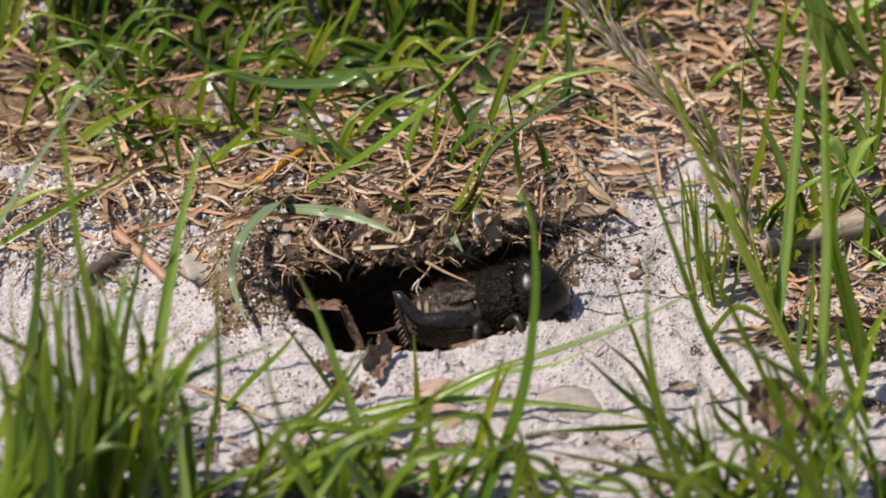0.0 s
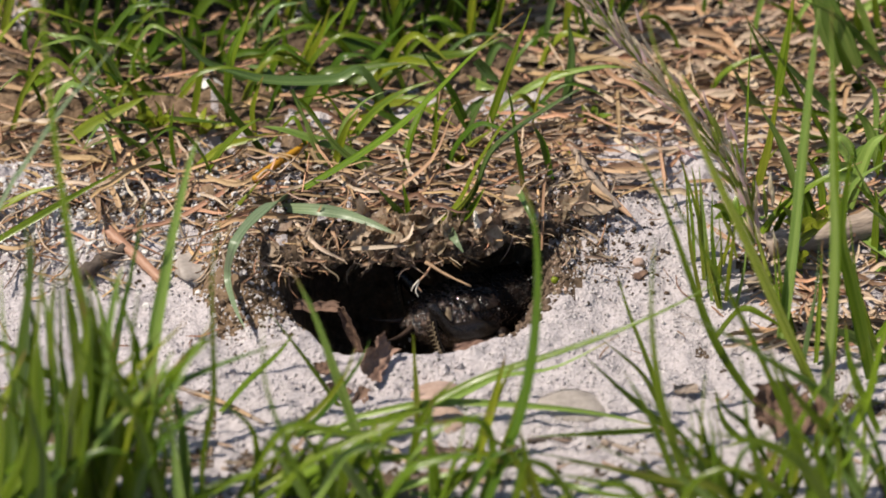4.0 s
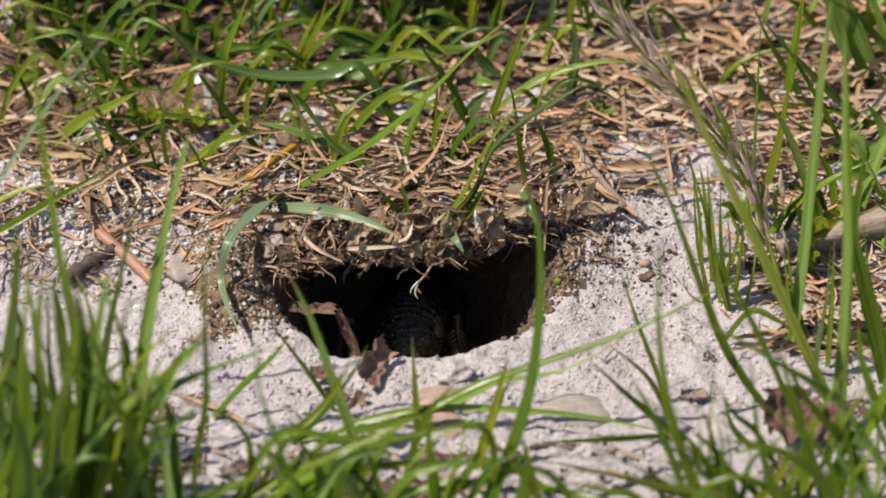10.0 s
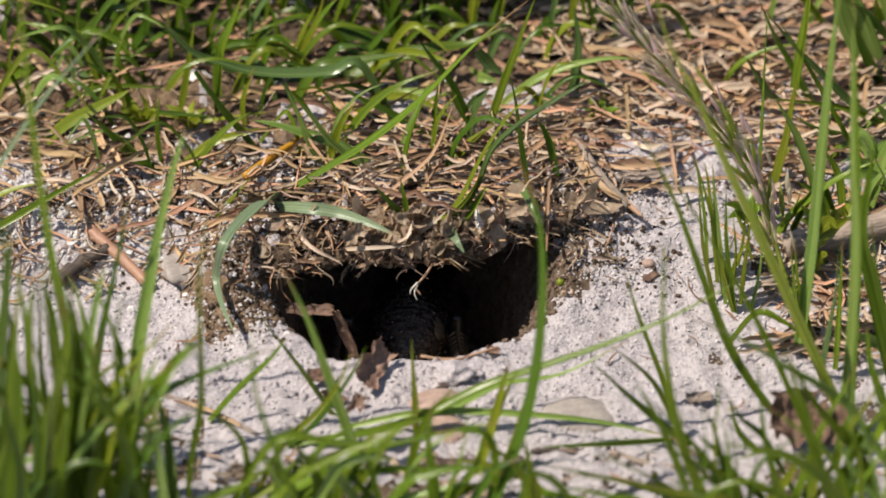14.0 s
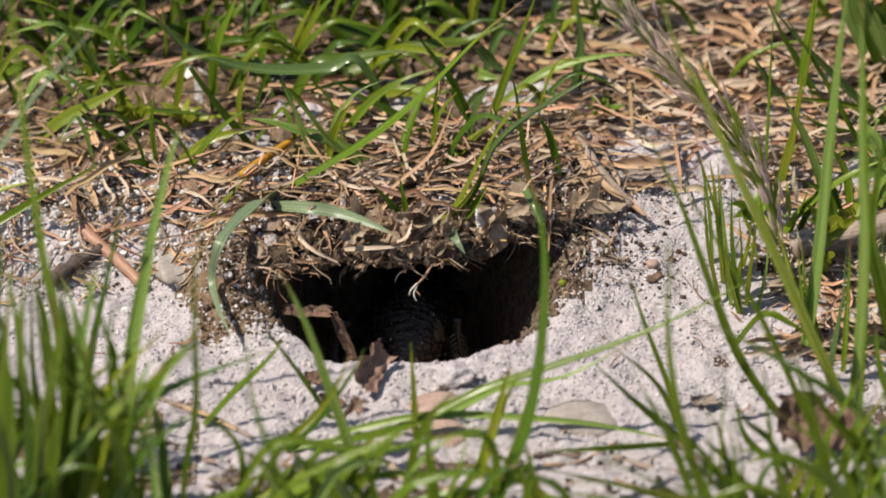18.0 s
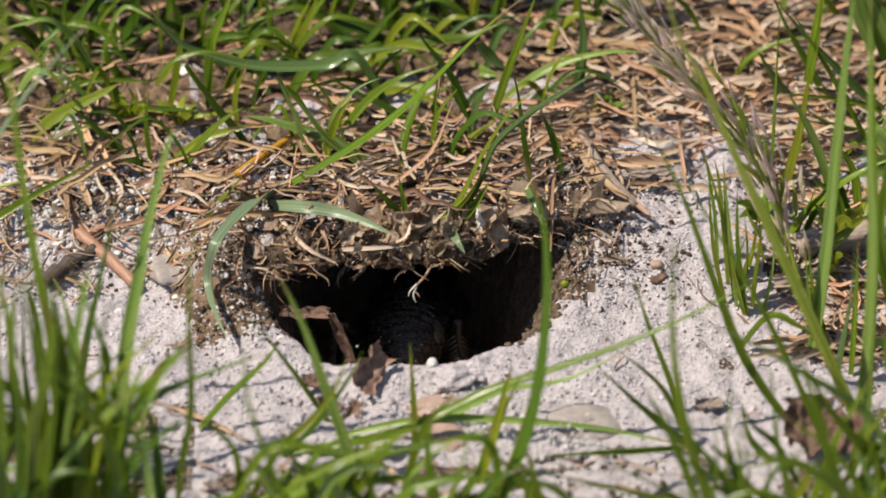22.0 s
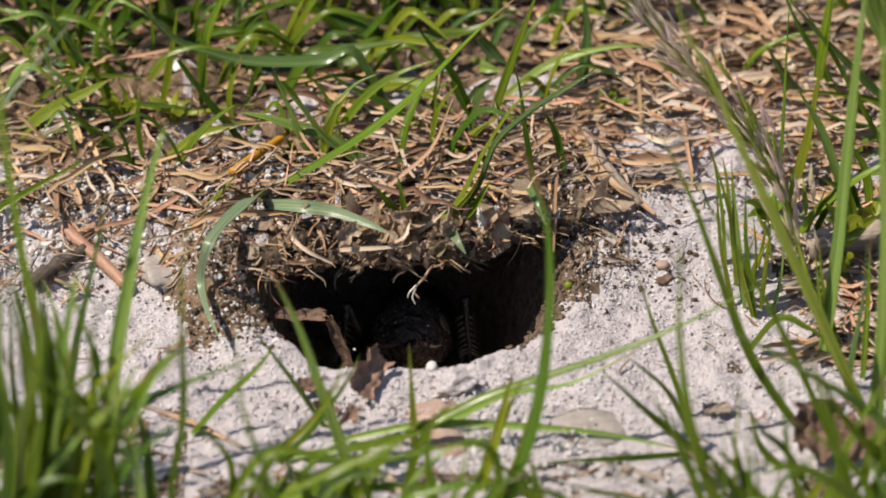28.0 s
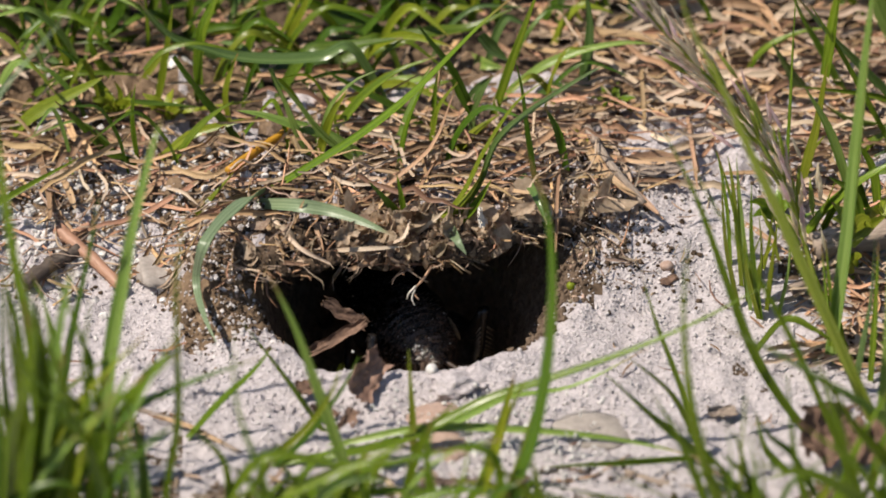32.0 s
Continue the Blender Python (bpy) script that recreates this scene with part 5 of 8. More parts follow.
blade(bank_curved, GRASS_LIME, 0.68, (-22.3, 12.4, 7.8), (-22.7, 12.4, 11.2), (-22.1, 12.4, 14.1), (-21.3, 12.4, 16.1))
blade(bank_curved, GRASS_LIME, 1.00, (-29.2, 6.8, 7.0), (-26.1, 6.8, 9.7), (-22.6, 6.8, 10.9), (-19.6, 6.8, 11.7))
blade(bank_curved, GRASS, 0.88, (-28.0, 5.7, 7.0), (-25.7, 5.7, 10.6), (-23.8, 5.7, 12.6), (-21.6, 5.7, 14.2))
blade(bank_curved, GRASS_LIME, 1.47, (-44.6, 11.4, 7.3), (-42.3, 11.4, 9.6), (-39.7, 11.4, 11.2), (-36.9, 11.4, 12.8), (-34.9, 11.4, 14.0))
blade(bank_curved, GRASS_DARK, 1.08, (-31.5, 5.7, 6.9), (-33.9, 5.6, 8.1), (-36.1, 5.7, 10.3), (-37.9, 5.7, 12.4), (-39.7, 5.7, 14.2))
blade(bank_curved, GRASS_DARK, 0.88, (-33.5, 15.7, 7.6), (-34.6, 15.7, 9.0), (-36.4, 15.7, 11.5), (-38.3, 15.7, 13.7), (-40.5, 15.7, 15.4))
blade(bank_curved, GRASS_LIME, 0.60, (-38.3, 20.3, 8.2), (-39.8, 20.3, 12.0), (-40.7, 20.3, 14.9), (-41.4, 20.3, 18.1))
blade(bank_curved, GRASS_DARK, 1.29, (-32.5, 28.9, 9.3), (-35.3, 26.3, 10.5), (-37.9, 28.3, 10.9), (-41.1, 28.9, 12.8), (-43.7, 28.9, 13.9), (-47.2, 28.9, 14.6))
blade(bank_curved, GRASS, 1.47, (-32.5, 28.2, 9.3), (-36.0, 28.2, 11.2), (-39.2, 28.2, 12.4), (-43.0, 28.2, 12.9))
blade(bank_curved, GRASS, 1.08, (-33.3, 33.1, 10.0), (-35.5, 32.0, 11.5), (-40.0, 33.1, 12.2), (-44.9, 33.1, 12.9))
blade(bank_curved, GRASS_DARK, 1.39, (-43.6, 27.1, 9.2), (-45.6, 27.1, 11.6), (-48.1, 27.1, 13.4), (-50.9, 27.1, 16.1))
blade(bank_curved, GRASS_DARK, 1.00, (-38.9, 27.1, 9.2), (-43.6, 27.1, 12.7), (-46.7, 27.1, 16.7))
blade(bank_curved, GRASS_LIME, 1.39, (-46.1, 23.6, 8.6), (-48.6, 23.3, 10.0), (-51.0, 23.6, 11.0))
blade(bank_curved, GRASS, 1.08, (-45.0, 27.4, 9.2), (-47.9, 22.6, 10.0), (-50.6, 18.5, 9.5))
blade(bank_curved, GRASS, 0.60, (-31.4, 5.3, 6.9), (-31.9, 5.3, 12.3), (-31.5, 5.3, 16.4))
blade(bank_curved, GRASS, 1.00, (-23.0, 26.7, 9.1), (-22.1, 26.7, 11.3), (-20.8, 26.7, 12.7), (-18.9, 26.7, 14.2), (-15.7, 26.7, 15.2))
blade(bank_curved, GRASS_PALE, 0.78, (-22.1, 31.2, 9.7), (-22.4, 31.2, 12.1), (-22.5, 31.2, 15.2))
blade(bank_curved, GRASS_LIME, 0.88, (-17.8, 25.5, 8.8), (-17.3, 25.5, 11.2), (-15.7, 25.5, 13.9))
blade(bank_curved, GRASS_DARK, 1.00, (-16.4, 29.3, 9.4), (-18.6, 26.7, 10.5), (-20.9, 27.5, 10.7))
blade(bank_curved, GRASS_LIME, 0.49, (-28.6, 15.0, 7.5), (-26.3, 13.6, 8.8), (-22.8, 14.4, 9.0), (-18.4, 15.0, 9.3))
blade(bank_curved, GRASS_DARK, 0.60, (-21.4, 8.6, 7.7), (-20.1, 8.6, 9.7), (-18.1, 8.6, 12.5))
blade(bank_curved, GRASS_PALE, 1.18, (-8.5, 5.8, 7.7), (-11.9, 5.8, 10.1), (-15.4, 5.8, 11.4), (-18.8, 5.8, 12.6), (-21.4, 5.8, 13.1))
blade(bank_curved, GRASS_PALE, 1.00, (-13.7, 5.1, 7.7), (-15.2, 5.1, 10.9), (-16.4, 5.1, 14.5), (-17.8, 5.1, 17.9))
blade(bank_curved, GRASS_DARK, 1.18, (-36.7, 27.9, 9.3), (-34.4, 27.9, 12.2), (-33.8, 27.9, 15.1), (-34.6, 27.9, 17.3))
blade(bank_curved, GRASS_DARK, 1.39, (-28.9, 25.9, 8.9), (-29.1, 25.9, 13.3), (-30.1, 25.9, 18.0))
blade(bank_curved, GRASS, 1.00, (-26.4, 27.9, 9.3), (-26.8, 27.9, 13.0), (-25.5, 27.9, 16.2))
blade(bank_curved, GRASS_DARK, 1.00, (-41.2, 27.9, 9.3), (-43.0, 27.9, 12.2), (-43.4, 27.9, 17.0))
blade(bank_curved, GRASS, 0.88, (-19.9, 27.0, 9.1), (-19.1, 27.0, 12.7), (-20.0, 27.0, 16.7))
blade(bank_curved, GRASS_BLUE, 1.18, (-44.8, 22.8, 8.4), (-41.6, 22.8, 10.0), (-39.4, 20.6, 9.6))
blade(bank_curved, GRASS_DARK, 1.18, (-49.5, 27.4, 9.2), (-50.0, 27.4, 13.2), (-48.6, 27.4, 17.2))
blade(bank_curved, GRASS, 0.78, (-15.6, 17.3, 7.8), (-13.4, 16.5, 9.1), (-9.5, 15.1, 9.0))
blade(bank_curved, GRASS_LIME, 0.68, (-34.3, 14.6, 7.5), (-33.5, 14.6, 10.0), (-34.2, 14.6, 11.8))

bank_arching = tuft("long arching green and blue-green grass blades above the burrow")
blade(bank_arching, GRASS_DARK, 1.68, (-4.0, 28.2, 9.3), (-8.0, 27.5, 10.8), (-11.6, 28.2, 12.1), (-14.8, 28.2, 14.0), (-17.6, 28.2, 16.8))
blade(bank_arching, GRASS, 1.86, (-13.1, 22.5, 8.4), (-9.6, 22.5, 10.4), (-5.8, 22.5, 12.1), (-1.9, 22.5, 13.2), (2.5, 22.5, 13.8), (6.7, 22.5, 15.8), twist=0.1)
blade(bank_arching, GRASS, 0.94, (-18.7, -1.6, 7.5), (-13.4, -1.6, 11.1), (-9.3, -1.6, 14.0), (-5.6, -1.6, 17.1), (-2.5, -1.6, 20.2), (0.6, -1.6, 23.8), (4.3, -1.6, 27.9), (8.8, -1.6, 32.0), twist=0.15)
blade(bank_arching, GRASS, 1.08, (-11.8, 9.3, 7.8), (-10.4, 9.3, 10.4), (-8.2, 9.3, 13.3), (-5.0, 9.3, 15.8), (-1.0, 9.3, 17.4))
blade(bank_arching, GRASS, 1.18, (4.3, 11.6, 7.7), (5.6, 11.6, 12.3), (6.9, 11.6, 16.6), (8.2, 11.6, 20.6), (9.8, 11.6, 25.5))
blade(bank_arching, GRASS_DARK, 0.88, (3.9, 10.3, 7.7), (2.5, 10.3, 10.6), (0.6, 10.3, 15.2), (-1.6, 10.3, 18.5), (-3.1, 10.3, 20.7))
blade(bank_arching, GRASS_PALE, 1.00, (5.1, 17.3, 7.8), (8.9, 17.3, 11.3), (11.4, 17.3, 12.8), (14.5, 17.3, 14.0), (18.3, 17.3, 14.7), (21.6, 17.3, 14.5), twist=0.1)
blade(bank_arching, GRASS_BLUE, 0.68, (0.6, -7.5, 7.5), (3.2, -7.5, 12.0), (4.9, -7.5, 16.9), (7.9, -7.5, 20.1), (11.0, -7.5, 22.5), (14.0, -7.5, 24.6), (15.5, -7.5, 25.4))
blade(bank_arching, GRASS_LIME, 0.49, (-1.4, -7.9, 7.4), (1.5, -7.9, 11.1), (3.7, -7.9, 16.1), (6.7, -7.9, 21.3), (10.0, -7.9, 24.3))
blade(bank_arching, GRASS_LIME, 0.60, (-0.3, -7.5, 7.5), (1.9, -7.5, 10.0), (3.7, -7.5, 13.7))
blade(bank_arching, GRASS_DARK, 0.78, (9.0, -0.9, 7.5), (8.6, -0.9, 10.7), (8.0, -0.9, 15.0), (7.5, -0.9, 19.2), (6.9, -0.9, 22.2))
blade(bank_arching, GRASS_DARK, 0.88, (12.2, 2.3, 7.6), (11.2, 2.3, 12.5), (9.8, 2.3, 15.5))
blade(bank_arching, GRASS_LIME, 0.78, (-1.2, 6.1, 7.7), (-1.5, 6.1, 11.1), (-0.7, 6.1, 13.6), (1.1, 6.1, 16.2))
blade(bank_arching, GRASS, 0.68, (-1.4, 10.3, 7.7), (-1.3, 10.3, 11.7), (-0.9, 10.3, 15.4))
blade(bank_arching, GRASS, 0.88, (-4.9, 2.3, 7.6), (-4.4, 2.3, 11.8), (-3.4, 2.3, 15.4), (-2.1, 2.3, 18.3))
blade(bank_arching, GRASS_DARK, 0.78, (-1.6, 11.0, 7.8), (-5.7, 11.0, 10.9), (-9.5, 11.0, 13.0), (-13.1, 11.0, 15.3))
blade(bank_arching, GRASS_PALE, 0.78, (-8.5, 4.0, 7.6), (-12.5, 4.0, 11.2), (-14.7, 4.0, 14.4), (-17.3, 4.0, 17.8))
blade(bank_arching, GRASS_LIME, 1.08, (-13.3, 4.4, 7.6), (-12.5, 4.4, 10.6), (-11.6, 4.4, 13.5), (-10.1, 4.4, 16.1))
blade(bank_arching, GRASS_LIME, 1.00, (-11.7, 12.8, 7.8), (-9.5, 12.8, 10.7), (-6.0, 12.8, 13.8))
blade(bank_arching, GRASS_LIME, 1.00, (-7.5, 31.6, 9.8), (-8.3, 31.6, 11.3), (-9.2, 31.6, 13.5))
blade(bank_arching, GRASS_DARK, 1.08, (-4.3, 28.5, 9.3), (-5.5, 28.5, 10.8), (-6.4, 28.5, 13.3), (-7.2, 28.5, 16.6))
blade(bank_arching, GRASS, 0.88, (-3.2, 30.1, 9.6), (-3.1, 30.1, 11.8), (-2.8, 30.1, 15.4))
blade(bank_arching, GRASS_DARK, 0.88, (0.8, 30.5, 9.7), (-0.0, 30.5, 12.3), (-1.4, 30.5, 15.2))
blade(bank_arching, GRASS_LIME, 0.78, (2.3, 30.5, 9.7), (2.9, 30.5, 12.3), (4.0, 30.5, 15.6))
blade(bank_arching, GRASS_BLUE, 1.39, (13.9, 18.0, 7.8), (14.3, 18.0, 11.1), (14.7, 18.0, 16.1), (14.2, 18.0, 20.8))
blade(bank_arching, GRASS_LIME, 1.18, (0.5, 5.8, 7.7), (2.8, 5.8, 10.6), (5.3, 5.8, 12.6))
blade(bank_arching, GRASS_PALE, 1.47, (-7.5, 19.1, 8.0), (-4.5, 19.1, 9.3), (-1.0, 19.1, 9.4))
blade(bank_arching, GRASS_PALE, 1.39, (2.2, 25.1, 8.8), (3.8, 21.8, 9.8), (6.0, 21.0, 9.7))
blade(bank_arching, GRASS_BLUE, 1.39, (2.0, 13.8, 7.7), (3.0, 13.8, 10.8), (4.7, 13.8, 12.8))
blade(bank_arching, GRASS, 1.00, (-17.5, 25.5, 8.8), (-16.0, 25.5, 12.1), (-14.1, 25.5, 15.7), (-12.0, 25.5, 18.2))
blade(bank_arching, GRASS_LIME, 0.88, (-17.1, 26.3, 9.1), (-16.3, 26.3, 12.9), (-14.6, 26.3, 16.5))
blade(bank_arching, GRASS, 0.78, (-11.3, 31.2, 9.7), (-10.8, 31.2, 11.9), (-9.3, 31.2, 14.8))
blade(bank_arching, GRASS_LIME, 0.78, (-25.9, -2.9, 5.3), (-23.6, -4.4, 8.8), (-21.4, -2.9, 10.8))
blade(bank_arching, GRASS_DARK, 0.88, (-4.0, -7.6, 7.1), (-5.6, -8.0, 9.8), (-7.9, -8.0, 12.7))
blade(bank_arching, GRASS, 0.78, (-4.1, -7.6, 7.1), (-4.5, -8.0, 10.5), (-5.0, -8.0, 13.4))
blade(bank_arching, GRASS_LIME, 0.88, (-1.6, -7.8, 7.5), (0.9, -7.8, 9.5), (2.9, -7.8, 12.1), (4.0, -7.8, 15.3))
blade(bank_arching, GRASS, 1.00, (0.6, -7.9, 7.4), (2.7, -7.9, 9.7), (4.4, -7.9, 12.7))
blade(bank_arching, GRASS, 0.88, (-3.2, 16.6, 7.8), (-1.3, 16.6, 10.0), (0.6, 16.6, 10.7))
blade(bank_arching, GRASS_DARK, 1.00, (-9.7, 27.0, 9.1), (-7.1, 27.0, 12.7), (-4.5, 27.0, 15.6))
blade(bank_arching, GRASS_DARK, 1.18, (5.8, 29.0, 9.5), (5.1, 29.0, 12.7), (6.1, 29.0, 16.4))
blade(bank_arching, GRASS_BLUE, 1.00, (8.9, 16.6, 7.8), (10.5, 16.6, 9.6), (13.2, 16.6, 10.5))
blade(bank_arching, GRASS_DARK, 1.18, (-14.8, 27.9, 9.3), (-12.2, 26.7, 10.7), (-9.0, 26.3, 10.5))
blade(bank_arching, GRASS_DARK, 0.88, (9.7, 30.1, 9.6), (11.2, 30.1, 12.5), (13.5, 30.1, 14.7))

bank_woven = tuft("woven green and blue-green grass lying across dry brown litter")
blade(bank_woven, GRASS_LIME, 0.94, (-17.0, 24.0, 8.7), (-16.5, 24.0, 10.6), (-15.7, 24.0, 13.3), (-14.6, 24.0, 15.9), (-13.6, 24.0, 19.4))
blade(bank_woven, GRASS, 0.56, (-30.9, 12.0, 14.4), (-29.4, 12.0, 16.2), (-27.7, 12.0, 17.1), (-25.6, 12.0, 17.5), (-23.4, 12.0, 17.1), (-21.2, 12.0, 16.4))
blade(bank_woven, GRASS_BLUE, 1.19, (-5.3, 13.0, 7.8), (-9.5, 13.0, 16.3), (-12.7, 13.0, 15.5), (-17.1, 13.0, 15.2), (-21.5, 13.0, 15.5), (-24.7, 13.0, 16.5), (-27.8, 13.0, 17.6), (-30.3, 13.0, 20.3), (-31.8, 13.0, 22.5), twist=0.15)
blade(bank_woven, GRASS_DARK, 1.63, (-17.5, 17.0, 7.9), (-14.7, 17.0, 13.5), (-11.5, 17.0, 14.3), (-8.3, 17.0, 14.9), (-4.5, 17.0, 15.4), twist=0.1)
blade(bank_woven, GRASS_PALE, 0.56, (-13.6, 7.0, 7.8), (-12.6, 7.0, 10.7), (-11.7, 7.0, 13.2), (-9.4, 7.0, 15.8), (-6.9, 7.0, 17.1))
blade(bank_woven, GRASS_DARK, 0.88, (-4.4, 28.5, 9.1), (-5.7, 30.0, 11.2), (-7.1, 30.0, 16.2))
blade(bank_woven, GRASS_DARK, 0.63, (-4.2, 31.6, 9.6), (-2.0, 32.0, 12.3), (-0.1, 32.0, 15.1))
blade(bank_woven, GRASS_DARK, 0.69, (0.8, 32.0, 10.0), (-1.3, 32.0, 13.1), (-2.7, 32.0, 15.1))
blade(bank_woven, GRASS_DARK, 0.75, (-5.8, 31.5, 9.5), (-3.6, 32.3, 11.4), (-2.0, 34.0, 14.1))
blade(bank_woven, GRASS, 0.63, (2.4, 30.0, 9.7), (2.6, 30.0, 10.5), (3.2, 30.0, 12.7), (3.6, 30.0, 16.2))
blade(bank_woven, GRASS_DARK, 0.94, (-21.5, 34.9, 10.0), (-17.6, 34.2, 11.8), (-14.3, 36.0, 13.0))
blade(bank_woven, GRASS_DARK, 0.82, (-12.3, 32.7, 9.8), (-10.7, 33.2, 11.7), (-9.4, 34.0, 14.1))
blade(bank_woven, GRASS_DARK, 0.75, (-28.5, 26.0, 9.1), (-28.2, 26.0, 9.7), (-26.9, 26.0, 11.9), (-25.1, 26.0, 14.5), (-22.5, 26.0, 16.3))
blade(bank_woven, GRASS, 0.82, (-25.8, 17.0, 7.8), (-25.7, 17.0, 10.6), (-25.5, 17.0, 13.9), (-25.3, 17.0, 16.7), (-24.0, 17.0, 19.6), (-22.7, 17.0, 22.8))
blade(bank_woven, GRASS_DARK, 0.63, (-27.7, 9.0, 17.5), (-26.2, 9.0, 15.0), (-24.3, 9.0, 12.4), (-22.1, 9.0, 9.9))
blade(bank_woven, GRASS_DARK, 0.63, (-32.2, 9.0, 12.4), (-29.1, 9.0, 12.1), (-25.3, 9.0, 11.7))
blade(bank_woven, GRASS_BLUE, 0.56, (-17.9, 8.0, 16.7), (-17.0, 8.0, 14.1), (-15.9, 8.0, 11.2))
blade(bank_woven, GRASS, 0.56, (-17.0, 6.0, 16.6), (-15.4, 6.0, 14.5), (-13.2, 6.0, 10.9))
blade(bank_woven, GRASS_BLUE, 0.75, (2.4, 9.0, 7.8), (2.5, 9.0, 9.2), (2.8, 9.0, 11.4), (3.8, 9.0, 13.9), (4.7, 9.0, 15.3))
blade(bank_woven, GRASS_BLUE, 1.38, (3.5, 16.0, 16.2), (4.9, 16.0, 14.5), (6.3, 16.0, 13.3))
blade(bank_woven, GRASS_DARK, 0.75, (0.6, 8.0, 15.5), (1.6, 8.0, 13.0), (2.8, 8.0, 10.5))
blade(bank_woven, GRASS, 0.50, (-1.7, 7.0, 7.8), (-1.4, 7.0, 10.7), (-1.2, 7.0, 13.5), (-1.0, 7.0, 16.1))
blade(bank_woven, GRASS_PALE, 0.56, (-5.6, 6.0, 7.8), (-4.6, 6.0, 10.9), (-3.5, 6.0, 14.1), (-2.4, 6.0, 16.6), (-1.4, 6.0, 18.5))
blade(bank_woven, GRASS_LIME, 0.56, (-1.9, 5.0, 7.7), (-1.4, 5.0, 11.4), (-1.0, 5.0, 13.6), (-0.0, 5.0, 15.4), (1.1, 5.0, 16.7))

right_tall = tuft("tall green grass stems and broad leaves beside dry litter")
blade(right_tall, GRASS_PALE, 1.50, (37.8, -22.0, 0.0), (37.9, -22.0, 1.6), (38.3, -22.0, 5.8), (39.0, -22.0, 14.3), (39.4, -22.0, 22.6), (39.8, -22.0, 29.4), (40.4, -22.0, 37.6), (40.9, -22.0, 43.3), twist=0.2)
blade(right_tall, GRASS_PALE, 1.31, (41.7, -38.0, 0.0), (41.9, -38.0, 4.2), (42.4, -38.0, 13.9), (42.4, -38.0, 23.5), (41.9, -38.0, 31.6), (41.6, -38.0, 41.6), (41.3, -38.0, 51.8), twist=0.2)
blade(right_tall, GRASS, 1.75, (47.7, -30.0, 0.0), (46.7, -30.0, 4.9), (44.9, -30.0, 13.3), (43.7, -30.0, 18.9), (44.0, -30.0, 24.3), (44.7, -30.0, 30.5))
blade(right_tall, GRASS_LIME, 1.31, (35.8, 0.9, 6.5), (36.3, 0.9, 9.7), (37.1, 0.9, 13.3), (37.8, 0.9, 18.6), (38.1, 0.9, 21.1), twist=0.1)
blade(right_tall, GRASS, 1.50, (38.2, 6.0, 16.9), (38.6, 6.0, 20.4), (39.1, 6.0, 24.7), (39.5, 6.0, 28.7), twist=0.1)
blade(right_tall, GRASS, 0.70, (34.4, 3.3, 6.9), (34.6, 3.3, 14.1), (34.7, 3.3, 21.9), (34.9, 3.3, 28.2))
blade(right_tall, GRASS_DARK, 1.24, (41.6, 16.9, 7.7), (38.6, 16.9, 13.8), (36.3, 16.9, 18.1), (34.3, 16.9, 23.0))
blade(right_tall, GRASS_BLUE, 1.05, (49.3, 13.9, 7.4), (44.9, 13.9, 11.1), (41.6, 13.9, 14.7), (38.4, 13.9, 18.3), (34.8, 13.9, 22.9))
blade(right_tall, GRASS_BLUE, 1.94, (38.9, 16.5, 7.7), (36.9, 16.5, 9.3), (35.2, 16.5, 11.9), (33.4, 16.5, 15.1))
blade(right_tall, GRASS_PALE, 1.31, (49.1, 9.6, 7.1), (44.7, 9.6, 8.7), (40.9, 9.6, 10.0), (38.0, 9.6, 12.0))
blade(right_tall, GRASS_PALE, 1.75, (45.9, 12.9, 7.4), (47.4, 12.9, 9.7), (49.3, 12.9, 11.8))
blade(right_tall, GRASS, 0.79, (30.8, 21.0, 8.3), (31.9, 21.0, 10.8), (33.7, 21.0, 12.7), (36.9, 21.0, 14.1), (40.0, 21.0, 14.5))
blade(right_tall, GRASS_DARK, 1.40, (49.2, 21.7, 8.3), (46.8, 21.7, 13.4), (45.1, 21.7, 18.4))
blade(right_tall, GRASS, 1.24, (50.2, 32.0, 10.0), (49.0, 32.0, 12.9), (48.6, 32.0, 15.0))
blade(right_tall, GRASS_LIME, 0.89, (45.5, 24.8, 8.8), (47.7, 24.1, 10.3), (49.7, 23.3, 10.0))
blade(right_tall, GRASS, 1.05, (45.0, 28.5, 9.3), (47.5, 27.4, 10.6), (50.4, 27.9, 10.9))
blade(right_tall, GRASS, 1.15, (41.5, 7.1, 7.0), (43.3, 7.1, 8.8), (46.4, 7.1, 10.6))
blade(right_tall, GRASS_DARK, 0.89, (42.7, 5.7, 7.0), (45.2, 5.6, 8.1), (48.1, 2.5, 8.1))
blade(right_tall, GRASS_LIME, 0.70, (37.2, 2.9, 6.8), (36.7, 2.9, 9.3), (38.2, 2.9, 11.8))
blade(right_tall, GRASS_PALE, 0.79, (34.8, -3.4, 5.0), (36.1, -4.5, 6.7), (38.2, -3.4, 6.8))
blade(right_tall, GRASS, 0.96, (38.1, -22.0, 0.0), (37.6, -22.0, 4.4), (37.1, -22.0, 8.6), (36.6, -22.0, 13.6))
blade(right_tall, GRASS_BLUE, 1.05, (39.8, -28.0, 0.0), (40.5, -28.0, 5.2), (41.2, -28.0, 10.8), (41.4, -28.0, 17.7))
blade(right_tall, GRASS, 0.89, (37.3, -5.0, 4.4), (40.5, -5.0, 10.9), (42.1, -5.0, 8.1), (44.0, -6.9, 5.6))
blade(right_tall, GRASS_LIME, 0.61, (29.5, -10.4, 1.9), (29.0, -10.4, 7.6), (28.3, -10.4, 14.0), (27.8, -10.4, 16.8))
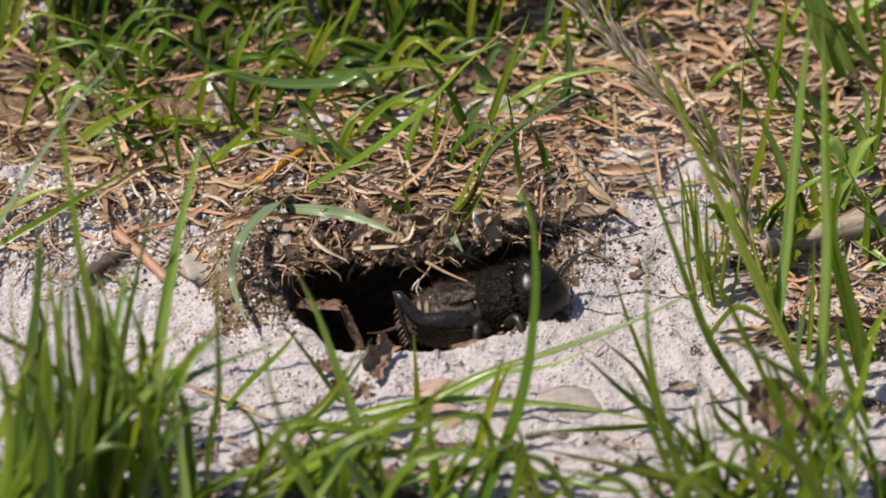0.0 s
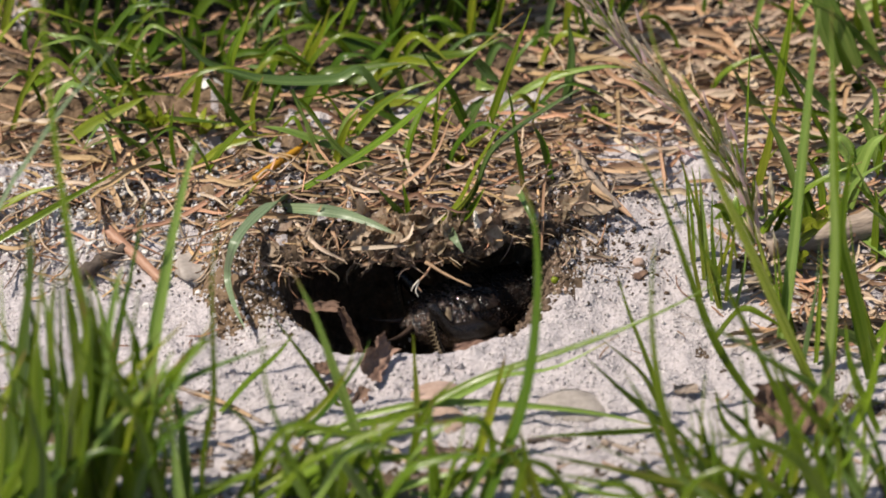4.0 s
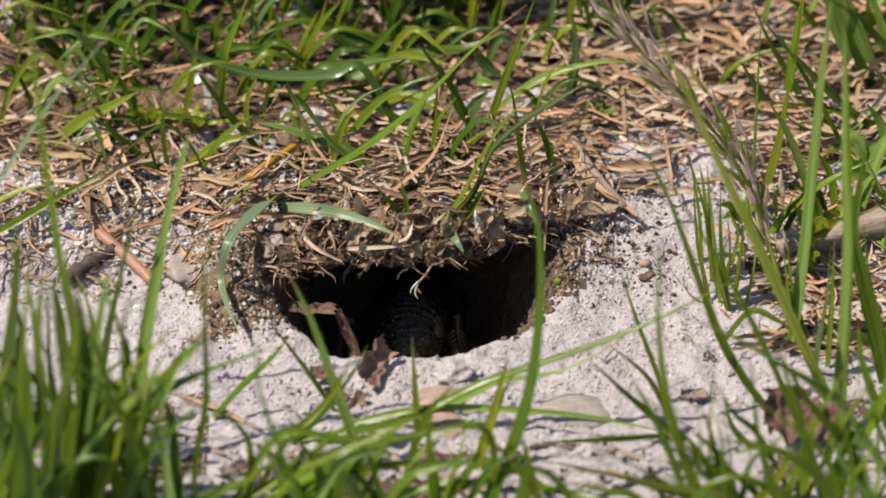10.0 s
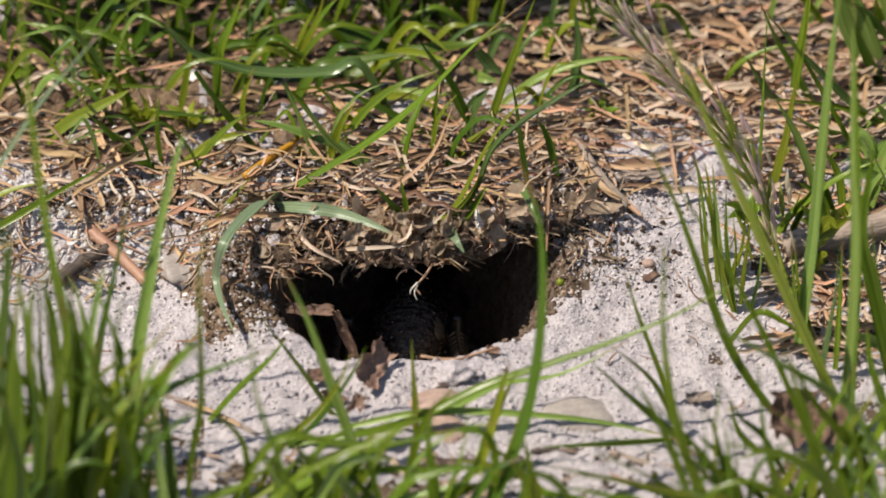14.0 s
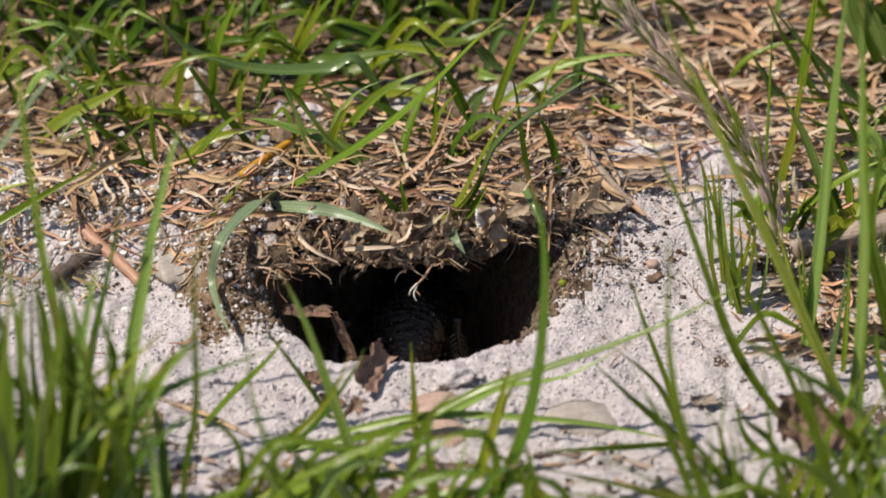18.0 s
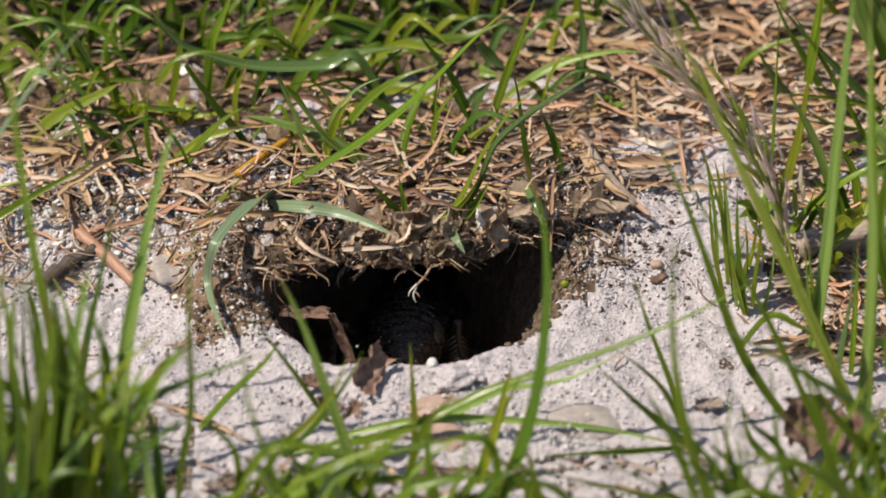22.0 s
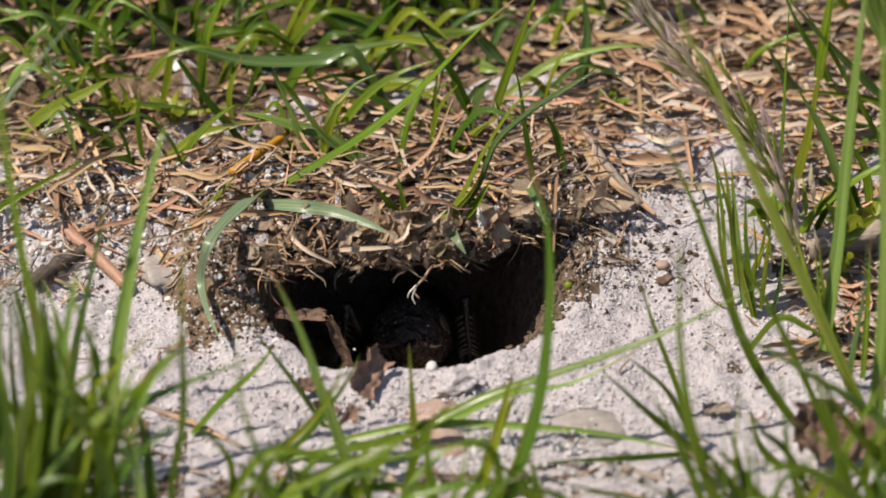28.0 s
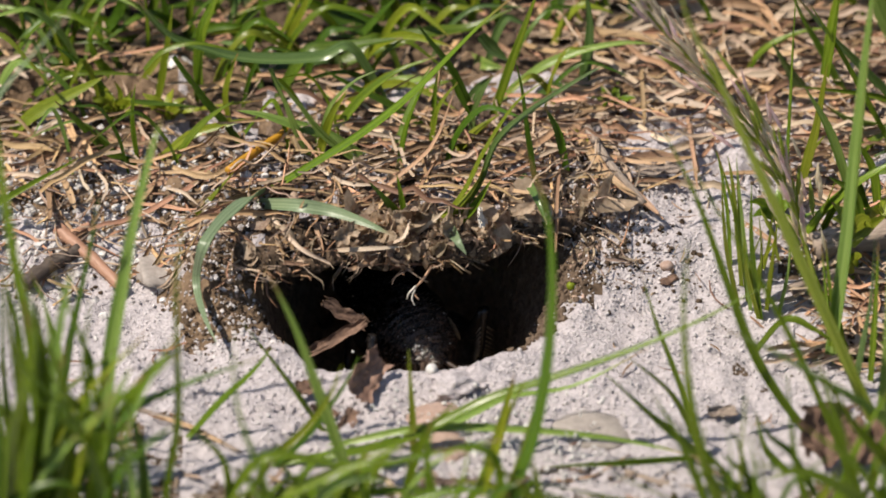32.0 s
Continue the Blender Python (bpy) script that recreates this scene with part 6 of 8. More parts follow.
blade(right_tall, GRASS, 0.61, (28.5, -7.8, 2.5), (28.0, -8.2, 9.2), (27.1, -8.2, 14.8), (26.5, -8.2, 16.6))
blade(right_tall, GRASS_LIME, 0.54, (31.6, -9.0, 2.5), (32.2, -9.0, 6.1), (32.5, -9.0, 9.3))
blade(right_tall, GRASS_LIME, 0.54, (30.9, -10.4, 1.9), (31.5, -10.4, 4.7), (33.2, -10.4, 7.9))
blade(right_tall, GRASS_LIME, 0.54, (33.5, -7.8, 2.5), (32.9, -8.2, 5.6), (33.2, -8.2, 9.2))
blade(right_tall, GRASS_LIME, 0.44, (30.0, -9.6, 2.1), (30.6, -9.6, 5.0), (31.7, -9.6, 8.5))

near_left = tuft("tall soft green grass blades close before the sand")
blade(near_left, GRASS, 1.92, (-43.2, -61.5, 0.0), (-43.5, -61.5, 6.9), (-43.8, -61.5, 18.9), (-43.3, -61.5, 28.0), (-42.1, -61.5, 36.3))
blade(near_left, GRASS, 1.74, (-40.6, -58.1, 0.0), (-41.2, -58.1, 4.4), (-42.1, -58.1, 15.3), (-42.4, -58.1, 23.2), (-41.6, -58.1, 31.0))
blade(near_left, GRASS, 1.74, (-37.3, -63.3, 0.0), (-38.2, -63.3, 8.0), (-38.8, -63.3, 16.0), (-39.5, -63.3, 23.8), (-40.1, -63.3, 30.3), (-40.2, -63.3, 35.3))
blade(near_left, GRASS, 1.57, (-43.6, -56.4, 0.0), (-42.2, -56.4, 3.3), (-39.7, -56.4, 15.5), (-38.7, -56.4, 22.2), (-39.1, -56.4, 27.4))
blade(near_left, GRASS, 1.92, (-35.5, -59.8, 0.0), (-36.4, -59.8, 5.7), (-37.3, -59.8, 15.1), (-37.3, -59.8, 23.1), (-38.1, -59.8, 30.8))
blade(near_left, GRASS_PALE, 1.39, (-37.4, -54.7, 0.0), (-37.4, -54.7, 2.1), (-37.5, -54.7, 15.8), (-38.6, -54.7, 23.8), (-39.1, -54.7, 28.1))
blade(near_left, GRASS_PALE, 1.39, (-39.4, -57.2, 0.0), (-38.6, -57.2, 3.8), (-37.3, -57.2, 14.7), (-36.8, -57.2, 19.4), (-35.3, -57.2, 27.9), (-34.4, -57.2, 31.5))
blade(near_left, GRASS, 1.57, (-33.9, -60.7, 0.0), (-33.1, -60.7, 6.3), (-32.6, -60.7, 14.3), (-33.5, -60.7, 22.2), (-32.7, -60.7, 30.0))
blade(near_left, GRASS_PALE, 2.08, (-48.0, -62.8, 0.0), (-42.8, -62.8, 6.6), (-38.7, -62.8, 11.2), (-34.7, -62.8, 15.8), (-31.2, -62.8, 19.7), (-29.1, -62.8, 23.7))
blade(near_left, GRASS, 2.27, (-41.8, -65.0, -0.0), (-40.6, -65.0, 9.3), (-39.8, -65.0, 18.5), (-38.7, -65.0, 24.4), (-39.5, -65.0, 28.5))
blade(near_left, GRASS, 2.08, (-34.1, -62.8, 0.0), (-36.5, -62.8, 6.6), (-38.1, -62.8, 13.3), (-40.7, -62.8, 16.1), (-44.3, -62.8, 19.7))
blade(near_left, GRASS, 1.74, (-29.8, -58.9, 0.0), (-31.4, -58.9, 4.6), (-32.7, -58.9, 11.2), (-33.7, -58.9, 16.3), (-37.2, -58.9, 21.2))
blade(near_left, GRASS, 1.74, (-32.8, -64.1, 0.0), (-34.2, -64.1, 8.3), (-34.8, -64.1, 14.1), (-34.4, -64.1, 18.7), (-30.7, -64.1, 23.9))
blade(near_left, GRASS, 1.57, (-37.4, -52.1, 0.0), (-34.5, -52.1, 6.0), (-30.9, -52.1, 11.4), (-28.1, -52.1, 16.8), (-24.6, -52.1, 19.7))
blade(near_left, GRASS_PALE, 1.57, (-35.2, -58.1, 0.0), (-33.5, -58.1, 3.9), (-31.9, -58.1, 11.3), (-30.8, -58.1, 16.7), (-27.8, -58.1, 20.6))
blade(near_left, GRASS, 2.08, (-45.5, -65.8, 0.0), (-44.1, -65.8, 9.9), (-43.1, -65.8, 20.4), (-43.3, -65.8, 28.7))
blade(near_left, GRASS, 0.77, (-25.2, -36.4, 0.0), (-22.2, -36.4, 3.9), (-18.6, -36.4, 7.8), (-16.9, -36.4, 10.3))
blade(near_left, GRASS_PALE, 1.31, (-27.8, -55.5, 0.0), (-28.3, -55.5, 4.2), (-28.8, -55.5, 11.0), (-30.0, -55.5, 16.0))
blade(near_left, GRASS_LIME, 0.96, (-22.7, -53.8, 0.0), (-21.6, -53.8, 0.6), (-15.7, -53.8, 4.3), (-10.5, -53.8, 7.4), (-4.7, -53.8, 10.0))
blade(near_left, GRASS, 1.39, (-17.9, -54.7, 0.0), (-15.7, -54.7, 1.5), (-11.1, -54.7, 4.3), (-5.2, -54.7, 5.6), (0.5, -54.7, 5.2))
blade(near_left, GRASS, 1.57, (-49.8, -61.5, 0.0), (-44.6, -61.5, 6.4), (-41.1, -61.5, 9.0), (-36.1, -61.5, 9.0), (-31.6, -61.5, 7.4))
blade(near_left, GRASS_LIME, 1.22, (-36.2, -56.4, 0.0), (-34.7, -56.4, 2.8), (-33.6, -56.4, 6.8), (-33.0, -56.4, 10.9))
blade(near_left, GRASS, 2.08, (-38.7, -64.1, 0.0), (-38.9, -64.1, 8.3), (-39.0, -64.1, 14.1), (-37.6, -64.1, 20.6), (-38.4, -64.1, 24.5))
blade(near_left, GRASS, 1.92, (-51.0, -60.7, 0.0), (-45.3, -60.7, 7.8), (-42.3, -60.7, 14.3), (-42.6, -60.7, 22.2))

left_soft = tuft("slender soft green grass blades rising from pale sand")
blade(left_soft, GRASS_BLUE, 0.82, (-46.9, -48.0, 0.0), (-46.1, -48.0, 10.1), (-45.7, -48.0, 15.6), (-45.2, -48.0, 21.1), (-44.7, -48.0, 26.5), (-44.5, -48.0, 30.9))
blade(left_soft, GRASS_DARK, 0.56, (-41.3, -46.0, 0.0), (-41.7, -46.0, 7.5), (-42.0, -46.0, 13.1), (-42.0, -46.0, 18.5), (-42.0, -46.0, 24.7))
blade(left_soft, GRASS_PALE, 0.75, (-42.3, -48.0, 0.0), (-42.9, -48.0, 11.5), (-43.2, -48.0, 17.0), (-43.6, -48.0, 21.8), (-44.2, -48.0, 25.8))
blade(left_soft, GRASS_DARK, 0.56, (-38.1, -40.0, 0.0), (-36.7, -40.0, 8.1), (-35.8, -40.0, 13.6), (-34.5, -40.0, 19.8), (-33.2, -40.0, 26.0))
blade(left_soft, GRASS_PALE, 0.63, (-36.5, -46.0, 0.0), (-37.3, -46.0, 13.1), (-37.6, -46.0, 18.5), (-38.2, -46.0, 22.0), (-39.1, -46.0, 24.1))
blade(left_soft, GRASS_PALE, 0.70, (-40.1, -54.0, 0.0), (-40.6, -54.0, 7.6), (-40.9, -54.0, 12.4), (-41.4, -54.0, 17.2), (-42.5, -54.0, 21.2))
blade(left_soft, GRASS_PALE, 0.70, (-45.2, -54.0, 0.0), (-43.5, -54.0, 8.3), (-42.7, -54.0, 12.4), (-42.2, -54.0, 16.5), (-42.6, -54.0, 19.9))
blade(left_soft, GRASS_PALE, 0.94, (-45.1, -56.0, 0.0), (-41.7, -56.0, 6.7), (-38.7, -56.0, 10.5), (-35.7, -56.0, 12.9), (-33.0, -56.0, 14.2))
blade(left_soft, GRASS_BLUE, 1.00, (-48.3, -52.0, 0.0), (-46.4, -52.0, 8.4), (-45.3, -52.0, 13.2), (-44.2, -52.0, 18.7), (-43.8, -52.0, 22.8))
blade(left_soft, GRASS, 0.69, (-39.6, -46.0, 0.0), (-40.2, -46.0, 13.1), (-40.5, -46.0, 17.9), (-41.1, -46.0, 21.3), (-41.7, -46.0, 23.3))
blade(left_soft, GRASS_DARK, 0.75, (-38.3, -46.0, 0.0), (-38.6, -46.0, 8.9), (-38.7, -46.0, 13.1), (-39.1, -46.0, 16.5), (-38.6, -46.0, 19.9))
blade(left_soft, GRASS_PALE, 0.56, (-36.1, -44.0, 0.0), (-36.7, -44.0, 13.2), (-36.8, -44.0, 16.7), (-36.2, -44.0, 20.1), (-35.6, -44.0, 22.8))
blade(left_soft, GRASS_DARK, 0.63, (-36.7, -46.0, 0.0), (-34.7, -46.0, 8.9), (-34.1, -46.0, 11.7), (-33.6, -46.0, 14.4), (-34.8, -46.0, 17.9))
blade(left_soft, GRASS, 0.75, (-47.5, -48.0, 0.0), (-45.4, -48.0, 14.3), (-44.8, -48.0, 18.4), (-45.5, -48.0, 22.4), (-45.8, -48.0, 25.2))

roof_grey = tuft("grey-green broad grass blades drooping over the burrow edge")
blade(roof_grey, GRASS_GREY, 1.36, (-18.1, -1.2, 7.7), (-19.8, -8.2, 10.9), (-22.4, -12.4, 10.7), (-24.1, -16.8, 10.2), (-24.9, -15.1, 5.3), (-24.0, -20.1, 4.3), (-22.7, -23.5, 3.2), twist=0.1)
blade(roof_grey, GRASS_GREY, 1.36, (-19.4, -3.6, 7.6), (-15.4, -9.2, 10.6), (-11.7, -10.3, 10.6), (-8.0, -12.7, 10.5), (-5.1, -14.2, 9.8), twist=-0.1)
blade(roof_grey, GRASS_GREY, 0.60, (-61.7, -34.0, 0.0), (-48.5, -34.0, 26.3), (-46.6, -34.0, 29.6), (-42.3, -34.0, 36.7), (-39.3, -34.0, 40.7), (-35.1, -34.0, 45.9), twist=0.2)
blade(roof_grey, GRASS_GREY, 1.06, (0.1, -7.5, 7.5), (0.8, -13.2, 9.2), (1.9, -14.6, 8.0))
blade(roof_grey, GRASS_BLUE, 0.90, (7.2, 3.0, 7.7), (8.6, -5.3, 10.0), (10.0, -8.8, 8.1))

corner_blades = tuft("green grass blades beside dark brown leaves")
blade(corner_blades, GRASS, 1.41, (40.8, -58.0, 0.0), (39.9, -58.0, 2.6), (37.7, -58.0, 9.5), (35.8, -58.0, 16.3), (34.8, -58.0, 20.3))
blade(corner_blades, GRASS_LIME, 0.94, (33.4, -66.0, 0.0), (29.3, -66.0, 8.2), (23.5, -66.0, 9.7), (17.8, -66.0, 11.1), (11.7, -66.0, 12.1))
blade(corner_blades, GRASS, 0.94, (24.1, -66.0, 0.0), (20.1, -66.0, 8.0), (16.6, -66.0, 9.3), (11.7, -66.0, 10.4))
blade(corner_blades, GRASS, 0.94, (25.0, -62.0, 0.0), (25.6, -62.0, 5.5), (26.3, -62.0, 12.0), (25.8, -62.0, 17.5))
blade(corner_blades, GRASS, 1.02, (29.2, -64.0, 0.0), (28.8, -64.0, 7.1), (28.5, -64.0, 13.2), (27.7, -64.0, 17.6))
blade(corner_blades, GRASS_DARK, 0.70, (36.5, -52.0, 0.0), (32.8, -52.0, 7.5), (30.4, -52.0, 9.9), (28.8, -52.0, 12.8))
blade(corner_blades, GRASS, 1.56, (45.1, -70.0, 0.0), (39.7, -70.0, 10.9), (37.0, -70.0, 14.8), (32.9, -70.0, 16.9), (28.1, -70.0, 18.0))
blade(corner_blades, GRASS, 1.17, (36.5, -66.0, 0.0), (34.2, -66.0, 8.0), (33.1, -66.0, 11.7), (32.5, -66.0, 14.8))
blade(corner_blades, GRASS, 1.17, (37.6, -62.0, 0.0), (40.5, -62.0, 5.8), (43.0, -62.0, 9.8), (45.2, -62.0, 13.9))
blade(corner_blades, GRASS_LIME, 0.62, (37.1, -56.0, 0.0), (37.7, -56.0, 1.7), (41.2, -56.0, 11.0), (43.4, -56.0, 15.1), (45.0, -56.0, 20.8))
blade(corner_blades, GRASS_PALE, 1.17, (45.4, -60.0, 0.0), (44.4, -60.0, 4.2), (42.7, -60.0, 12.1), (41.3, -60.0, 18.2))
blade(corner_blades, GRASS_DARK, 1.25, (29.0, -64.0, 0.0), (30.6, -64.0, 7.1), (31.6, -64.0, 11.8), (35.5, -64.0, 15.2))
blade(corner_blades, GRASS, 0.94, (20.9, -68.0, 0.0), (25.8, -68.0, 9.6), (27.7, -68.0, 11.6), (30.9, -68.0, 12.3), (34.9, -68.0, 10.3))
blade(corner_blades, GRASS, 0.94, (35.3, -55.0, 0.0), (35.7, -55.0, 1.4), (37.9, -55.0, 9.0), (39.5, -55.0, 13.1), (42.2, -55.0, 18.5))
blade(corner_blades, GRASS_LIME, 0.70, (28.1, -58.0, 0.0), (27.8, -58.0, 3.3), (27.4, -58.0, 9.5), (27.6, -58.0, 16.3), (27.8, -58.0, 18.3))
blade(corner_blades, GRASS, 1.10, (42.6, -66.0, 0.0), (42.0, -66.0, 8.0), (41.5, -66.0, 14.4), (39.9, -66.0, 18.5))
blade(corner_blades, GRASS_PALE, 0.79, (47.4, -64.0, 0.0), (43.8, -64.0, 7.1), (40.8, -64.0, 11.8), (39.0, -64.0, 15.9))
blade(corner_blades, GRASS, 0.79, (38.7, -60.0, 0.0), (36.6, -60.0, 4.2), (31.9, -60.0, 6.6), (27.2, -60.0, 8.7), (23.7, -60.0, 10.7))

edge_blades = tuft("bent green and olive grass blades along the edge of the sand")
blade(edge_blades, GRASS_LIME, 0.79, (-19.7, -50.0, 0.0), (-16.8, -50.0, 5.8), (-13.4, -50.0, 9.5), (-11.1, -50.0, 13.1), (-9.9, -50.0, 16.5))
blade(edge_blades, GRASS, 0.94, (-24.4, -62.0, 0.0), (-17.8, -62.0, 13.2), (-10.4, -62.0, 13.0), (-3.1, -62.0, 13.4))
blade(edge_blades, GRASS, 0.79, (-21.1, -64.0, 0.0), (-16.7, -64.0, 8.7), (-11.5, -64.0, 12.6), (-6.0, -64.0, 15.2), (-2.5, -64.0, 18.6))
blade(edge_blades, GRASS, 0.79, (-11.7, -58.0, 0.0), (-8.9, -58.0, 5.7), (-5.6, -58.0, 11.5), (-2.7, -58.0, 14.9))
blade(edge_blades, GRASS, 0.94, (-1.6, -58.0, 0.0), (-1.7, -58.0, 4.9), (-1.8, -58.0, 10.9), (-1.2, -58.0, 15.7))
blade(edge_blades, GRASS, 0.79, (-1.6, -60.0, 0.0), (0.2, -60.0, 6.2), (1.6, -60.0, 10.9), (2.2, -60.0, 16.9))
blade(edge_blades, GRASS_LIME, 1.10, (3.1, -47.5, -0.2), (5.0, -46.0, 6.8), (6.4, -46.0, 13.2), twist=0.2)
blade(edge_blades, GRASS_LIME, 1.17, (4.6, -52.0, 0.0), (4.9, -52.0, 1.0), (6.9, -52.0, 7.2), (8.5, -52.0, 14.3), twist=0.2)
blade(edge_blades, GRASS, 0.70, (-12.4, -56.0, 0.0), (-8.6, -56.0, 7.6), (-3.9, -56.0, 9.7), (2.1, -56.0, 11.3), (5.5, -56.0, 12.0))
blade(edge_blades, GRASS, 1.02, (-9.9, -66.0, 0.0), (-5.0, -66.0, 9.8), (-1.7, -66.0, 12.0), (2.1, -66.0, 12.7), (5.9, -66.0, 11.9))
blade(edge_blades, GRASS_PALE, 0.94, (-16.9, -64.0, 0.0), (-12.6, -64.0, 8.5), (-11.0, -64.0, 11.4), (-8.2, -64.0, 12.7), (-5.0, -64.0, 12.2))
blade(edge_blades, GRASS, 0.94, (16.8, -66.0, 0.0), (11.9, -66.0, 9.8), (9.1, -66.0, 12.0), (5.9, -66.0, 12.7))
blade(edge_blades, GRASS_DARK, 0.94, (0.2, -60.0, 0.0), (3.2, -60.0, 6.0), (4.9, -60.0, 8.9), (7.6, -60.0, 10.2))
blade(edge_blades, GRASS, 0.79, (-5.7, -60.0, 0.0), (-7.2, -60.0, 6.0), (-8.3, -60.0, 10.2), (-10.5, -60.0, 12.8))
blade(edge_blades, GRASS, 0.70, (-9.9, -58.0, 0.0), (-12.7, -58.0, 5.6), (-14.9, -58.0, 9.6), (-17.1, -58.0, 11.5))

left_corner = tuft("dense lush green grass tuft in the sand")
blade(left_corner, GRASS, 1.15, (-51.8, -64.2, 0.0), (-52.9, -64.9, 15.3), (-60.9, -65.5, 27.8))
blade(left_corner, GRASS, 0.98, (-36.7, -59.7, 0.0), (-39.6, -60.5, 10.6), (-45.5, -61.1, 17.7))
blade(left_corner, GRASS, 0.89, (-38.1, -54.3, 0.0), (-35.6, -54.4, 4.4), (-28.1, -54.6, 10.3))
blade(left_corner, GRASS, 0.91, (-33.8, -65.1, 0.0), (-39.6, -66.1, 5.8), (-43.3, -66.7, 10.0))
blade(left_corner, GRASS_LIME, 1.23, (-40.2, -53.6, 0.0), (-36.3, -54.0, 5.7), (-32.8, -54.4, 10.4))
blade(left_corner, GRASS_LIME, 1.24, (-52.6, -57.8, 0.0), (-48.4, -58.6, 12.9), (-45.0, -59.2, 21.7))
blade(left_corner, GRASS, 1.09, (-46.2, -56.7, 0.0), (-51.8, -56.1, 4.7), (-59.5, -55.4, 7.7))
blade(left_corner, GRASS, 1.00, (-39.9, -56.0, 0.0), (-36.2, -56.0, 7.8), (-29.1, -56.0, 16.0))
blade(left_corner, GRASS, 0.94, (-38.8, -64.4, 0.0), (-38.8, -64.4, 0.2), (-44.5, -65.0, 15.6), (-54.0, -65.4, 25.4))
blade(left_corner, GRASS, 0.80, (-35.5, -65.3, 0.0), (-32.3, -65.1, 13.1), (-30.5, -65.0, 22.9))
blade(left_corner, GRASS, 0.74, (-39.2, -56.0, 0.0), (-37.4, -56.6, 6.9), (-30.4, -57.4, 15.3))
blade(left_corner, GRASS, 0.97, (-50.6, -60.6, 0.0), (-56.0, -60.3, 13.1), (-57.6, -60.1, 22.2))
blade(left_corner, GRASS, 0.92, (-43.2, -50.6, 0.0), (-38.6, -49.3, 10.1), (-30.4, -47.4, 17.5))
blade(left_corner, GRASS_LIME, 0.95, (-40.5, -57.9, 0.0), (-35.8, -57.2, 14.4), (-27.7, -56.6, 24.1))
blade(left_corner, GRASS, 0.94, (-42.6, -67.9, 0.0), (-40.4, -68.2, 17.6), (-41.6, -68.4, 30.0))
blade(left_corner, GRASS_PALE, 0.75, (-47.2, -65.0, 0.0), (-47.3, -65.0, 0.6), (-53.7, -64.9, 12.4), (-60.1, -64.8, 19.8))
blade(left_corner, GRASS, 1.18, (-48.7, -64.3, 0.0), (-47.6, -65.0, 19.1), (-51.9, -65.5, 31.5))
blade(left_corner, GRASS, 1.15, (-32.0, -65.0, 0.0), (-32.0, -65.0, 0.9), (-30.1, -63.9, 11.6), (-31.9, -63.2, 18.3))
blade(left_corner, GRASS, 1.16, (-45.1, -52.9, 0.0), (-45.3, -53.5, 10.8), (-44.4, -53.9, 19.5))
blade(left_corner, GRASS, 1.08, (-41.0, -55.7, 0.0), (-42.1, -56.3, 10.7), (-48.1, -56.9, 19.6))
blade(left_corner, GRASS_PALE, 0.78, (-37.7, -60.6, 0.0), (-37.2, -60.7, 14.2), (-35.0, -60.8, 25.3))
blade(left_corner, GRASS, 1.24, (-36.1, -54.0, 0.0), (-42.6, -53.4, 14.7), (-57.3, -52.8, 24.2))
blade(left_corner, GRASS, 0.78, (-31.2, -55.2, 0.0), (-33.2, -54.7, 18.6), (-36.9, -54.3, 30.6))
blade(left_corner, GRASS_LIME, 0.73, (-38.4, -60.6, 0.0), (-37.5, -60.8, 10.3), (-41.0, -61.0, 17.8))
blade(left_corner, GRASS, 0.63, (-30.1, -67.9, 0.0), (-31.7, -68.3, 16.7), (-41.6, -68.7, 28.6))
blade(left_corner, GRASS_PALE, 0.79, (-34.4, -64.6, 0.0), (-34.3, -64.6, 1.1), (-29.4, -64.0, 18.2), (-24.4, -63.6, 28.9))
blade(left_corner, GRASS, 1.20, (-37.3, -64.3, 0.0), (-37.1, -64.3, 2.4), (-34.8, -64.1, 20.5), (-38.9, -63.9, 31.7))
blade(left_corner, GRASS_PALE, 0.98, (-48.9, -56.9, 0.0), (-45.5, -56.7, 6.0), (-33.4, -56.1, 13.2))
blade(left_corner, GRASS, 0.67, (-52.5, -62.9, 0.0), (-51.9, -62.9, 2.9), (-44.4, -62.8, 11.9), (-40.7, -62.7, 17.6))
blade(left_corner, GRASS, 1.15, (-22.7, -62.6, 0.0), (-22.4, -62.5, 1.3), (-19.4, -61.8, 4.4))
blade(left_corner, GRASS, 1.20, (-14.9, -52.8, 0.0), (-14.4, -52.6, 2.2), (-11.9, -52.1, 4.6))
blade(left_corner, GRASS, 1.18, (-19.8, -63.3, 0.0), (-19.8, -63.3, 0.3), (-17.5, -62.6, 3.1))
blade(left_corner, GRASS_PALE, 0.99, (-22.6, -68.5, 0.0), (-24.3, -68.1, 2.3), (-29.6, -67.4, 4.4))
blade(left_corner, GRASS, 0.78, (-27.9, -63.1, 0.0), (-27.9, -63.1, 0.1), (-29.2, -62.9, 6.5), (-29.6, -62.9, 10.5))

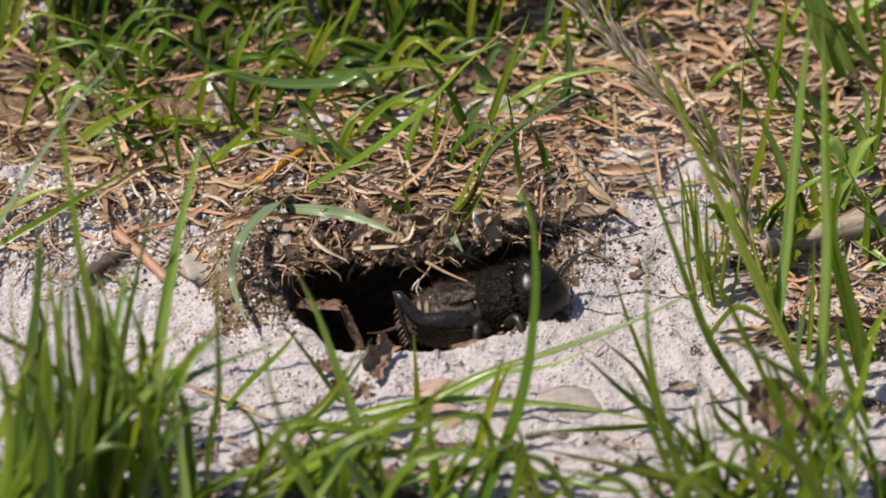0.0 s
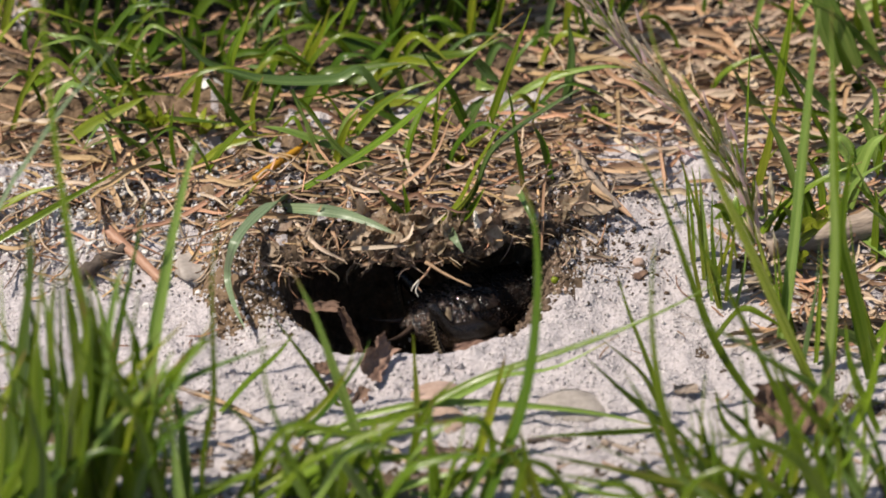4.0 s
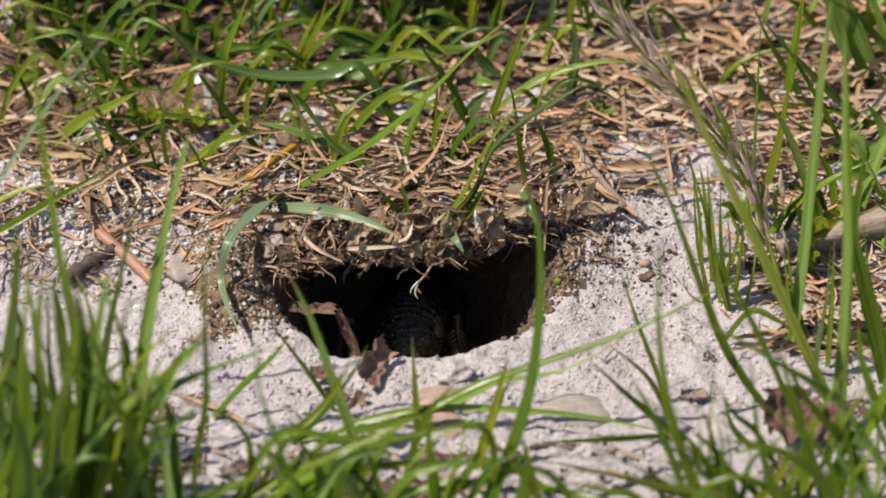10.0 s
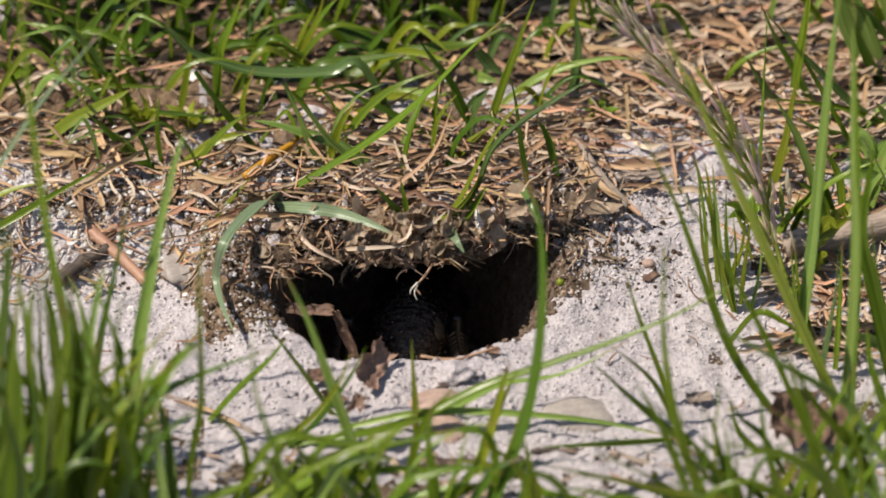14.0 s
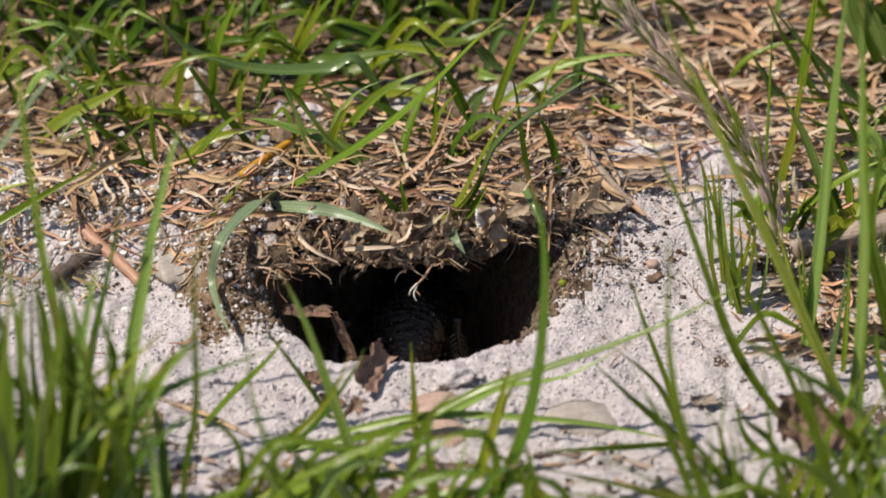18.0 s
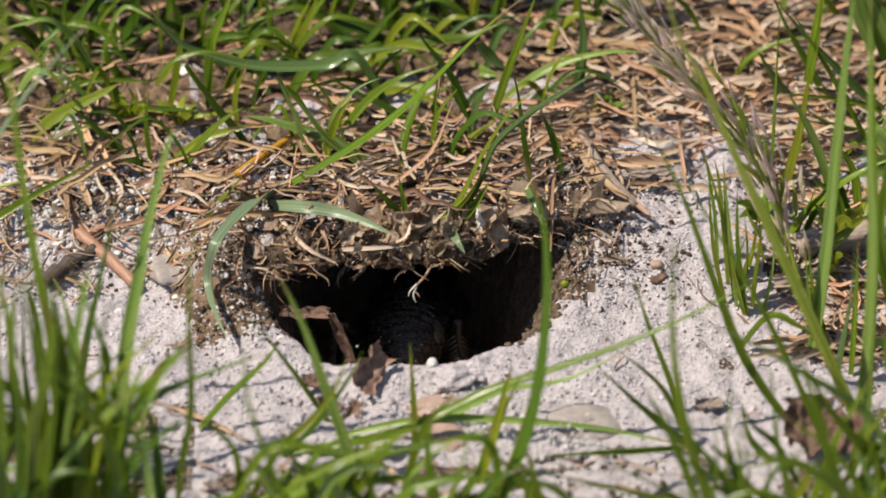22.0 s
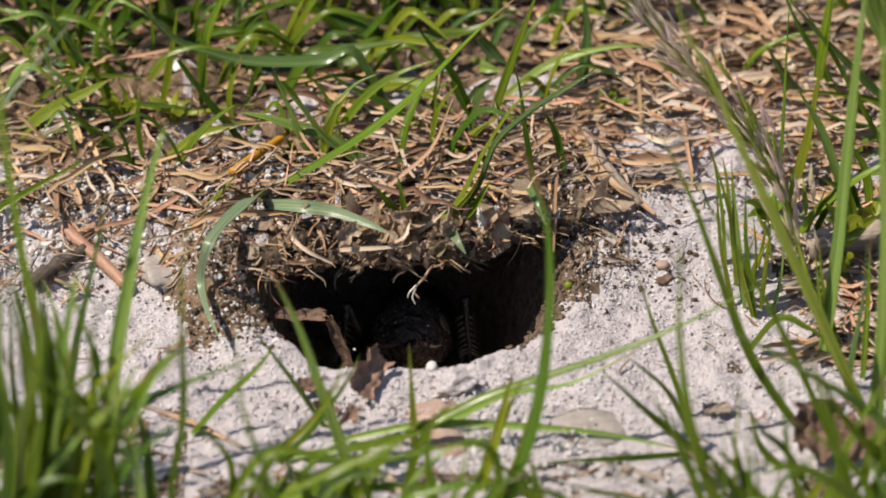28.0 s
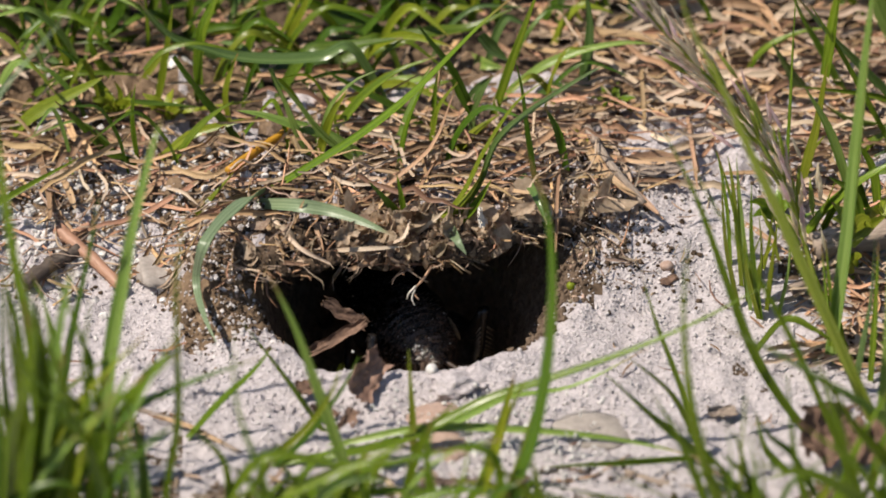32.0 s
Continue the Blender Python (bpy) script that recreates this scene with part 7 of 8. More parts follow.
front_middle_low = tuft("low bent green grass in sand")
blade(front_middle_low, GRASS, 1.01, (-4.6, -51.8, 0.0), (-2.5, -51.8, 9.0), (0.9, -51.8, 13.6))
blade(front_middle_low, GRASS_LIME, 1.03, (11.0, -61.3, 0.0), (8.7, -61.3, 8.9), (7.8, -61.3, 13.3))
blade(front_middle_low, GRASS, 1.03, (-4.9, -56.6, 0.0), (-2.2, -62.5, 2.2), (1.5, -63.5, 2.2))
blade(front_middle_low, GRASS, 0.69, (3.6, -54.0, 0.0), (6.8, -54.0, 4.6), (8.7, -54.0, 6.9))
blade(front_middle_low, GRASS_LIME, 0.68, (-15.0, -54.4, 0.0), (-15.7, -54.4, 4.8), (-14.9, -54.4, 7.2))
blade(front_middle_low, GRASS_PALE, 1.20, (-6.4, -60.7, 0.0), (-10.5, -60.7, 7.6), (-13.4, -60.7, 11.4))
blade(front_middle_low, GRASS_LIME, 1.15, (6.2, -62.4, 0.0), (10.7, -62.4, 4.0), (14.0, -62.4, 6.0))
blade(front_middle_low, GRASS_LIME, 1.21, (-1.6, -56.3, 0.0), (1.5, -56.3, 3.8), (8.0, -56.3, 5.6))
blade(front_middle_low, GRASS, 0.81, (-16.8, -54.9, 0.0), (-17.4, -54.9, 7.3), (-15.7, -54.9, 10.9))
blade(front_middle_low, GRASS_LIME, 0.96, (9.3, -57.6, 0.0), (7.3, -57.6, 7.3), (3.1, -57.6, 10.9))
blade(front_middle_low, GRASS_LIME, 0.86, (11.1, -51.6, 0.0), (6.6, -51.6, 3.3), (0.3, -51.6, 4.9))
blade(front_middle_low, GRASS_PALE, 0.74, (-14.0, -59.4, 0.0), (-17.4, -59.4, 7.2), (-19.5, -59.4, 10.8))
blade(front_middle_low, GRASS, 0.85, (-19.0, -54.3, 0.0), (-16.3, -54.3, 5.2), (-12.7, -54.3, 7.8))
blade(front_middle_low, GRASS_DARK, 1.06, (-15.2, -54.9, 0.0), (-10.1, -54.9, 6.4), (-7.3, -54.9, 9.6))
blade(front_middle_low, GRASS_PALE, 0.89, (-6.2, -55.3, 0.0), (-2.7, -55.3, 7.3), (1.4, -55.3, 10.9))
blade(front_middle_low, GRASS_DARK, 0.84, (-5.3, -59.0, 0.0), (-9.2, -59.0, 6.6), (-14.5, -59.0, 9.9))
blade(front_middle_low, GRASS, 1.19, (6.3, -63.1, 0.0), (8.0, -63.1, 8.7), (8.4, -63.1, 13.0))
blade(front_middle_low, GRASS_PALE, 0.88, (-4.0, -53.1, 0.0), (1.8, -59.1, 2.2), (9.0, -60.4, 2.2))

right_corner = tuft("dense green grass tuft beside brown leaves")
blade(right_corner, GRASS_DARK, 0.72, (28.7, -60.3, 0.0), (27.7, -60.3, 7.4), (24.2, -60.3, 12.1))
blade(right_corner, GRASS, 0.68, (45.8, -48.5, 0.0), (45.4, -48.5, 8.7), (43.2, -48.5, 14.1))
blade(right_corner, GRASS, 1.14, (40.4, -46.7, 0.0), (41.1, -46.7, 4.6), (41.9, -46.7, 7.5))
blade(right_corner, GRASS, 1.12, (29.5, -64.9, 0.0), (27.8, -64.9, 9.1), (22.1, -64.9, 14.9))
blade(right_corner, GRASS, 1.19, (48.9, -67.5, 0.0), (43.0, -67.5, 3.2), (34.3, -67.5, 5.2))
blade(right_corner, GRASS, 0.71, (31.7, -55.2, 0.0), (25.7, -55.2, 8.3), (21.3, -55.2, 13.6))
blade(right_corner, GRASS_LIME, 0.79, (37.9, -52.4, 0.0), (38.6, -52.4, 6.5), (37.4, -52.4, 10.7))
blade(right_corner, GRASS_PALE, 1.03, (32.0, -66.4, 0.0), (28.1, -66.4, 7.5), (21.7, -66.4, 12.1))
blade(right_corner, GRASS, 0.80, (30.8, -63.8, 0.0), (32.2, -63.8, 4.8), (33.1, -63.8, 7.8))
blade(right_corner, GRASS, 1.16, (31.8, -58.0, 0.0), (35.8, -58.0, 2.7), (38.4, -58.0, 4.5))
blade(right_corner, GRASS_PALE, 1.04, (41.6, -53.8, 0.0), (41.5, -53.8, 9.5), (41.6, -53.8, 15.5))
blade(right_corner, GRASS, 0.73, (37.7, -67.0, 0.0), (34.8, -67.0, 4.5), (32.7, -67.0, 7.2))
blade(right_corner, GRASS_LIME, 1.19, (30.2, -58.7, 0.0), (34.5, -58.7, 6.3), (36.4, -58.7, 10.4))
blade(right_corner, GRASS, 0.94, (25.9, -55.8, 0.0), (22.4, -55.8, 10.3), (19.2, -55.8, 16.8))
blade(right_corner, GRASS, 1.11, (38.5, -63.4, 0.0), (39.5, -63.4, 6.2), (38.5, -63.4, 10.0))
blade(right_corner, GRASS_PALE, 1.11, (43.6, -63.2, 0.0), (45.0, -63.2, 10.0), (46.9, -63.2, 16.3))
blade(right_corner, GRASS, 0.93, (36.6, -61.4, 0.0), (30.0, -61.4, 5.5), (25.8, -61.4, 9.0))
blade(right_corner, GRASS, 0.89, (44.0, -67.7, 0.0), (41.3, -67.7, 3.4), (36.0, -67.7, 5.6))
blade(right_corner, GRASS, 0.89, (42.2, -61.8, 0.0), (39.3, -61.8, 10.8), (32.2, -61.8, 17.7))
blade(right_corner, GRASS_LIME, 0.79, (26.9, -50.8, 0.0), (24.5, -50.8, 6.4), (24.3, -50.8, 10.4))
blade(right_corner, GRASS, 1.09, (28.8, -64.9, 0.0), (23.9, -64.9, 8.5), (15.1, -64.9, 13.9))
blade(right_corner, GRASS, 0.99, (30.2, -53.6, 0.0), (28.9, -53.6, 5.5), (25.8, -53.6, 8.9))

right_back = tuft("tall green grass growing behind a branch piece")
blade(right_back, GRASS, 1.09, (43.5, -2.8, 5.4), (42.8, -2.8, 11.0), (40.9, -2.8, 14.5))
blade(right_back, GRASS_PALE, 0.89, (51.2, -6.3, 3.8), (47.6, -6.3, 12.6), (44.8, -6.3, 18.1))
blade(right_back, GRASS, 0.69, (46.2, 5.8, 7.0), (40.6, 5.8, 18.1), (36.6, 5.8, 25.1))
blade(right_back, GRASS_PALE, 0.88, (45.3, -2.8, 5.4), (46.8, -2.8, 10.3), (50.7, -2.8, 13.4))
blade(right_back, GRASS_PALE, 1.15, (53.0, -10.7, 1.8), (50.9, -10.7, 8.7), (46.4, -10.7, 12.9))
blade(right_back, GRASS_PALE, 1.09, (41.1, -0.7, 6.2), (38.5, -0.7, 14.2), (35.9, -0.7, 19.2))

right_leafy = tuft("broad pale green leaves of a grass clump")
blade(right_leafy, GRASS_PALE, 1.29, (49.7, -0.0, 6.4), (53.8, -0.0, 10.2), (59.0, -0.0, 11.5))
blade(right_leafy, GRASS_PALE, 1.72, (50.0, -25.2, 0.0), (45.8, -25.2, 3.2), (42.4, -25.2, 4.2))
blade(right_leafy, GRASS_PALE, 1.69, (46.2, -1.5, 5.9), (48.3, -1.5, 13.8), (50.5, -1.5, 16.3))
blade(right_leafy, GRASS, 1.59, (49.0, -8.2, 3.0), (49.1, -8.2, 10.3), (48.8, -8.2, 12.7))
blade(right_leafy, GRASS_PALE, 0.96, (48.5, -9.8, 2.2), (51.2, -10.2, 4.2), (54.0, -9.8, 4.6))

bank_back = tuft("thick dark green grass at the back of the bank")
blade(bank_back, GRASS_PALE, 1.22, (46.2, 34.1, 10.3), (53.1, 34.1, 15.8), (53.3, 34.1, 13.1))
blade(bank_back, GRASS_LIME, 0.67, (53.2, 44.0, 11.8), (54.9, 44.0, 22.4), (51.4, 44.0, 23.1))
blade(bank_back, GRASS_DARK, 1.00, (47.0, 37.7, 10.9), (46.3, 37.7, 18.4), (45.8, 37.7, 21.6))
blade(bank_back, GRASS, 1.16, (51.9, 31.4, 9.9), (50.9, 31.4, 16.4), (52.1, 31.4, 17.8))
blade(bank_back, GRASS_PALE, 0.85, (51.2, 42.2, 11.6), (50.8, 42.2, 16.3), (53.0, 42.2, 16.9))
blade(bank_back, GRASS, 1.23, (47.6, 44.5, 11.9), (43.7, 44.5, 18.9), (44.9, 44.5, 18.6))
blade(bank_back, GRASS, 0.85, (52.5, 46.3, 12.1), (56.2, 46.3, 21.9), (56.0, 46.3, 23.3))
blade(bank_back, GRASS_DARK, 0.63, (47.4, 35.3, 10.5), (45.0, 35.3, 16.8), (45.7, 35.3, 17.5))
blade(bank_back, GRASS_PALE, 1.17, (51.6, 41.0, 11.4), (45.3, 38.0, 13.2), (41.3, 35.9, 12.8))
blade(bank_back, GRASS, 1.23, (51.6, 45.4, 12.0), (54.8, 45.4, 17.4), (60.4, 45.4, 18.3))
blade(bank_back, GRASS, 0.68, (53.1, 39.1, 11.1), (52.4, 39.1, 16.3), (53.3, 39.1, 17.7))
blade(bank_back, GRASS, 0.89, (44.6, 50.1, 12.5), (38.8, 50.1, 16.0), (37.7, 49.1, 14.6))
blade(bank_back, GRASS_LIME, 1.19, (42.9, 48.9, 12.4), (40.9, 48.9, 20.6), (34.4, 48.9, 20.8))
blade(bank_back, GRASS_LIME, 0.63, (50.4, 46.0, 12.1), (51.0, 46.0, 21.1), (58.1, 46.0, 20.8))
blade(bank_back, GRASS, 0.77, (48.6, 48.9, 12.4), (52.1, 48.9, 15.6), (52.2, 48.6, 14.6))
blade(bank_back, GRASS, 1.02, (41.4, 38.1, 11.0), (41.8, 38.1, 20.1), (48.8, 38.1, 19.5))
blade(bank_back, GRASS, 1.20, (47.7, 42.4, 11.6), (51.7, 42.4, 17.5), (51.7, 42.4, 17.1))
blade(bank_back, GRASS_LIME, 0.81, (51.3, 47.9, 12.3), (48.0, 47.9, 16.1), (44.5, 47.9, 17.7))
blade(bank_back, GRASS_PALE, 0.96, (45.7, 45.8, 12.0), (51.6, 45.8, 15.3), (63.8, 42.3, 13.8))
blade(bank_back, GRASS_DARK, 1.18, (50.3, 48.7, 12.4), (44.0, 48.7, 15.9), (38.3, 48.7, 17.1))
blade(bank_back, GRASS_DARK, 0.98, (48.2, 48.5, 12.3), (48.1, 48.5, 21.8), (47.0, 48.5, 25.4))


right_far = tuft("pale green grass leaning over dry litter")
blade(right_far, GRASS_PALE, 1.50, (51.4, 28.4, 9.4), (48.9, 28.4, 17.0), (46.8, 28.4, 20.2))
blade(right_far, GRASS_PALE, 1.01, (50.1, 11.0, 7.3), (49.9, 11.0, 14.4), (48.1, 11.0, 17.4))
blade(right_far, GRASS, 1.15, (53.4, 35.8, 10.6), (49.2, 35.8, 20.2), (46.0, 35.8, 24.2))
blade(right_far, GRASS, 0.89, (44.2, 30.3, 9.7), (40.9, 30.3, 14.7), (37.7, 30.3, 16.7))
blade(right_far, GRASS_PALE, 0.79, (49.4, 34.7, 10.4), (46.7, 34.7, 13.9), (42.3, 34.7, 15.3))
blade(right_far, GRASS_PALE, 1.60, (50.6, 3.3, 7.0), (48.8, 3.3, 13.9), (47.0, 3.3, 16.8))
blade(right_far, GRASS_PALE, 1.23, (49.8, 12.8, 7.4), (52.5, 12.8, 12.9), (53.3, 12.8, 15.2))
blade(right_far, GRASS_PALE, 1.44, (53.6, 23.9, 8.7), (47.0, 23.9, 16.9), (41.7, 23.9, 20.2))
blade(right_far, GRASS, 0.77, (51.7, 11.7, 7.3), (44.8, 11.7, 11.2), (35.4, 11.7, 12.7))
blade(right_far, GRASS_LIME, 1.00, (50.5, 18.8, 8.0), (52.3, 18.8, 12.8), (53.6, 18.8, 14.8))


front_low = tuft("low green grass blades at the edge of the sand")
blade(front_low, GRASS, 0.78, (-16.3, -60.2, 0.0), (-13.5, -62.8, 2.2), (-8.3, -62.3, 2.2))
blade(front_low, GRASS, 1.24, (-11.6, -59.8, 0.0), (-10.9, -59.8, 7.5), (-8.0, -59.8, 11.2))
blade(front_low, GRASS_DARK, 0.87, (-16.3, -62.6, 0.0), (-13.4, -62.6, 6.3), (-12.2, -62.6, 9.5))
blade(front_low, GRASS, 0.85, (-20.8, -55.8, 0.0), (-20.8, -55.8, 9.0), (-24.4, -55.8, 13.4))
blade(front_low, GRASS_LIME, 0.99, (-10.2, -62.8, 0.0), (-7.0, -62.8, 4.7), (-4.6, -62.8, 7.0))
blade(front_low, GRASS, 1.11, (-16.5, -53.9, 0.0), (-13.1, -53.9, 7.4), (-8.2, -53.9, 11.1))
blade(front_low, GRASS, 0.81, (-17.8, -54.5, 0.0), (-16.1, -54.5, 4.5), (-14.0, -54.5, 6.7))
blade(front_low, GRASS, 0.94, (-9.5, -55.3, 0.0), (-8.7, -55.3, 8.3), (-5.3, -55.3, 12.3))
blade(front_low, GRASS_DARK, 0.76, (-14.3, -58.2, 0.0), (-16.7, -58.2, 7.3), (-21.2, -58.2, 10.9))
blade(front_low, GRASS, 1.22, (-13.8, -56.6, 0.0), (-12.7, -56.6, 6.4), (-9.5, -56.6, 9.6))


# Flowering grass, sprigs, roots
def seed_head():
    top = new("flowering_grass")
    top.location = (0.0399, -0.0208, ground_z(0.0399, -0.0208))
    tagged(top, "drooping grass seed head with pinkish purple husks", "grass")
    o = Vector(top.location) / MM
    axis = [Vector(p) - o for p in ((39.9, -20.8, 0.0), (37.2, -13.0, 2.8), (35.4, -11.2, 8.1), (33.7, -11.2, 13.4), (31.0, -11.2, 18.7), (27.2, -11.2, 24.3), (22.9, -11.2, 29.2), (19.2, -11.2, 34.0), (14.9, -11.2, 41.0))]
    rod("stalk", GRASS_STEM, 0.30, *axis, parent=top, rough=0.03, taper=0.5, n=24)
    line = spline([a * MM for a in axis], 80)
    husks = []
    for k in range(4):
        bm = bmesh.new()
        bmesh.ops.create_icosphere(bm, subdivisions=2, radius=1)
        for v in bm.verts:
            t = (v.co.z + 1) / 2
            w = (0.26 + 0.03 * k) * (1 - 0.85 * t ** 1.5) * (0.4 + 0.6 * min(1, t * 3))
            v.co = Vector((v.co.x * w, v.co.y * w * 0.7, t * (2.4 + 0.4 * k))) * MM * 1.3
        me = bpy.data.meshes.new("spikelet")
        bm.to_mesh(me)
        bm.free()
        me.materials.append((SEED, SEED_PURPLE, GRASS_STEM, SEED_PURPLE)[k])
        me.polygons.foreach_set("use_smooth", [True] * len(me.polygons))
        husks.append(me)
    rng = random.Random(5)
    for i in range(190):
        f = 19 + int(60 * rng.random())
        p, tan = line[f], (line[f + 1] - line[f]).normalized()
        out = Vector((rng.gauss(0, 1), rng.gauss(0, 1), rng.gauss(0, 1)))
        out = (out - tan * out.dot(tan)).normalized()
        spread_ = rng.uniform(0.05, 0.45)
        d = (tan + out * spread_).normalized()
        ob = new("spikelet", husks[rng.choice((0, 1, 2, 0, 0, 0)) if f > 48 else rng.choice((0, 0, 2, 2, 0, 1))])
        ob.parent = top
        ob.matrix_basis = Matrix.Translation(p + out * abs(rng.gauss(0, 1.8)) * MM * (1 - 0.5 * (f - 22) / 57)) @ d.to_track_quat("Z", "Y").to_matrix().to_4x4()


def sprig(x, y, size, count, material, label, seed, lift=0.0):
    rng = random.Random(seed)
    z = top_z(x * MM, y * MM)
    top = new("small_plant")
    top.location = (x * MM, y * MM, z)
    tagged(top, label, "plant", "small plants")
    for i in range(count):
        a = 6.28 * i / count + rng.uniform(-0.3, 0.3)
        r = size * rng.uniform(0.6, 1.0)
        h = lift * rng.random()
        d = Vector((math.cos(a), math.sin(a), 0))
        verts, faces, uvs = [], [], []
        pts = [Vector((0, 0, 0.2 + h)) * MM, (d * r * 0.5 + Vector((0, 0, size * 0.5 + h))) * MM, (d * r + Vector((0, 0, size * rng.uniform(0.3, 0.8) + h))) * MM]
        strip(verts, faces, uvs, pts, size * rng.uniform(0.3, 0.5) * MM, rng.uniform(-0.6, 0.6), 8, taper=0.7, base_w=0.4, seed=rng.random() * 5)
        mesh_object("leaf", verts, faces, material, top, uvs=uvs)


seed_head()
sprig(-34.1, 13.2, 3.2, 14, GRASS_LIME, "tiny lime green moss sprig in litter", 1, 1.5)
sprig(-28.9, 13.5, 2.8, 11, GRASS_LIME, "tiny lime green moss sprig in litter", 2, 1.0)
sprig(17.0, 15.0, 3.0, 6, GRASS, "small green seedling in dry litter", 3)
sprig(14.0, 8.0, 1.8, 5, GRASS_LIME, "small yellow-green seedling in litter", 4)
sprig(40.5, -10.0, 3.6, 9, GRASS_LIME, "pale lime green weed with buds among grass", 5, 6.0)
sprig(43.5, -6.0, 3.0, 7, GRASS_LIME, "pale lime green weed among grass", 6, 4.0)
sprig(33.0, -4.0, 3.2, 8, GRASS, "small green grass seedling in sand", 7, 2.0)
sprig(-39.0, 21.0, 2.4, 7, GRASS, "tiny green moss sprig in litter", 8, 1.0)
sprig(47.0, 4.0, 4.2, 8, GRASS_PALE, "pale green leafy weed by the branch", 10, 3.0)
sprig(-33.0, -40.0, 3.0, 7, GRASS, "small green seedling in sand", 11, 2.0)

tagged(rod("rootlet", STRAW_ONE, 0.17, (-0.8, -10.2, 5.6), (-2.2, -12.4, 4.2), (-3.3, -13.2, 3.0), (-2.8, -13.6, 2.2), rough=0.2, taper=0.4), "frayed bleached rootlet hanging over the burrow", "root", "rootlets")
tagged(rod("rootlet", PETAL, 0.13, (-3.1, -13.1, 3.5), (-3.8, -13.5, 2.9), (-4.0, -13.6, 2.3), rough=0.2, taper=0.4), "frayed bleached rootlet hanging over the burrow", "root", "rootlets")
tagged(rod("rootlet", PETAL, 0.12, (-3.2, -13.2, 3.2), (-3.5, -13.6, 2.4), (-3.2, -13.9, 1.7), rough=0.2, taper=0.4), "frayed bleached rootlet hanging over the burrow", "root", "rootlets")
ROOT = rod("rootlet", STRAW_ONE, 0.22, (-2.4, -12.8, 5.7), (0.2, -14.2, 4.9), (2.9, -15.2, 4.2), rough=0.1, taper=0.5)
tagged(ROOT, "thin orange-brown rootlet hanging in the burrow mouth", "root", "rootlets")



# The field cricket: forward is +y, up is +z, millimetres
def hull(name, material, stations, parent, sides=26, label="", crumple=0.0):
    """A closed body of oval rings (y, half width, half height, z), crumpled if it is soft."""
    verts, faces = [], []
    for y, rx, rz, z in stations:
        for k in range(sides):
            a = 2 * math.pi * k / sides
            p = Vector((rx * math.cos(a), y, z + rz * math.sin(a)))
            if crumple:
                n = crumple * (noise.noise(p * 1.1) + 0.6 * noise.noise(p * 2.7))
                p += Vector((math.cos(a), 0, math.sin(a))) * n
            verts.append(p * MM)
    n = len(stations)
    for i in range(n - 1):
        for k in range(sides):
            a, b = i * sides + k, i * sides + (k + 1) % sides
            faces.append((a, b, b + sides, a + sides))
    faces.append(tuple(range(sides)))
    faces.append(tuple((n - 1) * sides + k for k in range(sides - 1, -1, -1)))
    ob = mesh_object(name, verts, faces, material, parent)
    if label:
        ob["label"] = label
    return ob


def limb(name, material, points, radii, parent, spines=0, sides=9, spine_side=None):
    """A leg piece with its own thickness at each point, with spines if it has them."""
    n = 12
    line = spline([Vector(p) * MM for p in points], n)
    verts, faces = [], []
    for i, p in enumerate(line):
        f = i / n * (len(radii) - 1)
        k = min(int(f), len(radii) - 2)
        r = (radii[k] + (radii[k + 1] - radii[k]) * (f - k)) * MM
        tan = (line[min(i + 1, n)] - line[max(i - 1, 0)]).normalized()
        s = tan.cross(Vector((1, 0.2, 0.1))).normalized()
        u = s.cross(tan)
        for j in range(sides):
            a = 2 * math.pi * j / sides
            verts.append(p + (s * math.cos(a) + u * math.sin(a)) * r)
    for i in range(n):
        for j in range(sides):
            a, b = i * sides + j, i * sides + (j + 1) % sides
            faces.append((a, b, b + sides, a + sides))
    faces.append(tuple(range(sides - 1, -1, -1)))
    faces.append(tuple(n * sides + j for j in range(sides)))
    ob = mesh_object(name, verts, faces, material, parent)
    for q in range(spines):
        p = line[3 + q]
        tan = (line[4 + q] - line[3 + q]).normalized()
        for side in (-1, 1):
            d = (tan * 0.5 + Vector((side * 0.9, -0.55, 0.1))).normalized()
            e = d.cross(tan).normalized() * 0.14 * MM
            g = d.cross(e).normalized() * 0.14 * MM
            mesh_object("spine", [p + e, p - e * 0.5 + g, p - e * 0.5 - g, p + d * 1.5 * MM], [(0, 1, 3), (1, 2, 3), (2, 0, 3), (0, 2, 1)], BAND, ob, even=False)
    return ob


KNEE = {-1: (6.7, -8.9, 3.8), 1: (5.6, -8.6, 4.6)}


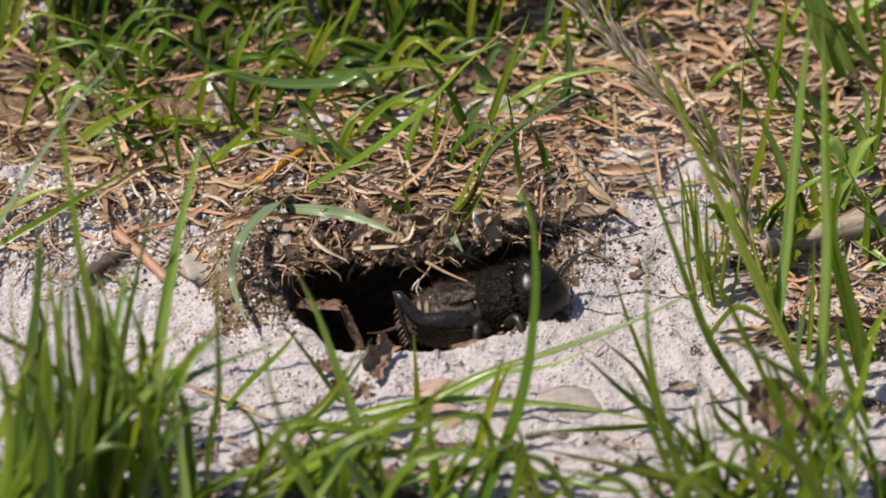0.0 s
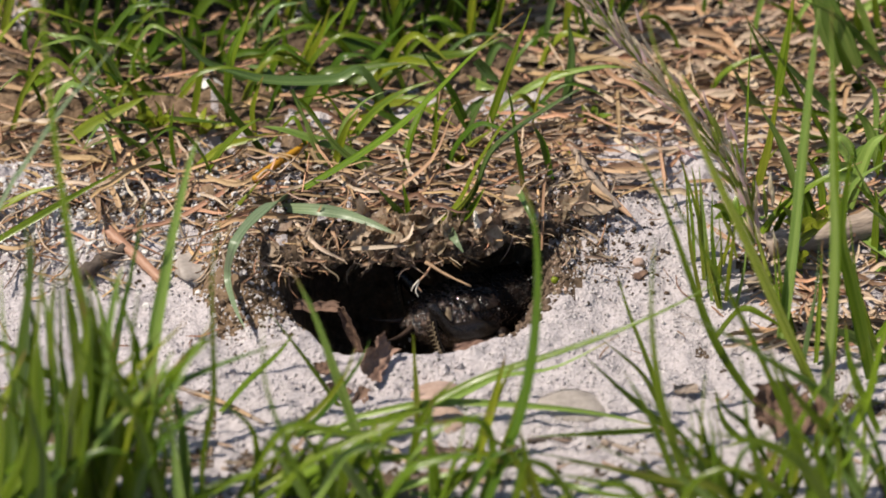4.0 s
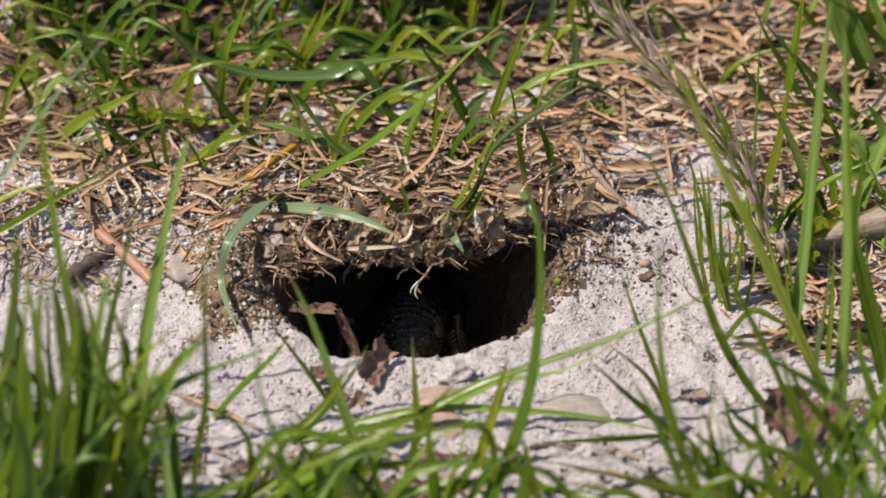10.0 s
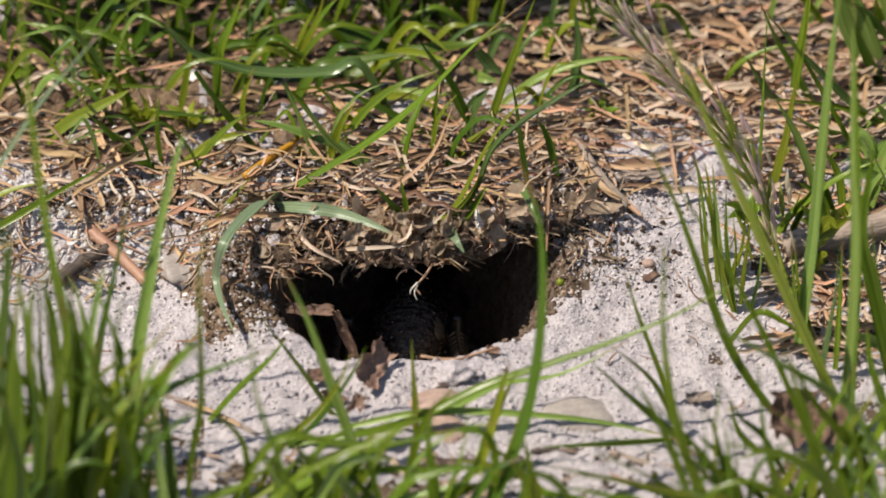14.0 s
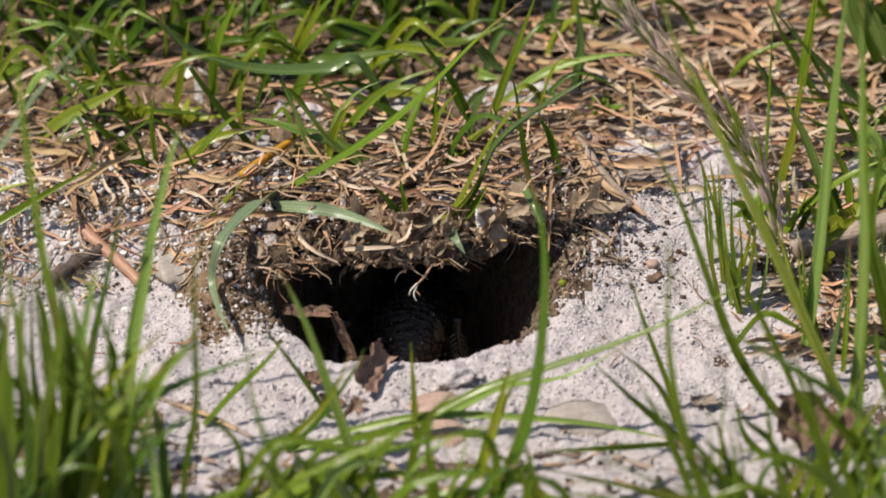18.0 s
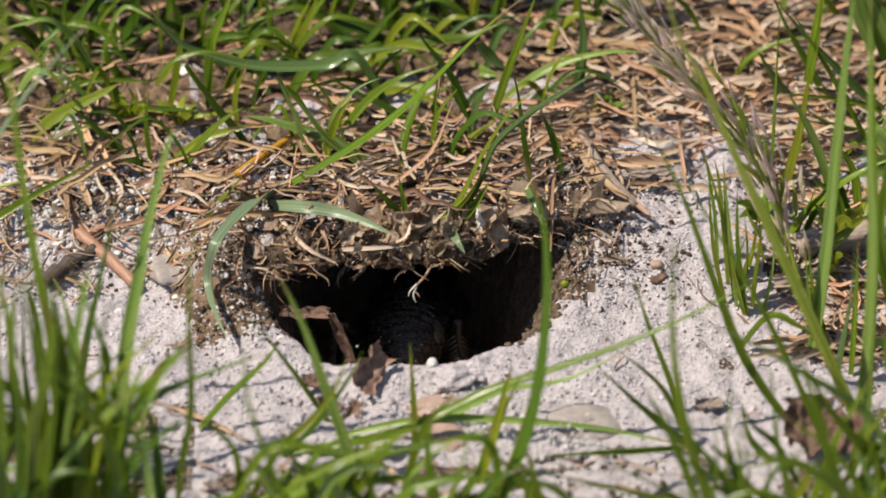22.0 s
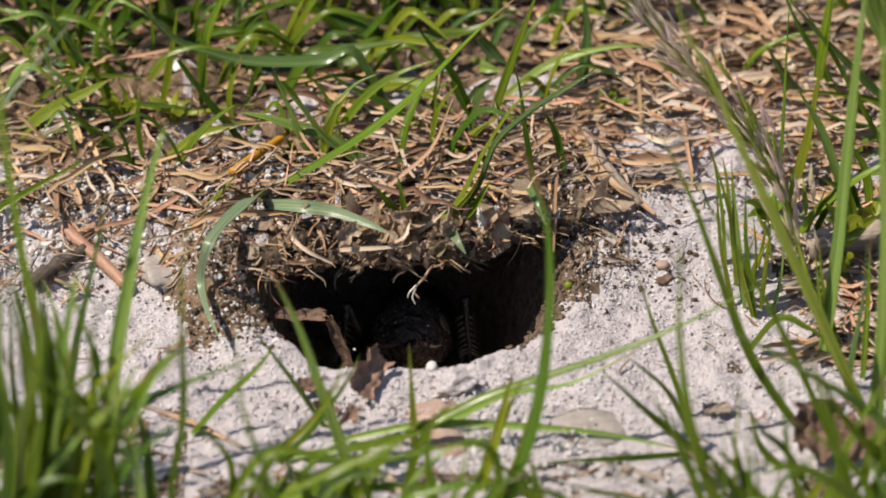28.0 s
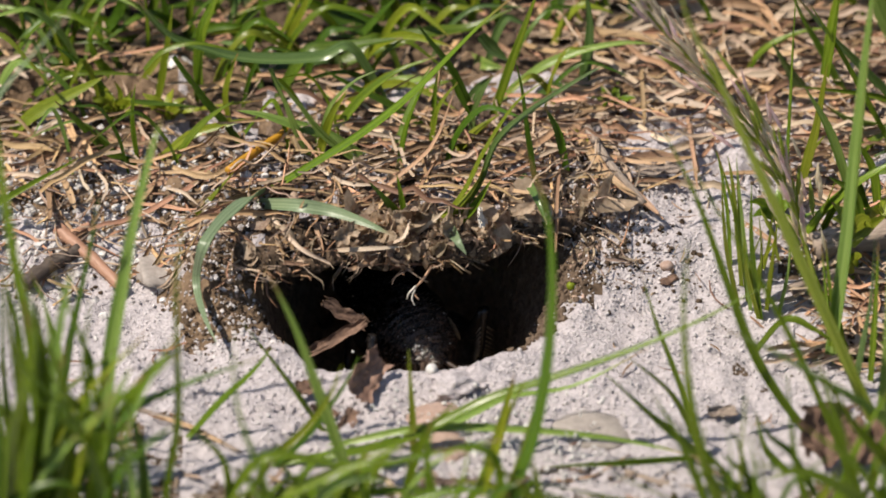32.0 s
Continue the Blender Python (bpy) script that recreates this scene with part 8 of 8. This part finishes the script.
def build_cricket():
    c = new("field_cricket")
    tagged(c, "black field cricket digging in its sandy burrow", "cricket")
    segs = 13
    for i in range(segs):
        s0, s1 = i / segs, (i + 1) / segs

        def rad(s):
            return 3.95 * max(0.03, 1 - ((s - 0.42) / 0.60) ** 2.2) ** 0.66 if s > 0.42 else 3.95 - 0.9 * ((0.42 - s) / 0.42) ** 2
        rings = [(0.6 - 11.0 * s0 + 0.15, rad(s0) * 0.90, rad(s0) * 0.84, 0)]
        for j in range(9):
            s = s0 + (s1 - s0) * j / 8
            fold = 0.035 * math.cos(2 * math.pi * j / 8 * 2) + 0.24 * (j / 8) ** 1.5
            rings.append((0.6 - 11.0 * s - (0.12 if j == 8 else 0), rad(s) + fold, rad(s) * 0.93 + fold, 0))
        rings.append((0.6 - 11.0 * s1 - 0.17, rad(s1) * 0.92, rad(s1) * 0.85, 0))
        if i == segs - 1:
            rings += [(-10.72, 0.45, 0.42, 0), (-10.9, 0.3, 0.3, 0), (-11.05, 0.05, 0.05, 0)]
        hull("abdomen_segment", ABDOMEN, rings, c, sides=44, crumple=0.06)
    for k, y in ((0, -7.1), (1, -6.2), (2, -7.9)):
        bm = bmesh.new()
        bmesh.ops.create_uvsphere(bm, u_segments=14, v_segments=8, radius=1)
        for v in bm.verts:
            v.co = Vector((v.co.x * 0.20, v.co.y * 0.36, v.co.z * (1.25 - 0.25 * k))) * MM
        part("side_band", bm, BAND, c, "ochre side plate").matrix_basis = pose((3.42 - 0.12 * (k == 2)) * MM, y * MM, 1.75 * MM, 0, -28, -8 - 6 * k)
    hull("tail_plate", ABDOMEN, [(-9.4, 0.8, 0.5, 0.9), (-10.1, 0.9, 0.55, 0.6), (-10.7, 0.7, 0.45, 0.3), (-11.2, 0.25, 0.2, 0.1)], c, label="brown tail plate", crumple=0.15)
    for side in (-1, 1):
        limb("cercus", TIP, [(side * 1.1, -10.0, 0.3), (side * 1.9, -11.4, 0.1), (side * 2.7, -12.8, 0.2), (side * 3.3, -14.0, 0.6)], [0.34, 0.26, 0.17, 0.05], c)
    hull("thorax", CHITIN_MATT, [(1.2, 2.6, 2.6, -0.4), (0.6, 3.3, 3.1, -0.4), (-1.0, 3.5, 3.0, -0.6), (-2.6, 3.3, 2.8, -0.7), (-3.4, 2.4, 2.2, -0.6)], c, crumple=0.25)
    hull("pronotum", CHITIN_MATT, [(-0.3, 3.3, 3.3, 0.2), (0.0, 3.75, 3.75, 0.3), (0.4, 3.95, 3.95, 0.3), (0.8, 3.85, 3.85, 0.3), (2.0, 3.9, 3.9, 0.3), (3.4, 3.85, 3.8, 0.2), (3.8, 3.95, 3.9, 0.2), (4.2, 3.4, 3.3, 0.1)], c, sides=44, crumple=0.2)
    for side in (-1, 1):
        pad = [(0.4, 1.0, 0.3, 0), (0, 1.5, 0.38, 0), (-0.8, 1.7, 0.42, 0.05), (-1.6, 1.8, 0.40, 0.1), (-2.4, 1.75, 0.36, 0.1), (-3.2, 1.6, 0.32, 0.05), (-4.0, 1.3, 0.28, 0), (-4.7, 0.9, 0.2, 0), (-5.2, 0.3, 0.1, 0)]
        hull("wing_pad", CHITIN_BROWN, pad, c, sides=24, crumple=0.22).matrix_basis = pose(side * 2.55 * MM, 0, 2.55 * MM, -3, side * 40, 0)
        hull("wing_lobe", CHITIN_BROWN, [(y * 0.7, w * 0.7, h, z) for y, w, h, z in pad], c, sides=24, crumple=0.22).matrix_basis = pose(side * 3.35 * MM, -0.9 * MM, 1.0 * MM, -3, side * 74, 0)
    bm = bmesh.new()
    bmesh.ops.create_uvsphere(bm, u_segments=32, v_segments=20, radius=1)
    for v in bm.verts:
        v.co = Vector((v.co.x * 4.05, v.co.y * 3.4 * (1 - 0.12 * v.co.z), v.co.z * 4.25 * (1 - 0.10 * abs(v.co.x)))) * MM
    for v in bm.verts:
        n = v.co.normalized()
        v.co += n * (0.10 * noise.noise(n * 2.2) + 0.05 * noise.noise(n * 6.0) - 0.22 * math.exp(-((abs(n.x) - 0.42) / 0.10) ** 2) * max(0.0, n.y)) * MM
    part("head", bm, CHITIN_GLOSS, c).matrix_basis = pose(0, 6.3 * MM, -0.1 * MM, 15)
    hull("lip", CHITIN, [(9.6, 0.3, 0.3, -2.6), (9.5, 1.3, 0.9, -2.6), (9.0, 1.7, 1.2, -2.5), (8.2, 1.9, 1.3, -2.4), (7.4, 1.5, 1.2, -2.2)], c, label="dark brown upper lip", crumple=0.15)
    feelers = []
    for side in (-1, 1):
        hull("jaw", CHITIN_GLOSS, [(9.4, 0.2, 0.2, -3.6), (9.1, 0.7, 0.6, -3.4), (8.2, 1.0, 0.9, -3.1), (7.2, 0.8, 0.8, -2.8)], c, crumple=0.1).location = (side * 1.5 * MM, 0, 0)
        bm = bmesh.new()
        bmesh.ops.create_uvsphere(bm, u_segments=14, v_segments=9, radius=0.6 * MM)
        part("eye", bm, CHITIN_GLOSS, c).matrix_basis = pose(side * 3.35 * MM, 7.8 * MM, 1.2 * MM)
        far = [(side * 1.2, 9.1, 1.0), (side * 1.6, 10.6, 3.0), (side * 2.6, 13.5, 4.8), (side * 3.4, 19.0, 6.4)] if side < 0 else [(1.2, 9.1, 1.0), (2.0, 10.5, 2.8), (2.6, 13.0, 4.2), (3.0, 17.0, 5.0)]
        feeler = limb("antenna", CHITIN, [Vector(p) - Vector(far[0]) for p in far], [0.20, 0.15, 0.12, 0.08], c, sides=6)
        feeler.location = Vector(far[0]) * MM
        feelers.append(feeler)
        limb("palp", CHITIN, [(side * 1.0, 8.0, -2.6), (side * 1.4, 9.0, -3.6), (side * 1.2, 8.8, -4.4)], [0.25, 0.25, 0.18], c)
        limb("fore_leg", CHITIN, [(side * 2.8, 2.6, -2.2), (side * 4.4, 4.2, -1.8), (side * 5.2, 4.8, -4.4), (side * 5.4, 6.4, -4.9)], [0.7, 0.6, 0.4, 0.2], c)
        limb("middle_leg", CHITIN, [(side * 3.0, 0.2, -2.4), (side * 4.6, -0.6, -1.6), (side * 5.4, -1.4, -4.2), (side * 5.8, -2.6, -4.9)], [0.7, 0.6, 0.4, 0.2], c)
        limb("hind_femur", SHIN, [(side * 3.0, -0.2, -1.6), (side * 4.7, -3.4, -0.2), (side * 5.5, -6.8, 1.0), (side * KNEE[side][0], KNEE[side][1] + 0.1, KNEE[side][2])], [0.75, 1.30, 0.95, 0.55], c, sides=14)
    rng = random.Random(8)
    hairs, hair_faces, dust, dust_faces = [], [], [], []
    for k in range(1150):
        a, y = rng.uniform(-0.7, math.pi + 0.7), rng.uniform(-9.5, 8.0)
        r = 4.1 * math.sqrt(1 - ((y - 5.6) / 3.8) ** 2) if y > 6 else 3.9 if y > -4 else 3.9 * max(0.2, 1 - ((-y - 4) / 7.2) ** 2.2) ** 0.6
        out = Vector((math.cos(a), 0, math.sin(a)))
        p = out * r + Vector((0, y, 0.1))
        if k % 24 == 0:
            size = rng.uniform(0.04, 0.12)
            first = len(dust)
            dust += [(p + out * size * 0.5 + v * size * rng.uniform(0.7, 1.2)) * MM for v in ICO_V]
            dust_faces += [tuple(first + q for q in f) for f in ICO_F]
        else:
            tip = p + (out * rng.uniform(0.3, 1.0) + Vector((rng.gauss(0, 0.3), -0.7, rng.gauss(0, 0.3)))) * rng.uniform(0.5, 1.0)
            e = Vector((0, 0.03, 0))
            g = out.cross(e)
            first = len(hairs)
            hairs += [(p + e) * MM, (p - e * 0.5 + g) * MM, (p - e * 0.5 - g) * MM, tip * MM]
            hair_faces += [tuple(first + q for q in f) for f in ((0, 1, 3), (1, 2, 3), (2, 0, 3))]
    mesh_object("bristles", hairs, hair_faces, TIP, c, even=False)["label"] = "fine brown bristles"
    mesh_object("sand_dust", dust, dust_faces, GRAIN_ONE, c, even=False)["label"] = "pale sand dust"
    shins = []
    for side in (-1, 1):
        shin = limb("hind_shin", SHIN, [(0, 0.1, 0.3), (side * 0.1, -0.4, -2.2), (side * 0.4, -0.6, -4.6), (side * 0.5, -0.4, -6.4)], [0.55, 0.40, 0.34, 0.28], c, spines=8)
        shin.location = (side * KNEE[side][0] * MM, KNEE[side][1] * MM, KNEE[side][2] * MM)
        limb("foot", CHITIN, [(side * 0.5, -0.4, -6.3), (side * 0.7, -1.2, -6.9), (side * 0.9, -2.2, -6.8)], [0.22, 0.16, 0.08], shin)
        shins.append((side, shin))
    return c, shins, feelers


CRICKET, SHINS, FEELERS = build_cricket()


def stance(rear, ahead, lean=0.0):
    """The cricket's pose from the place of its tail end and the way it faces; millimetres."""
    f = Vector(ahead).normalized()
    r = f.cross(Vector((0, 0, 1))).normalized()
    u = r.cross(f)
    m = Matrix((r, f, u)).transposed().to_4x4()
    return Matrix.Translation((Vector(rear) + f * 10.8) * MM) @ m @ pose(0, 0, 0, 0, lean, 0)


# Things that move
def grain_meshes():
    rng = random.Random(31)
    out = []
    for k in range(5):
        bm = bmesh.new()
        bmesh.ops.create_icosphere(bm, subdivisions=2 if k == 4 else 1, radius=1)
        for v in bm.verts:
            v.co *= rng.uniform(0.55, 1.25)
        me = bpy.data.meshes.new("sand_grain")
        bm.to_mesh(me)
        bm.free()
        me.materials.append(GRAIN_ONE)
        out.append(me)
    return out


GRAIN_MESHES = grain_meshes()


def bunch_mesh(rng):
    """A loose bunch of about eight grains that fly together."""
    verts, faces = [], []
    for k in range(8):
        o = Vector((rng.gauss(0, 7.0), rng.gauss(0, 3.0), rng.gauss(0, 6.5)))
        r = rng.uniform(0.3, 0.9)
        first = len(verts)
        verts += [o + v * r * rng.uniform(0.8, 1.15) for v in ICO_V]
        faces += [tuple(first + q for q in f) for f in ICO_F]
    me = bpy.data.meshes.new("sand_bunch")
    me.from_pydata(verts, [], faces)
    me.materials.append(GRAIN_ONE)
    return me


def spray(t, count, place, size, seed, out=0.10, bunch=False):
    """Sand thrown out of the burrow at t: each grain leaves the pit, crosses its place at t and lands on the sand."""
    rng = random.Random(seed)
    for i in range(count):
        x, u, y = place(rng)
        s = (size[0] + (size[1] - size[0]) * rng.random() ** 2) * 0.5
        ob = new("sand_bunch", bunch_mesh(rng)) if bunch else new("sand_grain", GRAIN_MESHES[rng.randrange(4)])
        ob.scale = (s * MM * rng.uniform(0.6, 1.2), s * MM * rng.uniform(0.6, 1.2), s * MM * rng.uniform(0.8, 1.3))
        if bunch:
            tagged(ob, "loose bunch of white sand grains thrown from the burrow", "sand", "thrown sand bunches", "stuff")
        else:
            tagged(ob, "white quartz sand grain thrown from the burrow", "sand grain", "thrown sand grains")
        start = (rng.gauss(-3, 2.0), rng.uniform(-9, -4), 0)
        start = (start[0], start[1], 1000 * ground_z(start[0] * MM, start[1] * MM) - 1.5)
        mid = (x, y, (u - 0.5 * y) / 0.866)
        lx, ly = x + rng.gauss(3, 4), rng.uniform(-52, -29)
        land = (lx, ly, 1000 * (ground_z(lx * MM, ly * MM) + rough_z(lx * MM, ly * MM)) + s * 0.3)
        turn = [rng.uniform(-40, 40) for k in range(3)]
        a = pose(*(v * MM for v in start))
        b = pose(*(v * MM for v in mid), *turn)
        c = pose(*(v * MM for v in land), *(2 * v for v in turn))
        walk(ob, [(0, a), (t - 0.10, a), (t, b), (t + out, c), (32, c)])


def box_place(x0, x1, u0, u1, y0=-25, y1=-14):
    return lambda r: (r.uniform(x0, x1), r.uniform(u0, u1), r.uniform(y0, y1))


def cone_place(x, sx, u, su):
    return lambda r: (r.gauss(x, sx), u + abs(r.gauss(0, su)), r.uniform(-24, -14))


def motions():
    facing_out = stance((-5.4, -13.4, -2.7), (17.2, -1.9, 6.0), -20)
    digging = stance((-3.6, -11.1, -7.6), (0.04, 0.95, 0.12))
    deeper = stance((-4.6, -10.8, -7.85), (0.10, 0.95, 0.12))
    later = stance((-3.8, -10.1, -5.4), (0.03, 0.93, -0.36))
    leaning = stance((-1.0, -11.3, -7.2), (-0.38, 0.88, 0.10), 4)
    turning = stance((-3.6, -10.0, -5.4), (14, 9.5, 0.5))
    turning_b = stance((-3, -8.5, -7.0), (7, 14, -2.0))
    bursts = (6.3, 8.0, 9.5, 18.5, 19.95, 21.0, 23.0)
    rows = [(0, facing_out), (3.5, facing_out), (4.2, turning), (4.8, turning_b), (5.4, digging), (6.1, digging), (7.9, deeper)]
    for t in (9.4, 14.0, 18.4, 19.8, 20.9, 22.9):
        rows.append((t, deeper))
        rows.append((t + 0.15, stance((-4.6, -11.3, -7.6), (0.10, 0.95, 0.12))))
        rows.append((t + 0.4, deeper))
    rows += [(23.4, later), (28.8, later), (29.3, stance((-2.4, -10.7, -6.4), (-0.15, 0.93, -0.10))), (30.0, leaning), (32, leaning)]
    walk(CRICKET, rows)
    for k, feeler in enumerate(FEELERS):
        at = [v for v in feeler.location]
        walk(feeler, [(0, pose(*at, -14 + 6 * k, 0, -16)), (0.8, pose(*at, -8, 0, -10)), (1.6, pose(*at, 12, 0, 0)), (2.6, pose(*at, 8 - 5 * k, 0, -6)), (3.5, pose(*at, 4, 0, 0)), (5.4, pose(*at)), (32, pose(*at))])
    for side, shin in SHINS:
        at = (side * KNEE[side][0] * MM, KNEE[side][1] * MM, KNEE[side][2] * MM)
        rest = pose(*at, 10, 0, 0)
        kick = pose(*at, -62, 0, side * 12)
        keys = [(0, pose(*at, 6, 0, 0)), (5.4, rest)]
        for t in bursts:
            keys += [(t - 0.14, rest), (t - 0.02, kick if side > 0 or t > 22 else pose(*at, -10, 0, 0)), (t + 0.16, rest)]
        keys += [(30.5, rest), (30.75, pose(*at, -28, 0, side * 20) if side < 0 else rest), (32, pose(*at, -28, 0, side * 20) if side < 0 else rest)]
        walk(shin, keys)

    # rootlet: lies on the cricket's back, then hangs, then is torn back under the turf
    a = ROOT.matrix_basis.copy()
    hang = a @ pose(0, 0, 0, 0, 27, 0)
    gone = a @ Matrix.Translation((0.0, 0.0035, 0.0012)) @ pose(0, 0, 0, 30, 10, 0)
    walk(ROOT, [(0, a), (3.6, a), (5.4, hang), (9.4, hang), (9.6, gone), (32, gone)])

    # heap of fresh sand, pebble, crumb and sliver brought out by the digging
    low = HEAP.matrix_basis.copy()
    walk(HEAP, [(0, Matrix.Translation((0, 0, -0.0022)) @ low), (9.4, Matrix.Translation((0, 0, -0.0022)) @ low), (9.6, Matrix.Translation((0, 0, -0.0003)) @ low), (16.8, low), (32, low)])
    out = PEBBLE.matrix_basis.copy()
    inside = pose(-0.002, -0.006, -0.0150)
    walk(PEBBLE, [(0, inside), (18.4, inside), (18.5, pose(0.0008, -0.020, 0.001, 40, 0, 60)), (18.7, out), (32, out)])
    there = CRUMB.matrix_basis.copy()
    away = pose(0.012, -0.038, ground_z(0.012, -0.038) + 0.0004, 0, 0, 70)
    walk(CRUMB, [(0, inside), (10.4, inside), (10.6, there), (16.6, there), (16.9, away), (32, away)])
    sill = SILL_CHIP.matrix_basis.copy()
    walk(SILL_CHIP, [(0, sill), (3.9, sill), (4.2, pose(0.004, -0.016, -0.004, 60, 10, 30)), (4.5, pose(0.004, -0.008, -0.0142, 20, 0, 50)), (32, pose(0.004, -0.008, -0.0142, 20, 0, 50))])
    lying = SLIVER.matrix_basis.copy()
    pulled = Matrix.Translation((0.004, 0.010, -0.011)) @ lying
    flung = pose(0.010, -0.045, ground_z(0.010, -0.045) + 0.0005, 0, 0, 20)
    walk(SLIVER, [(0, pulled), (13.7, pulled), (13.95, lying), (16.6, lying), (16.9, flung), (32, flung)])
    # bark flakes in the mouth's corner, pushed up by a hind leg
    walk(FLAP, [(0, FLAP_A), (30.4, FLAP_A), (30.6, FLAP_B), (30.8, FLAP_C), (32, FLAP_C)])
    walk(LEDGE, [(0, LEDGE_A), (30.4, LEDGE_A), (30.8, LEDGE_B), (32, LEDGE_B)])

    spray(6.3, 12, box_place(-1, 8, -11.5, -7.5), (0.25, 0.6), 40)
    spray(8.0, 26, box_place(-11.5, 11, -12, -1), (0.3, 0.8), 41)
    spray(8.0, 22, cone_place(0.5, 4.5, -12.6, 3.5), (0.25, 0.8), 42)
    spray(9.5, 16, cone_place(4, 4.5, -12.5, 4.5), (0.3, 0.9), 43)
    spray(9.5, 12, box_place(-7, 12, -8, 1), (0.3, 0.8), 44)
    spray(9.5, 5, cone_place(4, 3.5, -12.5, 4), (0.3, 0.8), 60, bunch=True)
    spray(18.55, 18, cone_place(3, 6, -12, 6), (0.3, 0.9), 45)
    spray(18.55, 9, cone_place(3, 5, -12, 6), (0.3, 0.9), 61, bunch=True)
    spray(19.9, 24, cone_place(4, 5, -12, 7), (0.3, 0.9), 46, out=0.07, bunch=True)
    spray(20.0, 22, box_place(-9, 11, -10.5, -1), (0.3, 0.8), 47)
    spray(20.0, 34, box_place(2, 12.5, -12, -8), (0.2, 0.55), 48)
    spray(21.0, 36, cone_place(-0.5, 4.8, -13.2, 4.6), (0.3, 0.8), 49)
    spray(21.0, 30, cone_place(-0.5, 4.2, -13.2, 4.0), (0.3, 0.9), 62, bunch=True)
    spray(21.0, 18, box_place(-3, 11, -8, 2), (0.3, 0.8), 50)
    spray(21.1, 10, box_place(-8, 12, -12, 3), (0.3, 0.9), 51, bunch=True)
    spray(23.0, 84, box_place(-19, 9, -12.5, 4), (0.35, 0.95), 52)
    spray(23.0, 12, box_place(-15, 9, -12, 2), (0.35, 0.8), 63, bunch=True)
    spray(23.12, 10, box_place(-18, 10, -11, 0), (0.3, 0.8), 53)


HEAP = lump("mound", SAND, (7.5, 4.6, 2.8), (0.9, -27.4, 0.5), (0, 0, 4), rough=0.5, sub=5)
for v in HEAP.data.vertices:
    v.co += v.normal * (0.00035 * noise.noise(v.co * 900) + 0.00022 * noise.noise(v.co * 2300))
tagged(HEAP, "small heap of fresh pale sand at the burrow sill", "sand")
PEBBLE = lump("pebble", GRAIN_ONE, (1.15, 1.1, 1.25), (-1.5, -26.4, 1.8), rough=0.2)
tagged(PEBBLE, "small white quartz pebble on the sand heap", "pebble")
SILL_CHIP = flake("bark_chip", LEAF_BROWN, 4.8, 1.2, (2.6, -23.8, 0.8), (38, -8, 8), curl=0.3, seed=13)
tagged(SILL_CHIP, "grey-brown bark chip lying on the burrow sill", "bark")
CRUMB = flake("leaf_crumb", LEAF_BROWN, 1.6, 1.0, (4.9, -24.2, 1.4), (30, 20, 10), curl=0.4, seed=21)
tagged(CRUMB, "small reddish brown leaf crumb on the sill", "leaf")
SLIVER = rod("straw_sliver", STRAW_ONE, 0.2, (-2.8, -25.4, 1.5), (1.0, -25.8, 1.4), (5.5, -24.6, 2.2), rough=0.2, taper=0.6)
tagged(SLIVER, "tan straw sliver lying across the sill", "straw")


def laid(at, along, face):
    """A pose with its length along one way and its flat side facing another; millimetres."""
    x = Vector(along).normalized()
    z = Vector(face)
    z = (z - x * z.dot(x)).normalized()
    return Matrix.Translation(Vector(at) * MM) @ Matrix((x, z.cross(x), z)).transposed().to_4x4()


FLAP = flake("bark_flap", BARK, 7.6, 1.2, (0, 0, 0), (0, 0, 0), curl=0.5, thick=0.3, seed=17)
tagged(FLAP, "curled dark bark flake standing in the burrow mouth", "bark")
FLAP_A = laid((-10.7, -15.6, -2.0), (-0.36, 0.14, 0.92), (-0.3, -0.87, 0.4))
FLAP_B = laid((-10.4, -15.8, -0.8), (0.1, 0.1, 0.98), (-0.3, -0.87, 0.4))
FLAP_C = laid((-10.8, -16.2, -0.6), (0.84, 0.0, 0.55), (-0.2, -0.80, 0.6))
LEDGE = flake("bark_flap", BARK, 5.6, 1.3, (0, 0, 0), (0, 0, 0), curl=0.25, thick=0.35, seed=23)
tagged(LEDGE, "flat brown bark flake bridging the burrow corner", "bark")
LEDGE_A = laid((-14.8, -15.2, 1.2), (1, 0, -0.05), (0, -0.7, 0.75))
LEDGE_B = laid((-10.2, -15.2, 1.6), (0.82, 0, -0.56), (0, -0.8, 0.6))
motions()
